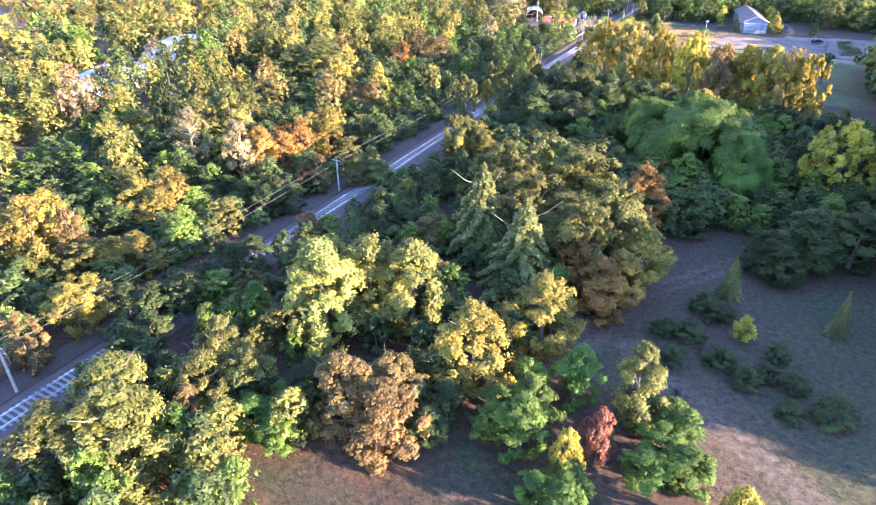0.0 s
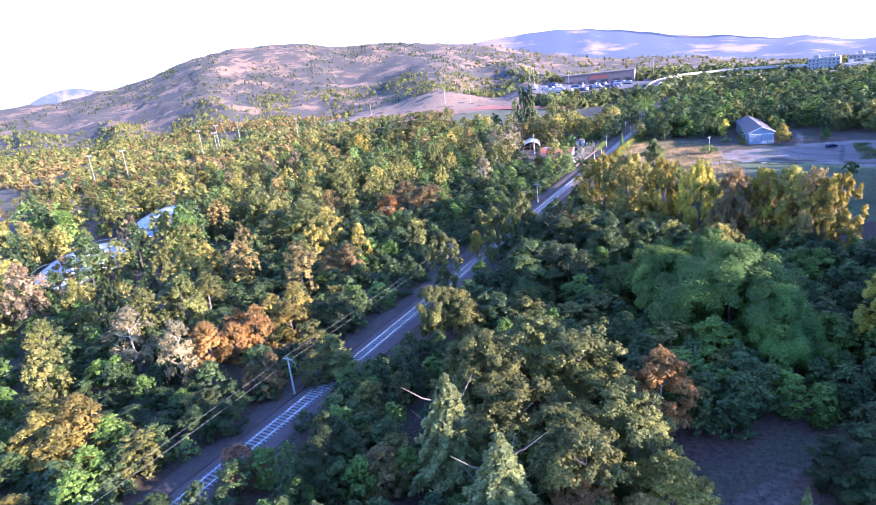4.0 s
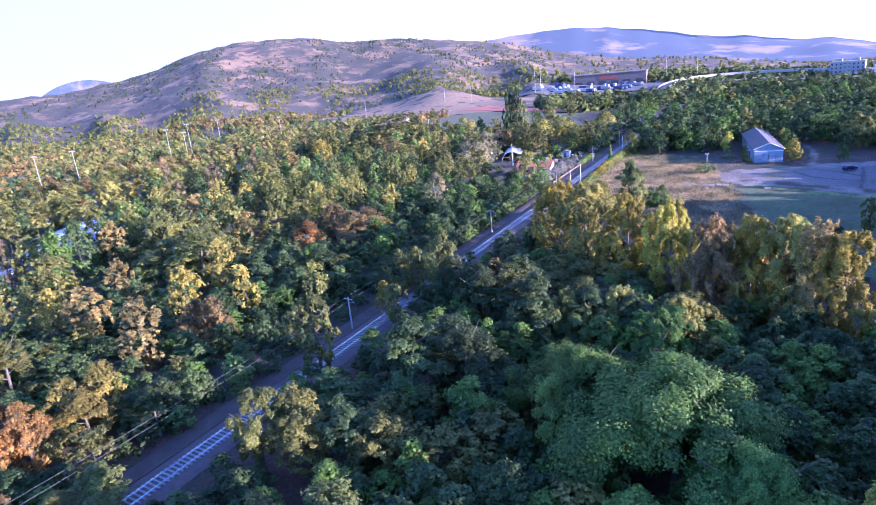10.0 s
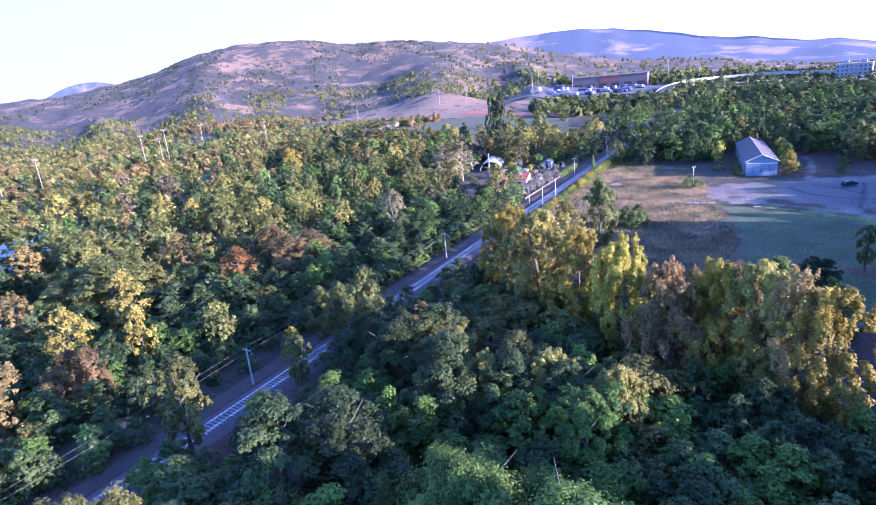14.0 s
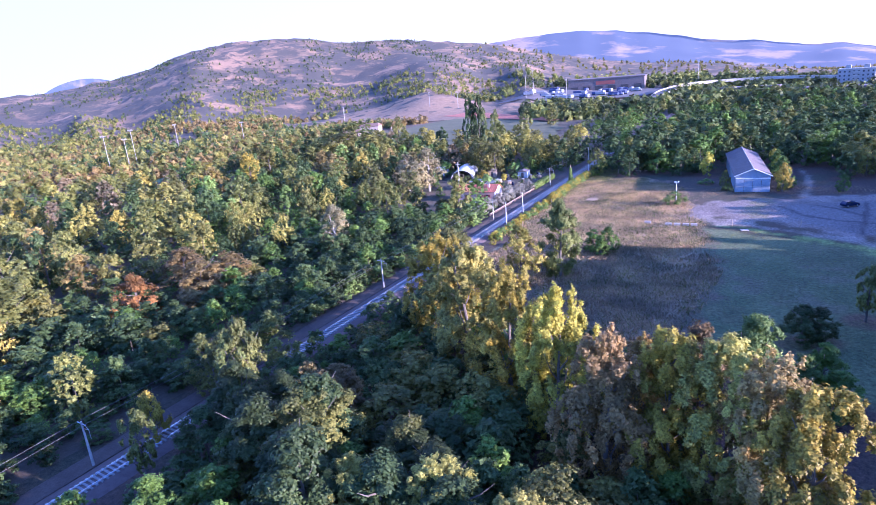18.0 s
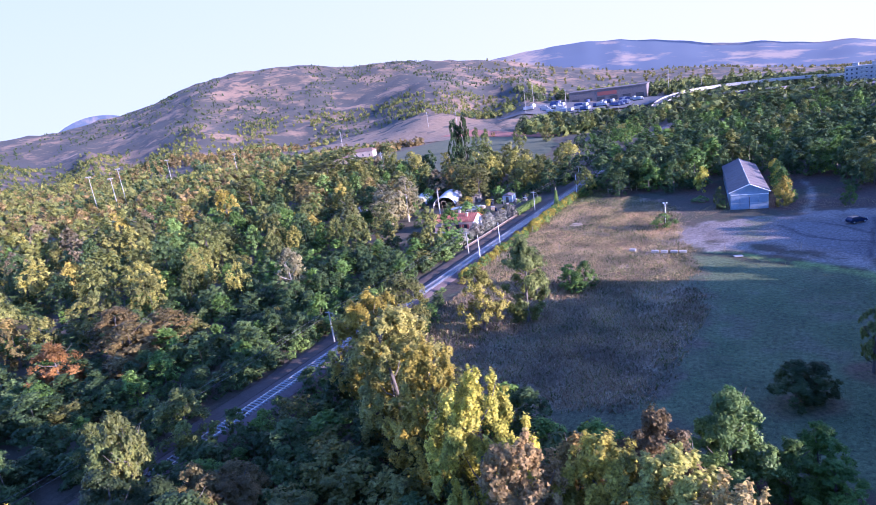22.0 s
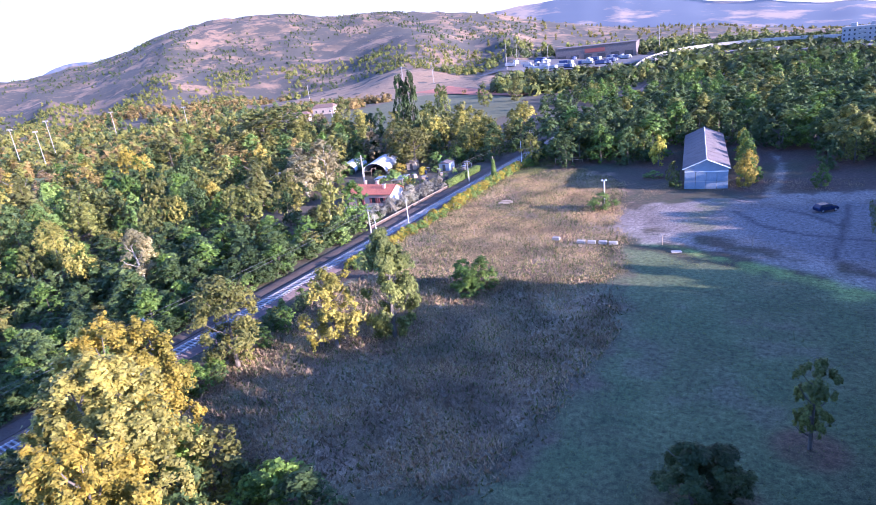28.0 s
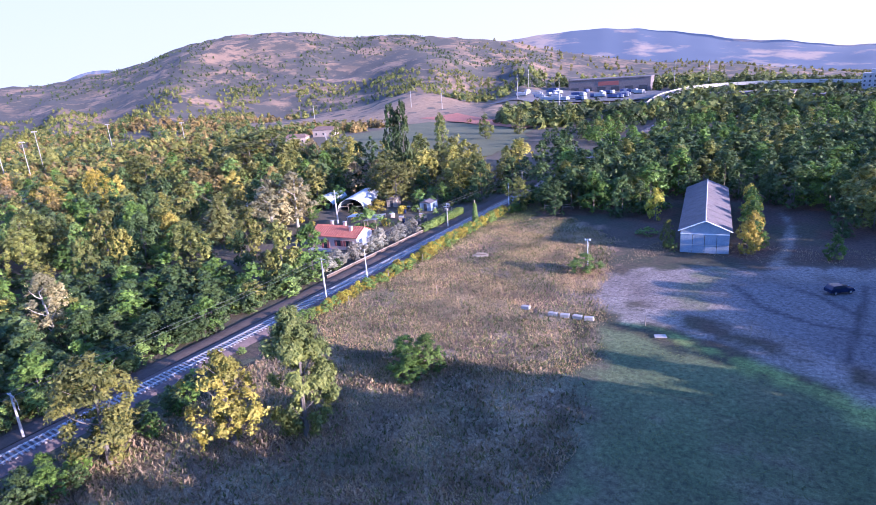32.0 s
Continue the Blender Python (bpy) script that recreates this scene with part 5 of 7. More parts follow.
# ---- house by the line ----
def house():
    h = thing("house", -85.4, 266.0, 0, 8, "small white and pink house with a red tiled roof", "house")
    w, l, e, ap = 6.4, 12.4, 3.2, 4.7
    bm = bmesh.new()
    for x0, x1, y0, y1 in ((-l / 2, l / 2, -w / 2, -w / 2 + 0.3), (-l / 2, l / 2, w / 2 - 0.3, w / 2), (-l / 2, -l / 2 + 0.3, -w / 2 + 0.3, w / 2 - 0.3)):
        box(bm, x0, x1, y0, y1, 0, e)
    part("wall", bm, RENDER_PINK, h, "pink rendered walls")
    for x0, x1, m in ((l / 2 - 0.3, l / 2 + 0.01, RENDER_WHITE), (-l / 2, -l / 2 + 0.3, RENDER_PINK)):
        g = bmesh.new()
        vs = [g.verts.new((x, y, z)) for x in (x0, x1) for y, z in ((-w / 2 - 0.01, 0), (w / 2 + 0.01, 0), (w / 2 + 0.01, e), (0, ap), (-w / 2 - 0.01, e))]
        g.faces.new(vs[:5])
        g.faces.new(vs[5:][::-1])
        for j in range(5):
            g.faces.new((vs[j], vs[5 + j], vs[5 + (j + 1) % 5], vs[(j + 1) % 5]))
        bmesh.ops.recalc_face_normals(g, faces=g.faces)
        part("gable_wall", g, m, h, "white rendered gable end" if m is RENDER_WHITE else "pink rendered gable end")
    for side in (-1, 1):
        roof = part("roof_slope", mesh_of("roof_slope", [(x, side * y, z + t) for t in (0.02, 0.14) for x, y, z in ((-l / 2 - 0.4, w / 2 + 0.5, e - 0.2), (l / 2 + 0.4, w / 2 + 0.5, e - 0.2), (l / 2 + 0.4, 0, ap), (-l / 2 - 0.4, 0, ap))],
             [(0, 1, 2, 3), (4, 7, 6, 5), (0, 4, 5, 1), (1, 5, 6, 2), (2, 6, 7, 3), (3, 7, 4, 0)], TILE_RED), TILE_RED, h, "red clay tile roof")
        run = math.hypot(w / 2 + 0.5, ap - e + 0.2)
        for j in range(22):
            x = -l / 2 - 0.3 + j * (l + 0.6) / 21
            ridge = rod(bmesh.new(), (x, side * (w / 2 + 0.5), e - 0.2 + 0.16), (x, 0, ap + 0.16), 0.06, 0.06, 5)
            part("tile_course", ridge, TILE_RED, roof)
    for x, y, z in ((-3.0, 0.9, 5.5), (0.4, 1.1, 5.4), (3.7, -1.4, 5.1)):
        c = part("chimney", cubed(x - 0.3, x + 0.3, y - 0.3, y + 0.3, 3.9, z, bevel=0.03), RENDER_PINK, h, "rendered chimney")
        part("chimney_cap", cubed(x - 0.4, x + 0.4, y - 0.4, y + 0.4, z, z + 0.12), CONCRETE, c)
    for x, wd, z0, z1 in ((-2.6, 1.0, 0.05, 2.2), (1.2, 1.1, 0.9, 2.2), (3.6, 1.0, 0.9, 2.2)):
        o = part("window", cubed(x - wd / 2, x + wd / 2, -w / 2 - 0.05, -w / 2 + 0.02, z0, z1), GLASS_DARK, h, "dark glazed opening")
        for s in (-1, 1):
            part("shutter", cubed(x + s * (wd / 2 + 0.3) - 0.28, x + s * (wd / 2 + 0.3) + 0.28, -w / 2 - 0.09, -w / 2 - 0.01, z0, z1, bevel=0.01), SHUTTER, o, "dark red louvred shutter")
    part("terrace_slab", cubed(-l / 2, 1, -w / 2 - 2.2, -w / 2 - 0.02, 0, 0.15), CONCRETE, h)


house()


# ---- tunnel greenhouses ----
def tunnel(x, y, turn, w, l, label):
    g = thing("greenhouse", x, y, 0, turn, label, "greenhouse", "tunnel greenhouses")
    verts, faces = [], []
    n = 14
    for k in range(9):
        yy = l * k / 8
        for j in range(n):
            a = math.pi * j / (n - 1)
            verts.append((-math.cos(a) * w / 2, yy, 0.9 + math.sin(a) * w * 0.36 + 0.03 * (k % 2)))
        if k:
            faces += [((k - 1) * n + j, (k - 1) * n + j + 1, k * n + j + 1, k * n + j) for j in range(n - 1)]
    me = mesh_of("film", verts, faces, FILM_WHITE, True)
    ob = part("film", me, FILM_WHITE, g, "white plastic film")
    m = ob.modifiers.new("thick", "SOLIDIFY")
    m.thickness = 0.04
    for yy in np.linspace(0, l, 6):
        hoop = bmesh.new()
        pts = [Vector((-math.cos(math.pi * j / 10) * (w / 2 + 0.03), yy, 0.9 + math.sin(math.pi * j / 10) * (w * 0.36 + 0.03))) for j in range(11)]
        pts = [Vector((pts[0].x, yy, 0))] + pts + [Vector((pts[-1].x, yy, 0))]
        for a, b in zip(pts, pts[1:]):
            rod(hoop, a, b, 0.035, 0.035, 5)
        part("hoop", hoop, STEEL, g)
    for side in (-1, 1):
        part("side_board", cubed(side * w / 2 - 0.04, side * w / 2 + 0.04, 0, l, 0, 0.92), DARK, g)
    end = bmesh.new()
    for x0, x1, z0, z1 in ((-w / 2 + 0.1, -0.8, 1.5, 1.6), (0.8, w / 2 - 0.1, 1.5, 1.6), (-0.8, -0.7, 0, 2.3), (0.7, 0.8, 0, 2.3), (-0.8, 0.8, 2.3, 2.4)):
        box(end, x0, x1, 0.0, 0.08, z0, z1)
    part("end_frame", end, TIMBER, g)


tunnel(-107.6, 293.5, 20, 7.8, 16, "white plastic tunnel greenhouse with open end")
tunnel(-119.5, 294, 20, 6.5, 12, "white plastic tunnel greenhouse behind a tree")
tunnel(-131, 278, 60, 6.0, 10, "low white plastic tunnel among trees")


# ---- allotment by the house ----
def shelter(x, y, turn, w, l, h, roof, label):
    """An open lean-to: a sloping sheet on four posts."""
    a = thing("shelter", x, y, 0, turn, label, "shelter", "garden shelters")
    for sx in (-1, 1):
        for sy in (-1, 1):
            part("post", rod(bmesh.new(), (sx * (w / 2 - 0.15), sy * (l / 2 - 0.15), -0.1), (sx * (w / 2 - 0.15), sy * (l / 2 - 0.15), h + 0.15 * sx), 0.06, 0.06, 6), TIMBER, a)
    part("roof_sheet", mesh_of("roof_sheet", [(sx * w / 2, sy * l / 2, h + 0.18 * sx + dz) for dz in (0, 0.07) for sx in (-1, 1) for sy in (-1, 1)], [(0, 1, 3, 2), (4, 6, 7, 5), (0, 4, 5, 1), (2, 3, 7, 6), (0, 2, 6, 4), (1, 5, 7, 3)], roof), roof, a)


shelter(-95.4, 282.5, 15, 4.2, 3.6, 2.5, FILM_WHITE, "small open shelter with a white sheet roof")
shelter(-89.6, 283, 15, 3.6, 6.5, 2.3, STEEL, "open lean-to with a grey metal sheet roof")


def hut(x, y, turn, w, l, h, wall, label):
    a = thing("garden_hut", x, y, 0, turn, label, "garden hut", "garden huts")
    part("wall", cubed(-w / 2, w / 2, -l / 2, l / 2, -0.1, h, bevel=0.02), wall, a)
    part("roof", mesh_of("roof", [(-w / 2 - 0.2, -l / 2 - 0.2, h - 0.05), (w / 2 + 0.2, -l / 2 - 0.2, h - 0.05), (w / 2 + 0.2, l / 2 + 0.2, h - 0.05), (-w / 2 - 0.2, l / 2 + 0.2, h - 0.05), (0, -l / 2 - 0.2, h + 0.6), (0, l / 2 + 0.2, h + 0.6)], [(0, 4, 5, 3), (1, 2, 5, 4), (0, 1, 4), (2, 3, 5), (0, 3, 2, 1)], ROOF_GREY), ROOF_GREY, a, "grey sheet roof")
    part("door", cubed(-0.45, 0.45, -l / 2 - 0.05, -l / 2 + 0.01, 0, 1.9), DARK, a)


hut(-100, 304, 20, 3.0, 4.0, 2.3, TIMBER, "weathered timber garden hut beside the greenhouse")
hut(-87, 303.5, 10, 3.4, 4.6, 2.2, SHED_BLUE, "blue-grey sheet-metal garden hut")
hut(-92.8, 318, 30, 3.2, 4.4, 2.3, TIMBER, "small timber garden hut under trees")
rj = random.Random(15)
for k in range(16):
    x, y = rj.uniform(-93, -79), rj.uniform(288, 310)
    w = rj.uniform(0.5, 1.2)
    c = thing("crate", x, y, 0, rj.uniform(0, 90), "dark timber crate stacked in the garden", "crate", "crates in the garden")
    part("body", cubed(-w / 2, w / 2, -w / 2, w / 2, -0.05, rj.uniform(0.5, 1.1), bevel=0.03), rj.choice((DARK, TIMBER, DARK)), c)
    part("lid", cubed(-w / 2 - 0.04, w / 2 + 0.04, -w / 2 - 0.04, w / 2 + 0.04, 1.1, 1.16), rj.choice((DARK, STEEL)), c)
for x, y in ((-84.6, 288.5), (-90.6, 297.0), (-82.6, 306.0)):
    b = thing("water_butt", x, y, 0, 0, "blue-black plastic water butt in the garden", "water butt", "water butts")
    part("drum", rod(bmesh.new(), (0, 0, -0.05), (0, 0, 1.1), 0.4, 0.36, 12), CAR_BLUE, b)
    part("lid", rod(bmesh.new(), (0, 0, 1.1), (0, 0, 1.16), 0.4, 0.38, 12), DARK, b)


def clipped_hedge(a, b, w, h, tint, label):
    """A clipped hedge: leaf sprays over a long rounded block."""
    rg = np.random.default_rng(41)
    a, b = np.array(a, float), np.array(b, float)
    l = np.hypot(*(b - a))
    way = (b - a) / l
    n = int(l * 420)
    s, q, z = rg.uniform(0, l, n), rg.uniform(-1, 1, n), rg.uniform(0, 1, n)
    top = rg.uniform(size=n) < 0.45
    q = np.where(top, q, np.sign(q)) * w / 2 * rg.uniform(0.85, 1.1, n)
    z = np.where(top, 1.0, z) * h * rg.uniform(0.9, 1.08, n)
    x, y = a[0] + way[0] * s - way[1] * q, a[1] + way[1] * s + way[0] * q
    e = thing("hedge", float(a[0]), float(a[1]), 0, 0, label, "hedge")
    pos = np.stack([x - a[0], y - a[1], z], 1)
    nor = np.stack([-way[1] * np.sign(q), way[0] * np.sign(q), top * 2.0], 1) + rg.normal(0, 0.6, (n, 3))
    part("foliage", leaf_mesh("foliage", pos, nor, 0.3, FINE[tint], rg), None, e)
    stems = bmesh.new()
    for k in range(int(l)):
        rod(stems, (way[0] * k, way[1] * k, -0.05), (way[0] * k, way[1] * k, h * 0.8), 0.05, 0.03, 5)
    part("stems", stems, BARK, e)


clipped_hedge((-74.2, 282.0), (-75.4, 302.0), 1.8, 1.5, "pale", "long clipped light green hedge beside the line")
ivy = thing("ivy_pole", -65.4, 293.0, 0, 0, "old pole wrapped in yellow-green ivy", "pole")
part("shaft", rod(bmesh.new(), (0, 0, -0.1), (0, 0, 6.2), 0.13, 0.1, 8), TIMBER, ivy)
rg = np.random.default_rng(6)
th, zz = rg.uniform(0, 6.28, 1500), rg.uniform(0, 1, 1500) ** 1.2 * 5.2
rr = (0.95 - 0.12 * zz) * rg.uniform(0.5, 1.1, 1500)
part("ivy", leaf_mesh("ivy", np.stack([rr * np.cos(th), rr * np.sin(th), zz + 0.1], 1), np.stack([np.cos(th), np.sin(th), np.full(1500, 0.5)], 1) + rg.normal(0, 0.5, (1500, 3)), 0.3, FINE["pale"], rg), None, ivy, "yellow-green climbing ivy")


# ---- poles and wires of the line ----
def mast(x, y, h, arm):
    m = thing("catenary_mast", x, y, float(land(x, y)) - 0.1, 0, "slim grey concrete railway mast with a bracket", "railway mast", "railway masts")
    part("pole", rod(bmesh.new(), (0, 0, 0), (0, 0, h), 0.17, 0.11, 8), CONCRETE, m)
    a = bmesh.new()
    rod(a, (0, 0, h - 1.0), (arm, 0, h - 0.7), 0.04, 0.04, 6)
    rod(a, (0, 0, h - 0.15), (arm, 0, h - 0.7), 0.025, 0.025, 6)
    rod(a, (arm, 0, h - 0.7), (arm, 0, h - 1.9), 0.025, 0.025, 6)
    part("bracket", a, STEEL, m)
    part("insulator", rod(bmesh.new(), (arm * 0.25, 0, h - 0.93), (arm * 0.45, 0, h - 0.87), 0.09, 0.09, 8), SHUTTER, m, "brown insulator")
    part("crossarm", cubed(-0.9, 0.9, -0.05, 0.05, h - 0.35, h - 0.25), STEEL, m)


MAST_Y = (20, 76, 130, 190, 243, 289, 335, 385)
for y in MAST_Y:
    mast(float(line_x(y)) - 3.4, y, 6.0, 1.3)


def wire(name, pts, r, label):
    bm = bmesh.new()
    for a, b in zip(pts, pts[1:]):
        a, b = Vector(a), Vector(b)
        prev = a
        for k in range(1, 9):
            s = k / 8
            q = a.lerp(b, s) - Vector((0, 0, 0.9 * 4 * s * (1 - s) * 0.5))
            rod(bm, prev, q, r, r, 4)
            prev = q
    w = thing(name, *pts[0], 0, label, "cable", "railway cables")
    ob = part("strand", bm, WIRE, w)
    ob.matrix_parent_inverse = w.matrix_world.inverted()


for dx, z in ((-4.2, 5.7), (-2.7, 5.7)):
    wire("overhead_cable", [(float(line_x(y)) + dx, y, z + float(land(line_x(y), y))) for y in (-36,) + MAST_Y], 0.022, "thin dark overhead railway cable")


# ---- yard: lamp, blocks, car ----
lamp = thing("yard_lamp", -27.6, 270.0, 0, 20, "white post with two small floodlights, in a shrub", "lamp post")
part("post", rod(bmesh.new(), (0, 0, 0), (0, 0, 6.2), 0.11, 0.08, 8), TRIM_WHITE, lamp)
part("crossbar", cubed(-0.5, 0.5, -0.04, 0.04, 6.0, 6.1), STEEL, lamp)
for s in (-1, 1):
    part("floodlight", cubed(s * 0.4 - 0.14, s * 0.4 + 0.14, -0.18, 0.05, 5.95, 6.25, bevel=0.04), TRIM_WHITE, lamp, "white floodlight head")

for x, y, turn in ((-30.0, 249.0, 4), (-25.0, 248.3, 6), (-23.1, 248.5, 9), (-21.2, 248.8, 6), (-19.4, 248.9, 12)):
    b = new("concrete_block")
    b.matrix_world = pose(x, y, 0.0, 0, 0, turn)
    tagged(b, "pale weathered concrete block lying in dry grass", "concrete block", "concrete blocks")
    part("body", cubed(-0.72, 0.72, -0.35, 0.35, 0, 0.6, bevel=0.08), CONCRETE, b)


def car(x, y, turn):
    c = thing("car", x, y, 0.08, turn, "small dark blue hatchback parked on asphalt", "car")
    bm = bmesh.new()
    prof = ((-1.95, 0.35), (-1.95, 0.85), (-1.8, 1.0), (-1.55, 1.42), (0.1, 1.45), (0.85, 1.0), (1.75, 0.85), (1.95, 0.6), (1.95, 0.35))
    n = len(prof)
    rows = []
    for yy, k in ((-0.82, 0.9), (-0.78, 1.0), (0.78, 1.0), (0.82, 0.9)):
        rows.append([bm.verts.new((px, yy * (0.86 if pz > 1.2 else 1), 0.35 + (pz - 0.35) * (k if pz > 0.9 else 1))) for px, pz in prof])
    for a, b in zip(rows, rows[1:]):
        for j in range(n):
            bm.faces.new((a[j], a[(j + 1) % n], b[(j + 1) % n], b[j]))
    bm.faces.new(rows[0][::-1])
    bm.faces.new(rows[-1])
    bmesh.ops.recalc_face_normals(bm, faces=bm.faces)
    body = part("body", bm, CAR_BLUE, c, "dark blue paint")
    for s in (-1, 1):
        part("side_window", cubed(-1.35, 0.35, s * 0.77 - 0.03, s * 0.77 + 0.03, 1.0, 1.34, bevel=0.02), GLASS_DARK, body)
        part("headlight", cubed(1.85, 1.97, s * 0.6 - 0.15, s * 0.6 + 0.15, 0.62, 0.78, bevel=0.02), TRIM_WHITE, body)
        for wx in (-1.2, 1.25):
            wh = part("wheel", rod(bmesh.new(), (wx, s * 0.68, 0.3), (wx, s * 0.86, 0.3), 0.3, 0.3, 16), RUBBER, c)
            part("rim", rod(bmesh.new(), (wx, s * 0.8, 0.3), (wx, s * 0.875, 0.3), 0.18, 0.18, 12), STEEL, wh)
    ws = bmesh.new()
    vs = [ws.verts.new(p) for p in ((0.2, -0.62, 1.42), (0.2, 0.62, 1.42), (0.82, 0.7, 1.05), (0.82, -0.7, 1.05))]
    ws.faces.new(vs)
    bmesh.ops.translate(ws, verts=ws.verts, vec=(0.04, 0, 0.03))
    g = part("windscreen", ws, GLASS_DARK, body)
    g.modifiers.new("thick", "SOLIDIFY").thickness = 0.02


car(11.4, 274.6, 40)


# ---- small things in the field and the clearing ----
for x, y in ((-47.1, 248.6), (-60.6, 251.9), (-60.8, 247.4), (-60.9, 257.3), (-60.4, 263.0), (-58.2, 238.0), (-11.5, 250.5), (2.0, 252.6)):
    p = thing("fence_post", x, y, 0, 0, "thin pale wooden post standing in grass", "post", "fence posts")
    part("shaft", rod(bmesh.new(), (0, 0, -0.1), (0.05, 0, 1.7), 0.07, 0.055, 7), TIMBER, p)

pile = thing("log_pile", -50.5, 270.0, 0, 10, "low heap of weathered logs and brushwood", "log pile")
for k, (dy, dz, r) in enumerate(((0, 0.25, 0.22), (0.45, 0.22, 0.2), (0.9, 0.26, 0.22), (0.22, 0.6, 0.2), (0.66, 0.58, 0.18), (-0.5, 0.2, 0.18))):
    part("log", rod(bmesh.new(), (-1.8 + 0.2 * k, dy, dz), (1.5 - 0.15 * k, dy + 0.15, dz + 0.05), r, r * 0.85, 7), TIMBER, pile)

slab = thing("concrete_slab", -8.6, 247.6, 0.05, 25, "flat pale concrete slab lying in grass", "slab")
part("body", cubed(-0.8, 0.8, -0.5, 0.5, 0, 0.14, bevel=0.03), CONCRETE, slab)

for x, y, turn in ((-53.5, 311.5, 20), (-49.5, 314.0, 25), (-45.4, 315.4, 15)):
    fr = thing("rail_fence", x, y, 0, turn, "weathered dark timber hurdle at the wood's edge", "fence", "hurdles")
    for s in (-1.4, 1.4):
        part("post", cubed(s - 0.1, s + 0.1, -0.1, 0.1, 0, 1.8, bevel=0.02), TIMBER, fr)
    for z in (0.6, 1.3):
        part("bar", cubed(-1.4, 1.4, -0.06, 0.06, z, z + 0.16, bevel=0.02), TIMBER, fr)

bin_ = thing("litter_bin", -1.2, 50.1, 0, 0, "round black litter bin on a short post", "bin")
part("drum", rod(bmesh.new(), (0, 0, 0.35), (0, 0, 1.05), 0.30, 0.36, 14), DARK, bin_)
part("post", rod(bmesh.new(), (0, 0, 0), (0, 0, 0.4), 0.05, 0.05, 6), STEEL, bin_)


# ---- sports ground: white dome roofs and floodlights ----
def dome(x, y, turn, w, l, h, label):
    d = thing("air_dome", x, y, 0, turn, label, "air dome", "air domes")
    n, k = 16, 18
    verts, faces = [], []
    for i in range(k):
        s = i / (k - 1)
        shrink = max(0.02, math.sin(math.pi * min(1, max(0, s)))) ** 0.35
        for j in range(n):
            a = math.pi * j / (n - 1)
            sag = 1 - 0.03 * (i % 2)
            verts.append((-math.cos(a) * w / 2 * shrink, -l / 2 + l * s, math.sin(a) ** 0.8 * h * shrink * sag))
        if i:
            faces += [((i - 1) * n + j, (i - 1) * n + j + 1, i * n + j + 1, i * n + j) for j in range(n - 1)]
    part("membrane", mesh_of("membrane", verts, faces, FILM_WHITE, True), FILM_WHITE, d, "white fabric membrane")
    for s in (0.2, 0.4, 0.6, 0.8):
        rope = bmesh.new()
        pts = [Vector((-math.cos(math.pi * j / 10) * (w / 2 + 0.05), -l / 2 + l * s, math.sin(math.pi * j / 10) ** 0.8 * (h + 0.08))) for j in range(11)]
        for a, b in zip(pts, pts[1:]):
            rod(rope, a, b, 0.06, 0.06, 4)
        part("seam", rope, STEEL, d)


dome(-167, 110, 25, 19, 36, 5.2, "large white inflated sports dome among trees")
dome(-192, 154, 25, 16, 42, 5.0, "long white inflated sports dome among trees")


def floodlight(x, y, h):
    f = thing("floodlight_mast", x, y, float(land(x, y)) - 0.1, 30, "tall slim grey floodlight mast of a sports ground", "floodlight mast", "floodlight masts")
    part("pole", rod(bmesh.new(), (0, 0, 0), (0, 0, h), 0.24, 0.14, 8), CONCRETE, f)
    part("head_frame", cubed(-1.6, 1.6, -0.12, 0.12, h - 0.2, h + 0.1), STEEL, f)
    for k in (-1.2, -0.4, 0.4, 1.2):
        part("lamp", cubed(k - 0.26, k + 0.26, -0.4, 0.0, h - 0.1, h + 0.5, bevel=0.05), CONCRETE, f, "white floodlight")


for x, y, h in ((-320, 207, 18), (-315, 223, 18), (-336, 292, 20), (-335, 303, 17), (-345, 314, 21), (-394, 378, 19), (-358, 408, 16)):
    floodlight(x, y, h)
patch("sports_pitch", [(-330, 262), (-262, 268), (-258, 292), (-288, 308), (-330, 306)], MEADOW_BRIGHT, "green sports pitch between trees", 0.12, cell=4, seed=21)


# ---- fields, farm and town far off ----
patch("far_field", [(-420, 535), (-500, 690), (-412, 740), (-340, 730), (-290, 680), (-205, 553), (-289, 535)], DRYGRASS, "pale stubble field beyond the trees", 0.5, cell=8, wobble=3, seed=22)
patch("far_field", [(-263, 450), (-262, 505), (-265, 560), (-180, 510), (-138, 476), (-118, 414), (-122, 372), (-182, 368), (-220, 385)], MEADOW, "dark green meadow beyond the trees", 0.4, cell=8, wobble=3, seed=23)
patch("far_field", [(-296, 590), (-290, 640), (-193, 540), (-147, 500), (-150, 490), (-200, 520)], TILE_RED, "strip of reddish bare soil", 0.8, cell=8, wobble=3, seed=24)


FARM_WALL = plain("old_pink_render", (0.34, 0.26, 0.21), (0.45, 0.36, 0.30), 0.5, 0.9, 0, 0.15)
FARM_ROOF = plain("old_brown_tile", (0.15, 0.09, 0.065), (0.22, 0.14, 0.105), 0.8, 0.85)


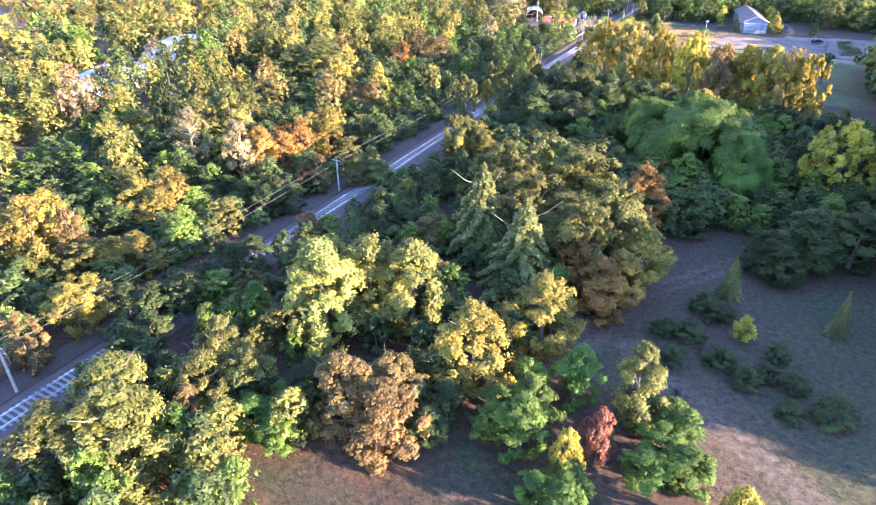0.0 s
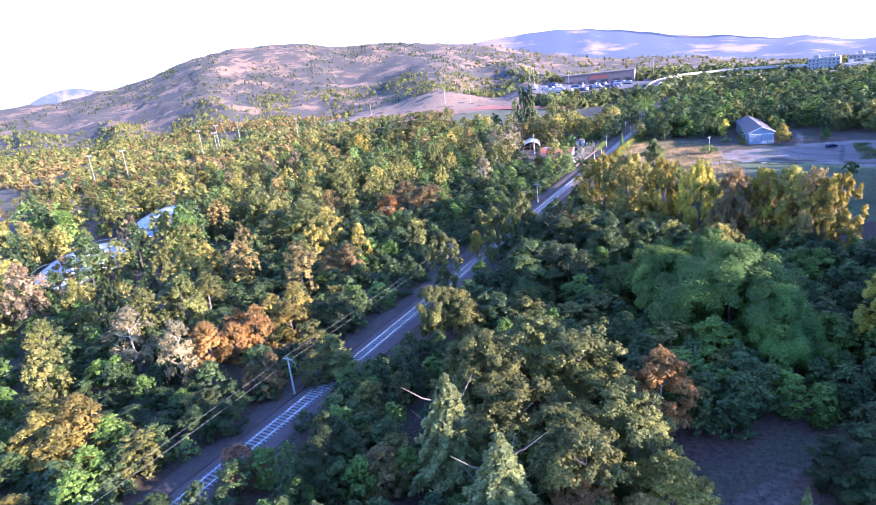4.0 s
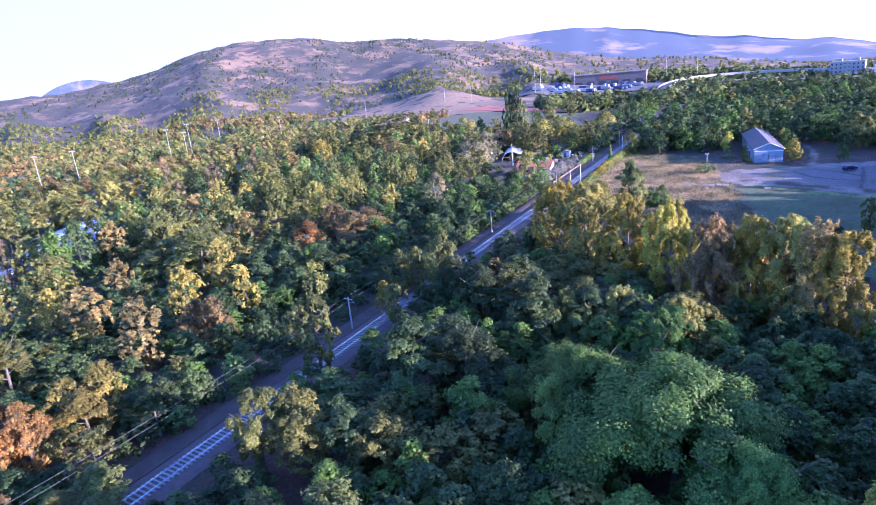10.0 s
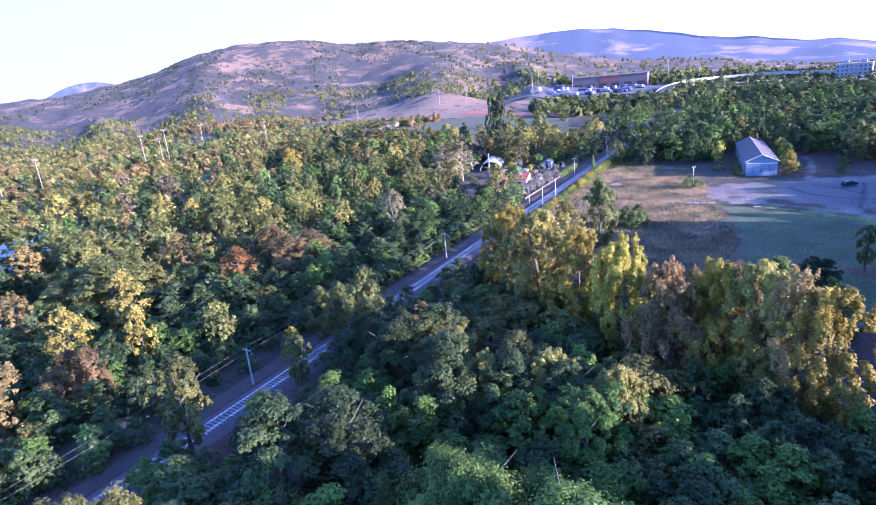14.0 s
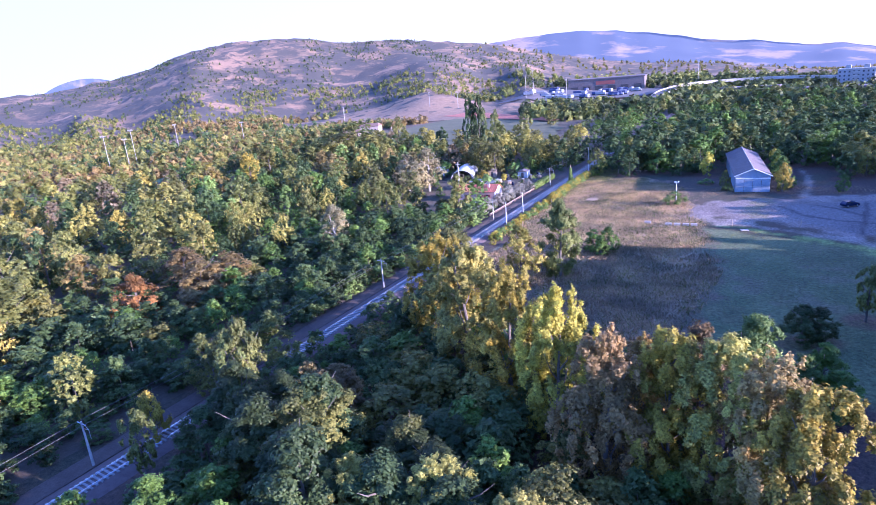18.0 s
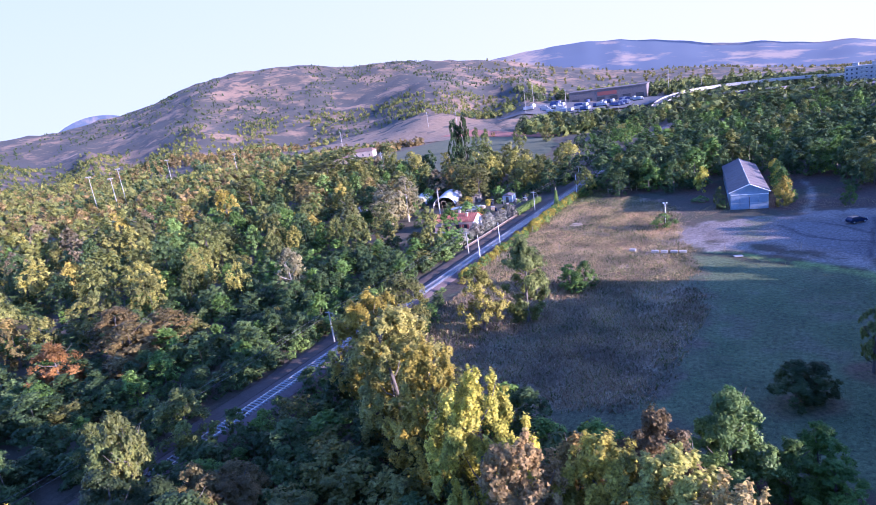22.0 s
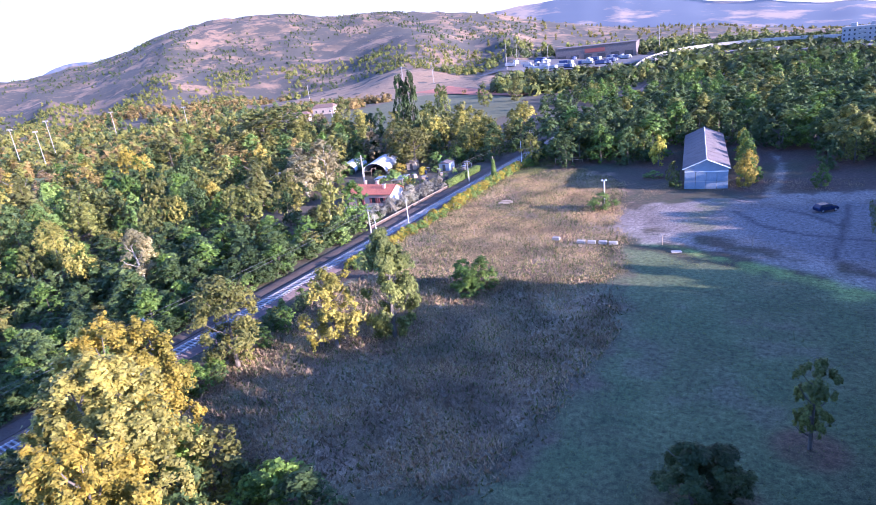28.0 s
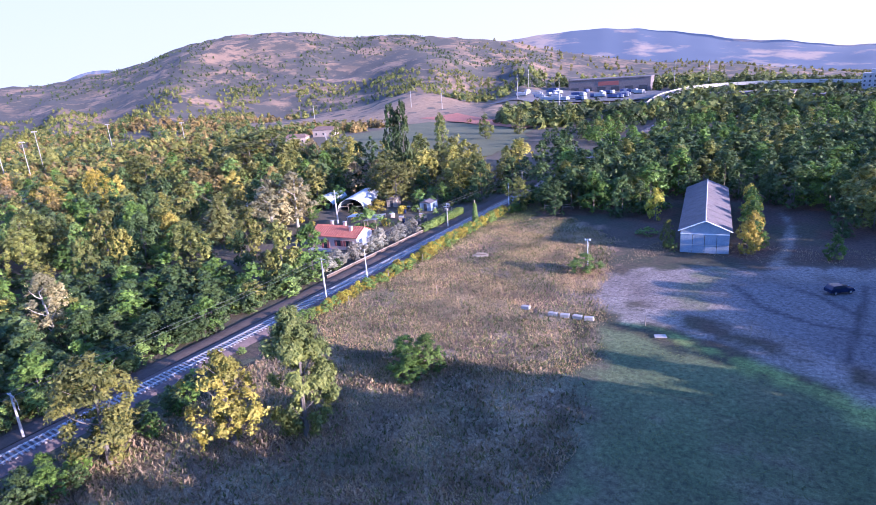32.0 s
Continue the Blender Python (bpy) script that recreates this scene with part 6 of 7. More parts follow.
def farmhouse(x, y, turn, w, l, e, ap):
    f = thing("farmhouse", x, y, float(land(x, y)) - 0.2, turn, "distant pale farm building with a tiled roof", "farmhouse", "farm buildings")
    part("wall", cubed(-l / 2, l / 2, -w / 2, w / 2, 0, e), FARM_WALL, f)
    part("roof", mesh_of("roof", [(sx * (l / 2 + 0.5), sy * (w / 2 + 0.5), e - 0.1) for sx in (-1, 1) for sy in (-1, 1)] + [(-l / 2 + 1.5, 0, ap), (l / 2 - 1.5, 0, ap)], [(0, 2, 5, 4), (1, 4, 5, 3), (0, 4, 1), (2, 3, 5), (0, 1, 3, 2)], FARM_ROOF), FARM_ROOF, f, "brown tiled roof")
    for k in range(3):
        part("window", cubed(-l / 3 + k * l / 3 - 0.5, -l / 3 + k * l / 3 + 0.5, -w / 2 - 0.08, -w / 2 + 0.02, 1.2, 2.6), DARK, f)


farmhouse(-268, 424, 30, 8, 13, 4.2, 6)
farmhouse(-283, 464, 20, 9, 15, 4.6, 6.6)


def wood_pole(x, y, h):
    p = thing("utility_pole", x, y, float(land(x, y)) - 0.1, 0, "tall pale utility pole in the far fields", "utility pole", "utility poles")
    part("shaft", rod(bmesh.new(), (0, 0, 0), (0, 0, h), 0.28, 0.18, 7), CONCRETE, p)
    part("crossarm", cubed(-1.0, 1.0, -0.08, 0.08, h - 1.0, h - 0.8), STEEL, p)


for x, y, h in ((-390, 560, 16), (-348, 649, 16), (-325, 668, 20), (-206, 386, 11), (-274, 729, 26), (-218, 702, 26), (-294, 796, 26), (-164, 898, 28), (-122, 865, 28), (-102, 282, 9)):
    wood_pole(x, y, h)

APT = plain("apartment_render", (0.28, 0.27, 0.27), (0.36, 0.345, 0.34), 0.2, 0.9, 0, 0.05)


def apartment(x, y, turn, l, w, floors):
    a = thing("apartment_building", x, y, float(land(x, y)) - 1, turn, "distant pale apartment block with rows of windows", "apartment block", "apartment blocks")
    h = floors * 3.1 + 1
    body = part("wall", cubed(-l / 2, l / 2, -w / 2, w / 2, 0, h), APT, a)
    part("roof", cubed(-l / 2 - 0.3, l / 2 + 0.3, -w / 2 - 0.3, w / 2 + 0.3, h, h + 0.6), CONCRETE, a)
    for k in range(2):
        part("stair_head", cubed(-l / 4 + k * l / 2 - 2, -l / 4 + k * l / 2 + 2, -2, 2, h + 0.6, h + 3.2), APT, a)
    n = int(l / 3.2)
    for f in range(floors):
        for k in range(n):
            xx = -l / 2 + (k + 0.5) * l / n
            part("window", cubed(xx - 0.6, xx + 0.6, -w / 2 - 0.1, -w / 2 + 0.05, 1.6 + f * 3.1, 3.0 + f * 3.1), DARK, a)
        part("balcony", cubed(-2.2, 2.2, -w / 2 - 1.2, -w / 2 - 0.12, 1.3 + f * 3.1, 2.3 + f * 3.1), CONCRETE, a)


apartment(24, 728, -8, 26, 12, 5)
apartment(62, 742, -20, 34, 12, 5)
apartment(48, 690, 10, 22, 12, 3)


def hall_far(x, y, turn, l, w, h, material, label):
    f = thing("warehouse", x, y, float(land(x, y)) - 1, turn, label, "warehouse", "warehouses")
    part("wall", cubed(-l / 2, l / 2, -w / 2, w / 2, 0, h), material, f)
    part("roof", cubed(-l / 2 - 0.8, l / 2 + 0.8, -w / 2 - 0.8, w / 2 + 0.8, h, h + 1.0), ROOF_GREY, f)
    part("sign_band", cubed(-l / 8, l / 8, -w / 2 - 0.3, -w / 2 - 0.02, h * 0.55, h * 0.85), SHUTTER, f, "dark red sign band")
    for k in range(6):
        xx = -l / 2 + (k + 0.5) * l / 6
        part("opening", cubed(xx - l / 20, xx + l / 20, -w / 2 - 0.15, -w / 2 + 0.05, 0.3, h * 0.45), DARK, f)


hall_far(-232, 885, 8, 92, 30, 15, ROOF_GREY, "long dark warehouse behind a lorry park")
hall_far(-60, 700, -4, 60, 14, 7, ROOF_GREY, "low dark warehouse beyond the wood")
hall_far(10, 640, -12, 50, 14, 6, ROOF_GREY, "low dark warehouse beyond the wood")
patch("lorry_park", [(-310, 720), (-150, 740), (-150, 850), (-300, 860)], ASPHALT, "grey lorry park", 1.4, cell=10, seed=31)

LORRY_WHITE = plain("lorry_paint", (0.24, 0.245, 0.26), (0.34, 0.345, 0.36), 0.5, 0.5, 0, 0)
LORRY_BLUE = plain("lorry_blue", (0.035, 0.05, 0.14), (0.06, 0.08, 0.19), 0.5, 0.5, 0, 0)
rl = random.Random(8)
for k in range(46):
    x, y = rl.uniform(-292, -165), rl.choice((748, 764, 780, 798, 820, 838)) + rl.uniform(-2, 2)
    v = thing("lorry", x, y, float(land(x, y)) + 1.4, rl.choice((4, 8, 94)), "distant parked lorry, white or blue", "lorry", "parked lorries")
    part("box", cubed(-5, 4, -1.25, 1.25, 0.9, 3.9, bevel=0.05), rl.choice((LORRY_WHITE, LORRY_WHITE, LORRY_BLUE)), v)
    part("cab", cubed(4.2, 6.2, -1.2, 1.2, 0.6, 3.0, bevel=0.15), LORRY_WHITE, v)
    part("chassis", cubed(-5, 6, -1.1, 1.1, 0.0, 0.88), RUBBER, v)

# flyover: a curving raised road with parapets
fly = thing("flyover", -110, 600, 0, 0, "raised curving road with pale parapets", "bridge")
spine = [Vector(p) for p in ((-110, 575, -5), (-120, 640, -2), (-127, 720, 1.5), (-114, 785, 3), (-80, 815, 3), (-20, 820, 2), (60, 806, -2))]
fine = []
for i in range(len(spine) - 1):
    p0, p1, p2, p3 = spine[max(0, i - 1)], spine[i], spine[i + 1], spine[min(len(spine) - 1, i + 2)]
    for k in range(10):
        t = k / 10
        fine.append(0.5 * (2 * p1 + (p2 - p0) * t + (2 * p0 - 5 * p1 + 4 * p2 - p3) * t * t + (3 * p1 - p0 - 3 * p2 + p3) * t ** 3))
for name, offs, z0, z1, m, lab in (("deck", (-5, 5), -1.0, 0, ASPHALT, ""), ("parapet", (-5.4, -5.0), -1.2, 1.1, CONCRETE, "pale concrete parapet"), ("parapet", (5.0, 5.4), -1.2, 1.1, CONCRETE, "pale concrete parapet")):
    verts, faces = [], []
    for i, p in enumerate(fine):
        d = (fine[min(i + 1, len(fine) - 1)] - fine[max(i - 1, 0)]).normalized()
        side = Vector((-d.y, d.x, 0)).normalized()
        for o, z in ((offs[0], z0), (offs[0], z1), (offs[1], z1), (offs[1], z0)):
            q = p + side * o
            verts.append((q.x + 110, q.y - 600, q.z + z))
        if i:
            a, b = (i - 1) * 4, i * 4
            faces += [(a + j, a + (j + 1) % 4, b + (j + 1) % 4, b + j) for j in range(4)]
    part(name, mesh_of(name, verts, faces, m), m, fly, lab)
for i in range(4, len(fine), 8):
    p = fine[i]
    part("pier", rod(bmesh.new(), (p.x + 110, p.y - 600, float(land(p.x, p.y)) - 1), (p.x + 110, p.y - 600, p.z - 1), 1.2, 1.2, 8), CONCRETE, fly)


# a low wall along the service path
low = thing("garden_wall", -73.2, 266, 0, 2.7, "low pale rendered garden wall beside the line", "wall")
part("body", cubed(-0.12, 0.12, -19, 19, -0.1, 0.5, bevel=0.03), DIRT, low)
part("coping", cubed(-0.18, 0.18, -19, 19, 0.5, 0.57), TIMBER, low)

for y in (236.5, 248, 311):
    sp = thing("signal_pole", float(line_x(y)) + 3.3, y, 0, 0, "slim pale pole beside the track", "pole", "poles by the line")
    part("shaft", rod(bmesh.new(), (0, 0, -0.1), (0, 0, 6.6), 0.1, 0.08, 8), TRIM_WHITE, sp)
    part("cap", rod(bmesh.new(), (0, 0, 6.55), (0, 0, 6.75), 0.13, 0.13, 8), STEEL, sp)


# ---- grass and weeds ----
def tufts(name, seed, count, outline, size, height, material, label):
    """Standing blades and weeds over an area."""
    rg = np.random.default_rng(seed)
    poly = np.array(outline, float)
    lo, hi = poly.min(0), poly.max(0)
    p = rg.uniform(lo, hi, (count * 2, 2))
    q = p + rg.normal(0, 0.9, p.shape) + np.stack([fbm(p[:, 0], p[:, 1], 6, 2, 5), fbm(p[:, 0], p[:, 1], 6, 2, 6)], 1) * 1.2
    inside = np.zeros(len(p), bool)
    for a, b in zip(poly, np.roll(poly, -1, 0)):
        cross = (a[1] > q[:, 1]) != (b[1] > q[:, 1])
        inside ^= cross & (q[:, 0] < (b[0] - a[0]) * (q[:, 1] - a[1]) / (b[1] - a[1] + 1e-9) + a[0])
    p = p[inside & (fbm(p[:, 0], p[:, 1], 9, 3, seed) + rg.normal(0, 1.0, len(p)) > -0.2)][:count]
    n = len(p)
    z = land(p[:, 0], p[:, 1])
    th = rg.uniform(0, 6.283, n)
    side = np.stack([np.cos(th), np.sin(th), np.zeros(n)], 1) * (size * rg.uniform(0.35, 0.7, n))[:, None]
    foot = np.column_stack([p, z])
    tip = foot + np.column_stack([rg.normal(0, 0.5, (n, 2)) * height, height * rg.uniform(0.5, 1.3, n)])
    v = np.stack([foot - side, foot + side, tip], 1).reshape(-1, 3)
    me = bpy.data.meshes.new(name)
    me.vertices.add(n * 3)
    me.vertices.foreach_set("co", v.ravel())
    me.loops.add(n * 3)
    me.loops.foreach_set("vertex_index", np.arange(n * 3))
    me.polygons.add(n)
    me.polygons.foreach_set("loop_start", np.arange(n) * 3)
    me.update(calc_edges=True)
    me.materials.append(material)
    return tagged(new(name, me), label, "grass", kind="stuff")


DRY_LEAF = leaf("dry_blade", (0.36, 0.25, 0.125), (0.46, 0.335, 0.165), (0.56, 0.43, 0.225), 0.25, 0)
BROWN_LEAF = leaf("brown_blade", (0.24, 0.165, 0.105), (0.31, 0.235, 0.14), (0.40, 0.31, 0.185), 0.25, 0)
THIN_LEAF = leaf("thin_blade", (0.085, 0.08, 0.048), (0.11, 0.098, 0.058), (0.14, 0.12, 0.074), 0.25, 0)
GREEN_LEAF = leaf("green_blade", (0.045, 0.075, 0.022), (0.06, 0.092, 0.03), (0.075, 0.11, 0.036), 0.25, 0)
WEED_LEAF = leaf("weed_blade", (0.08, 0.10, 0.03), (0.12, 0.135, 0.045), (0.18, 0.185, 0.06), 0.25, 0)
DRY_AREA = [(-64, 232), (-66, 268), (-62, 296), (-46, 306), (-30, 290), (-24, 264), (-18, 247), (-13, 237), (-20, 228), (-30, 224), (-46, 222)]
ROUGH_AREA = [(-54, 190), (-56, 224), (-40, 226), (-17, 233), (-11, 225), (-9, 212), (-10, 200), (-12, 186), (-30, 176), (-44, 182)]
tufts("dry_grass", 1, 110000, DRY_AREA, 0.09, 0.30, DRY_LEAF, "tall dry straw-coloured grass and weeds")
tufts("withered_grass", 2, 90000, ROUGH_AREA, 0.08, 0.25, BROWN_LEAF, "rough brown withered grass")
tufts("tall_weeds", 12, 16000, ROUGH_AREA, 0.26, 0.55, BROWN_LEAF, "clumps of tall withered weeds in the rough grass")
tufts("green_weeds", 13, 9000, ROUGH_AREA, 0.24, 0.45, WEED_LEAF, "patches of green weeds in the rough grass")
tufts("straw_weeds", 15, 16000, DRY_AREA, 0.2, 0.42, WEED_LEAF, "olive-green weeds scattered through dry straw")
tufts("meadow_weeds", 14, 16000, [(-11, 186), (-9, 212), (-11, 226), (-14, 238), (-18, 248), (-4, 246), (20, 238), (38, 226), (38, 180)], 0.1, 0.12, WEED_LEAF, "thin dry stalks in the mown meadow")
tufts("clearing_grass", 4, 24000, [(-34, 14), (-34, 32), (-8, 36), (-2, 30), (-2, 12)], 0.07, 0.14, GREEN_LEAF, "short grass in the clearing")
tufts("clearing_weeds", 5, 30000, [(-11, 50), (-9, 74), (3, 88), (22, 84), (30, 60), (16, 34), (0, 40)], 0.07, 0.12, THIN_LEAF, "thin brownish grass in the clearing")
tufts("yard_weeds", 7, 5000, [(19, 250), (25, 254), (22, 284), (18, 282)], 0.12, 0.45, WEED_LEAF, "rough green verge along the pad")
tufts("shed_weeds", 8, 8000, [(-26, 276), (-15, 286), (2, 287), (18, 293), (16, 300), (-4, 296), (-20, 292)], 0.10, 0.25, BROWN_LEAF, "rough grass in front of the shed")
tufts("verge_grass", 9, 26000, [(-62, 226), (-71, 330), (-58, 332), (-54, 306), (-60, 290), (-61, 270), (-60, 240)], 0.10, 0.35, WEED_LEAF, "green verge between field and line")
tufts("leaf_litter", 10, 16000, [(-40, 8), (-38, 34), (-26, 40), (-6, 42), (0, 30), (0, 8)], 0.10, 0.04, LEAF["red"], "fallen russet leaves under the trees")


# ---- near ground cover: grass, gravel and tracks blend into one another ----
def inside_by(x, y, outline):
    """Distance inside an outline, negative outside."""
    poly = np.array(outline, float)
    best, inside = np.full(x.shape, 1e9), np.zeros(x.shape, bool)
    for (ax, ay), (bx, by) in zip(poly, np.roll(poly, -1, 0)):
        t = np.clip(((x - ax) * (bx - ax) + (y - ay) * (by - ay)) / ((bx - ax) ** 2 + (by - ay) ** 2 + 1e-9), 0, 1)
        best = np.minimum(best, np.hypot(x - ax - t * (bx - ax), y - ay - t * (by - ay)))
        cross = (ay > y) != (by > y)
        inside ^= cross & (x < (bx - ax) * (y - ay) / (by - ay + 1e-9) + ax)
    return np.where(inside, best, -best)


def along(x, y, pts):
    """Distance from a line of points."""
    best = np.full(x.shape, 1e9)
    for (ax, ay), (bx, by) in zip(pts, pts[1:]):
        t = np.clip(((x - ax) * (bx - ax) + (y - ay) * (by - ay)) / ((bx - ax) ** 2 + (by - ay) ** 2), 0, 1)
        best = np.minimum(best, np.hypot(x - ax - t * (bx - ax), y - ay - t * (by - ay)))
    return best


def cover():
    cell = 0.75
    xs, ycs = np.arange(-70, 46, cell), np.arange(-6, 346, cell)
    x, y = np.meshgrid(xs, ycs)
    n1, n2, n3 = fbm(x, y, 14, 5, 11), fbm(x, y, 5, 4, 12), fbm(x, y, 1.8, 3, 13)
    col = np.zeros(x.shape + (3,))

    def lay(weight, a, b, grain=n2):
        nonlocal col
        mix = np.clip(0.5 + 0.6 * grain + 0.25 * n3, 0, 1)[..., None]
        tone = np.array(a) * (1 - mix) + np.array(b) * mix
        w = np.clip(weight, 0, 1)[..., None]
        col = col * (1 - w) + tone * w

    edge = 1.6 * n2 + 0.9 * n3
    lay(np.ones(x.shape), (0.088, 0.055, 0.04), (0.055, 0.056, 0.029), n1)
    lay(smooth01((inside_by(x, y, [(-40, -6), (-36, 32), (-24, 38), (-8, 36), (-1, 28), (-1, -6)]) + 2 * edge) / 4) * smooth01(0.5 + n1), (0.038, 0.064, 0.02), (0.052, 0.08, 0.028))
    lay(smooth01((inside_by(x, y, [(-13, 50), (-10, 76), (2, 92), (24, 88), (44, 70), (44, 22), (6, 26), (-2, 42)]) + edge) / 3), (0.098, 0.072, 0.045), (0.066, 0.076, 0.034), n1)
    for pts in ([(-12, 54), (-9, 66), (-2, 76), (5, 86)], [(-7, 56), (-2, 51), (4, 47), (11, 42), (24, 31)]):
        d = along(x, y, pts)
        lay(smooth01((2.0 - d + 0.4 * edge) / 1.2) * 0.6, (0.10, 0.075, 0.056), (0.125, 0.095, 0.072))
        lay(smooth01(1 - np.abs(d - 0.85) / 0.5) * 0.7, (0.15, 0.118, 0.09), (0.185, 0.15, 0.115))
    lay(smooth01((inside_by(x, y, DRY_AREA) + 1.5 * edge) / 4), (0.25, 0.165, 0.10), (0.41, 0.285, 0.165))
    lay(smooth01((inside_by(x, y, [(-60, 262), (-58, 296), (-40, 304), (-28, 288), (-24, 268), (-44, 258)]) + 3 * edge) / 5) * 0.7, (0.18, 0.10, 0.07), (0.26, 0.155, 0.105))
    lay(smooth01((inside_by(x, y, [(-54, 176), (-58, 232), (-36, 228), (-12, 244), (6, 240), (6, 174)]) + 1.5 * edge) / 4), (0.125, 0.098, 0.062), (0.085, 0.105, 0.05))
    lay(smooth01((inside_by(x, y, ROUGH_AREA) + 1.5 * edge) / 4), (0.34, 0.22, 0.155), (0.25, 0.22, 0.135))
    lay(smooth01((inside_by(x, y, ROUGH_AREA) + 1.5 * edge) / 4) * smooth01(0.25 + n1 * 1.3) * 0.65, (0.12, 0.14, 0.075), (0.155, 0.17, 0.09))
    lay(smooth01((inside_by(x, y, ROUGH_AREA) + 1.5 * edge) / 4) * smooth01(-0.2 - n2 * 1.2) * 0.5, (0.23, 0.17, 0.11), (0.27, 0.20, 0.13))
    lay(smooth01((inside_by(x, y, DRY_AREA) + 1.5 * edge) / 4) * smooth01(-0.1 - n1 * 1.5) * 0.6, (0.17, 0.095, 0.066), (0.22, 0.13, 0.088))
    lay(smooth01((inside_by(x, y, DRY_AREA) + 1.5 * edge) / 4) * smooth01(-0.3 + n2 * 1.4) * 0.5, (0.15, 0.14, 0.08), (0.19, 0.17, 0.10))
    lay(smooth01((inside_by(x, y, [(-11, 186), (-9, 212), (-11, 226), (-14, 238), (-18, 248), (-4, 246), (20, 238), (40, 226), (40, 176), (6, 176)]) + 0.8 * edge) / 2.4), (0.075, 0.11, 0.046), (0.115, 0.145, 0.064), n2)
    lay(smooth01((inside_by(x, y, [(-9, 222), (4, 226), (12, 219), (6, 206), (-4, 210)]) + 4 * edge) / 4) * smooth01(n2 * 1.6) * 0.4, (0.09, 0.078, 0.06), (0.13, 0.10, 0.08))
    lay(smooth01((inside_by(x, y, [(-30, 214), (-12, 226), (-10, 212), (-14, 205), (-26, 206)]) + 0.6 * edge) / 1.5) * 0.3, (0.115, 0.10, 0.058), (0.15, 0.12, 0.07))
    lay(smooth01((inside_by(x, y, [(-6, 245), (-14, 250), (-9, 253), (14, 243), (24, 236), (13, 236), (2, 241)]) + edge) / 2.5), (0.15, 0.22, 0.055), (0.20, 0.27, 0.08))
    lay(smooth01((inside_by(x, y, [(-28, 262), (-22, 274), (-8, 281), (16, 290), (46, 298), (46, 232), (20, 241), (8, 247), (-4, 253), (-14, 256)]) + 1.6 * edge) / 3.5), (0.15, 0.12, 0.105), (0.235, 0.195, 0.17), n2)
    lay(smooth01((3.2 - along(x, y, [(-46, 262), (-30, 259), (-18, 256), (-8, 252), (6, 247), (22, 240)]) + edge) / 2.5) * 0.8, (0.22, 0.185, 0.165), (0.28, 0.24, 0.21))
    lay(smooth01((1.6 - along(x, y, [(1, 284), (3, 296), (1.5, 312), (-2, 330)]) + 0.5 * edge) / 1.4) * 0.8, (0.20, 0.17, 0.15), (0.27, 0.235, 0.20))
    lay(smooth01((inside_by(x, y, [(-3, 276), (20, 283), (24, 252), (15, 248), (2, 256), (-4, 266)]) + 0.7 * edge) / 2.0), (0.12, 0.105, 0.105), (0.165, 0.148, 0.145), n1)
    for pts in ([(-3, 272), (2, 264), (9, 260.5), (21, 259)], [(13, 250), (14, 262), (14.6, 272), (14.8, 279)], [(4, 275), (9, 272), (14, 266)]):
        lay(smooth01((0.75 - along(x, y, pts) + 0.25 * n3) / 0.5) * 0.9, (0.045, 0.04, 0.042), (0.065, 0.058, 0.06))
    lay(smooth01((inside_by(x, y, [(-9, 258), (-5, 262), (-4, 278), (-6, 283), (-11, 270)]) + 2 * edge) / 4) * 0.7, (0.09, 0.10, 0.045), (0.13, 0.135, 0.06))
    rough = smooth01((inside_by(x, y, ROUGH_AREA) + 1.5 * edge) / 4) + smooth01((inside_by(x, y, DRY_AREA) + 1.5 * edge) / 4)
    n4, n5 = fbm(x, y, 3.2, 4, 17), fbm(x, y, 8, 4, 18)
    lay(rough * smooth01(-0.2 + n4 * 2.4) * 0.5, (0.115, 0.09, 0.052), (0.145, 0.125, 0.066), n3)
    lay(rough * smooth01(-0.35 - n5 * 2.4) * 0.45, (0.15, 0.082, 0.06), (0.20, 0.11, 0.08), n3)
    lay(rough * smooth01(-0.3 - n4 * 2.2) * 0.5, (0.30, 0.225, 0.14), (0.40, 0.31, 0.20), n3)
    lay(smooth01(0.8 - rough) * (x > -20) * (y > 180) * (y < 246) * smooth01(-0.3 + n5 * 2.0) * 0.35, (0.05, 0.062, 0.03), (0.10, 0.085, 0.05), n3)
    litter = np.zeros(x.shape)
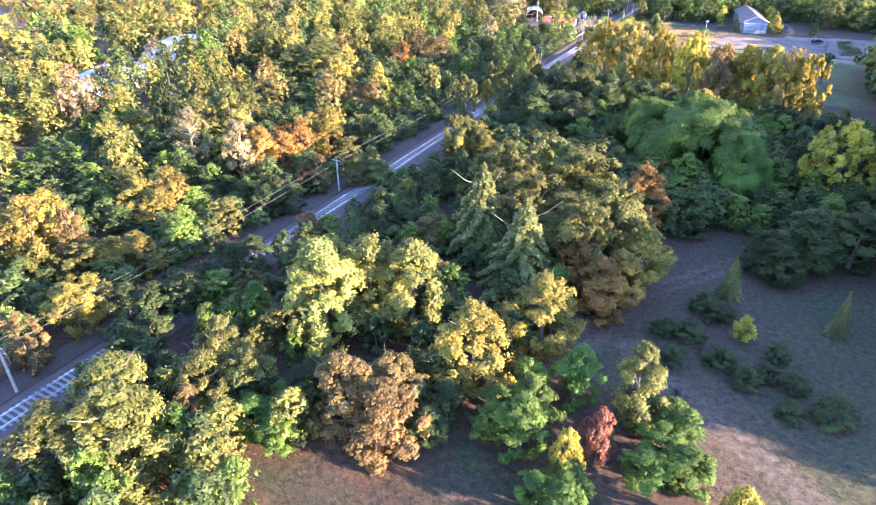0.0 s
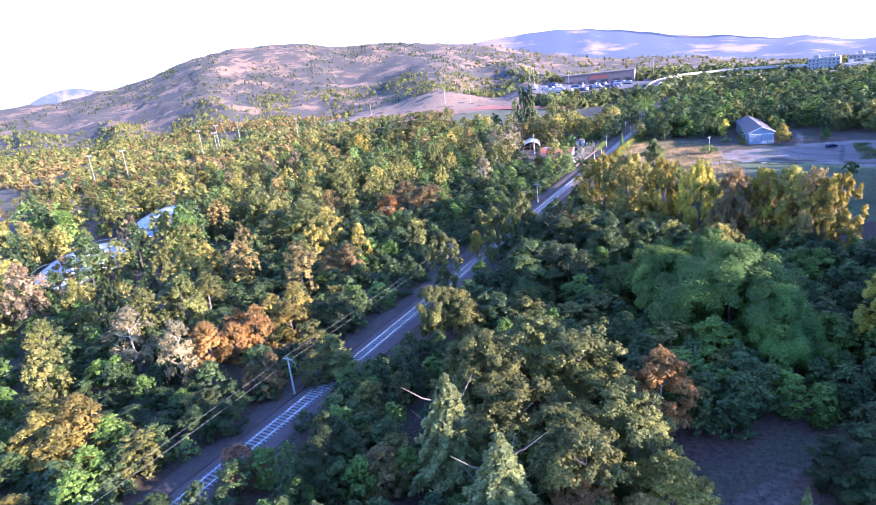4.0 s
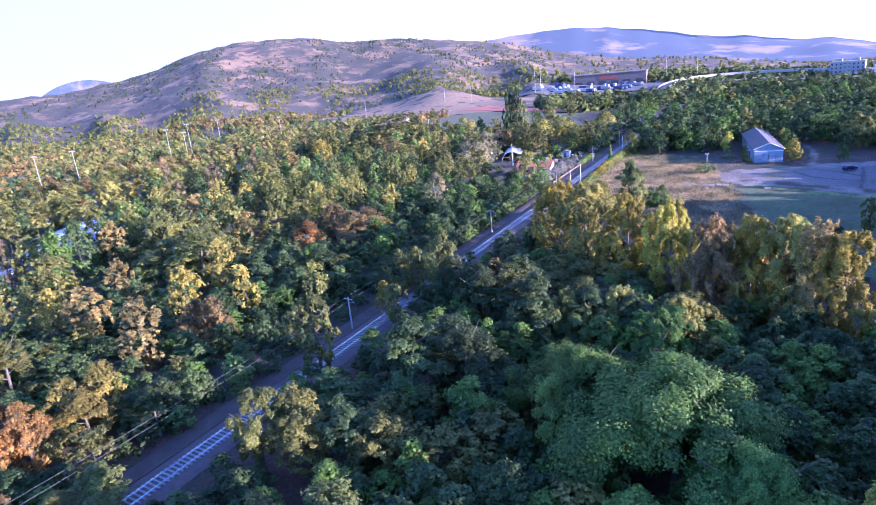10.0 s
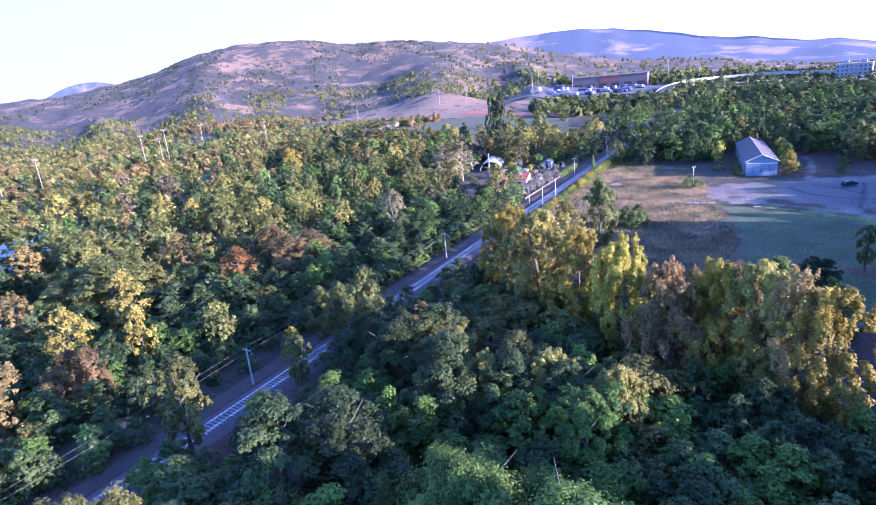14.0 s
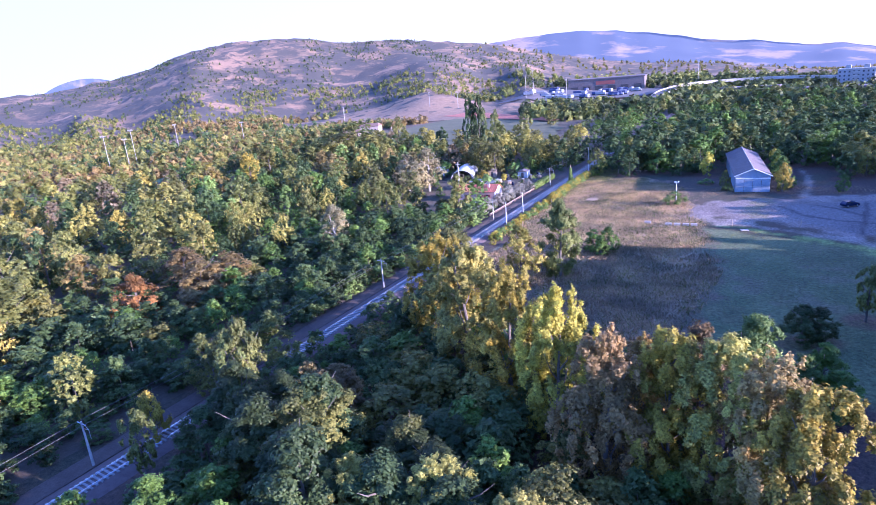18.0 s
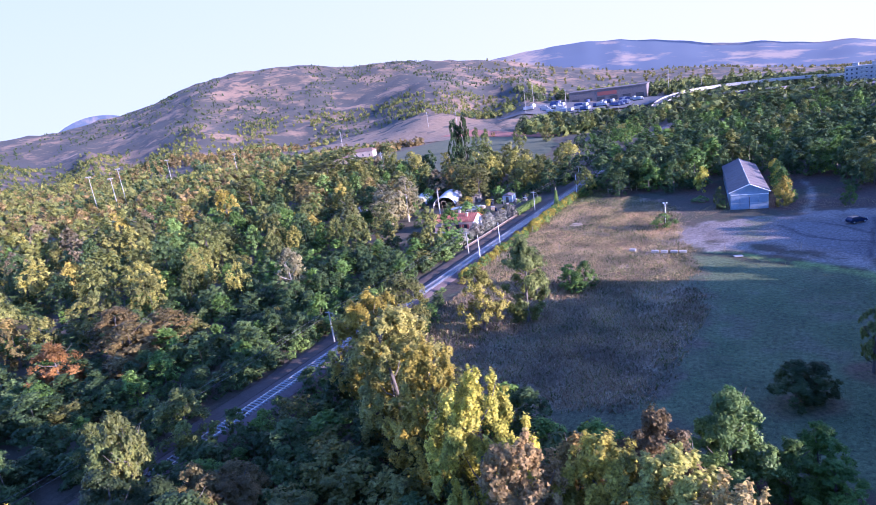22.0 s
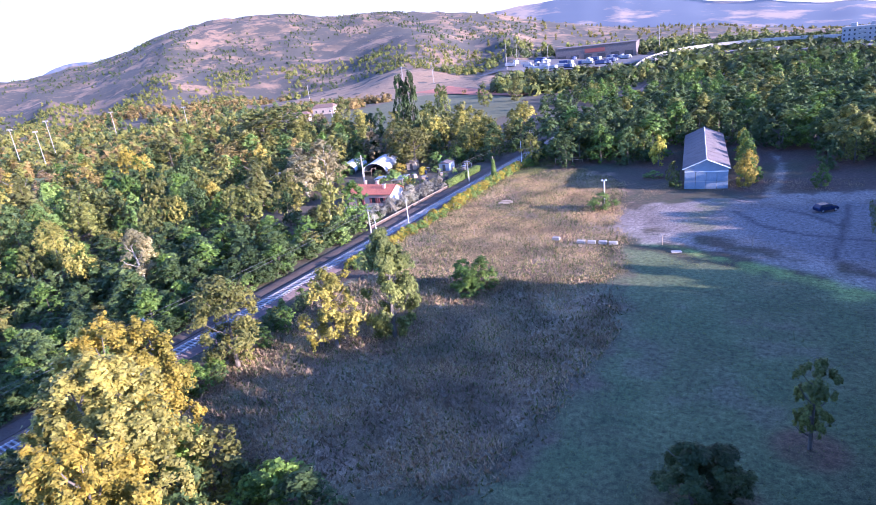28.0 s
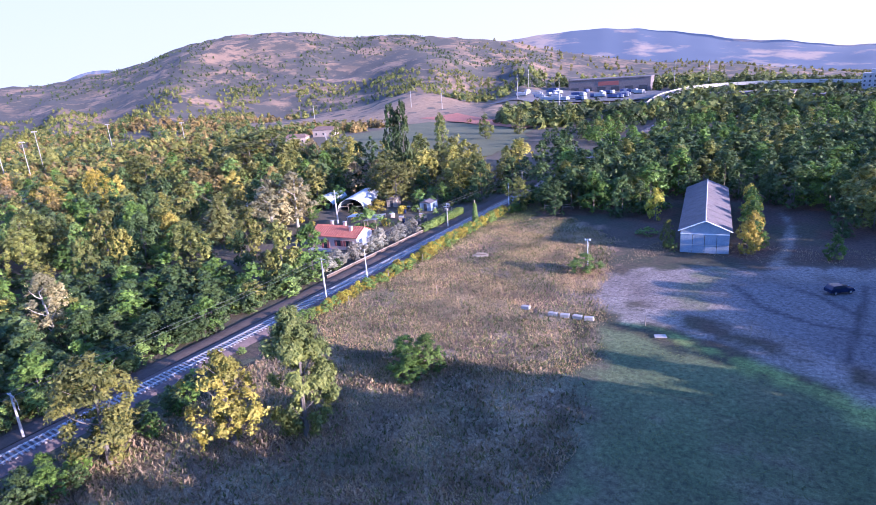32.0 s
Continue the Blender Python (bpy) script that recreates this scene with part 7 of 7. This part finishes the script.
    for tx, ty, tr in PLANTED:
        if -75 < tx < 50 and ty < 350 and tr > 2:
            i0, i1 = np.searchsorted(ycs, (ty - tr * 2, ty + tr * 2))
            j0, j1 = np.searchsorted(xs, (tx - tr * 2, tx + tr * 2))
            d = np.hypot(x[i0:i1, j0:j1] - tx, y[i0:i1, j0:j1] - ty) / tr
            litter[i0:i1, j0:j1] = np.maximum(litter[i0:i1, j0:j1], smooth01((1.5 - d) / 0.7))
    lay(litter * np.clip(0.5 + 0.5 * n2, 0, 0.75), (0.12, 0.052, 0.036), (0.14, 0.072, 0.048))
    z = land(x, y) + 0.025 * n3 + 0.02 * n2
    border = np.minimum.reduce([x + 70, 46 - x, y + 6, 346 - y])
    z = np.where(border < 1.5, z - 0.25, z)
    h, w = x.shape
    idx = np.arange(h * w).reshape(h, w)
    faces = np.stack([idx[:-1, :-1], idx[:-1, 1:], idx[1:, 1:], idx[1:, :-1]], -1).reshape(-1, 4)
    me = bpy.data.meshes.new("ground_cover")
    me.vertices.add(h * w)
    me.vertices.foreach_set("co", np.stack([x, y, z], -1).ravel())
    me.loops.add(faces.size)
    me.loops.foreach_set("vertex_index", faces.ravel())
    me.polygons.add(len(faces))
    me.polygons.foreach_set("loop_start", np.arange(len(faces)) * 4)
    me.update(calc_edges=True)
    me.shade_smooth()
    att = me.color_attributes.new("cover", "FLOAT_COLOR", "POINT")
    att.data.foreach_set("color", np.concatenate([col.reshape(-1, 3), np.ones((h * w, 1))], 1).ravel())

    def build(nt, bsdf):
        a = nt.nodes.new("ShaderNodeAttribute")
        a.attribute_name = "cover"
        fine, grain = noise_of(nt, 1.6, 8, 0.78), noise_of(nt, 9.0, 4)
        c = mixed(nt, 1.0, a.outputs["Color"], ramp_of(nt, fine, ((0.34, (0.32, 0.32, 0.32)), (0.66, (1.65, 1.62, 1.55)))), "MULTIPLY")
        c = mixed(nt, 1.0, c, ramp_of(nt, grain, ((0.32, (0.6, 0.6, 0.6)), (0.68, (1.38, 1.38, 1.38)))), "MULTIPLY")
        nt.links.new(c, bsdf.inputs["Base Color"])
        bsdf.inputs["Roughness"].default_value = 0.95
        bumped(nt, bsdf, fine, 0.7, 0.12)
    me.materials.append(mat("ground_cover", build))
    tagged(new("ground_cover", me), "field of dry grass, mown meadow, gravel yard and tracks", "ground", kind="structure")


cover()
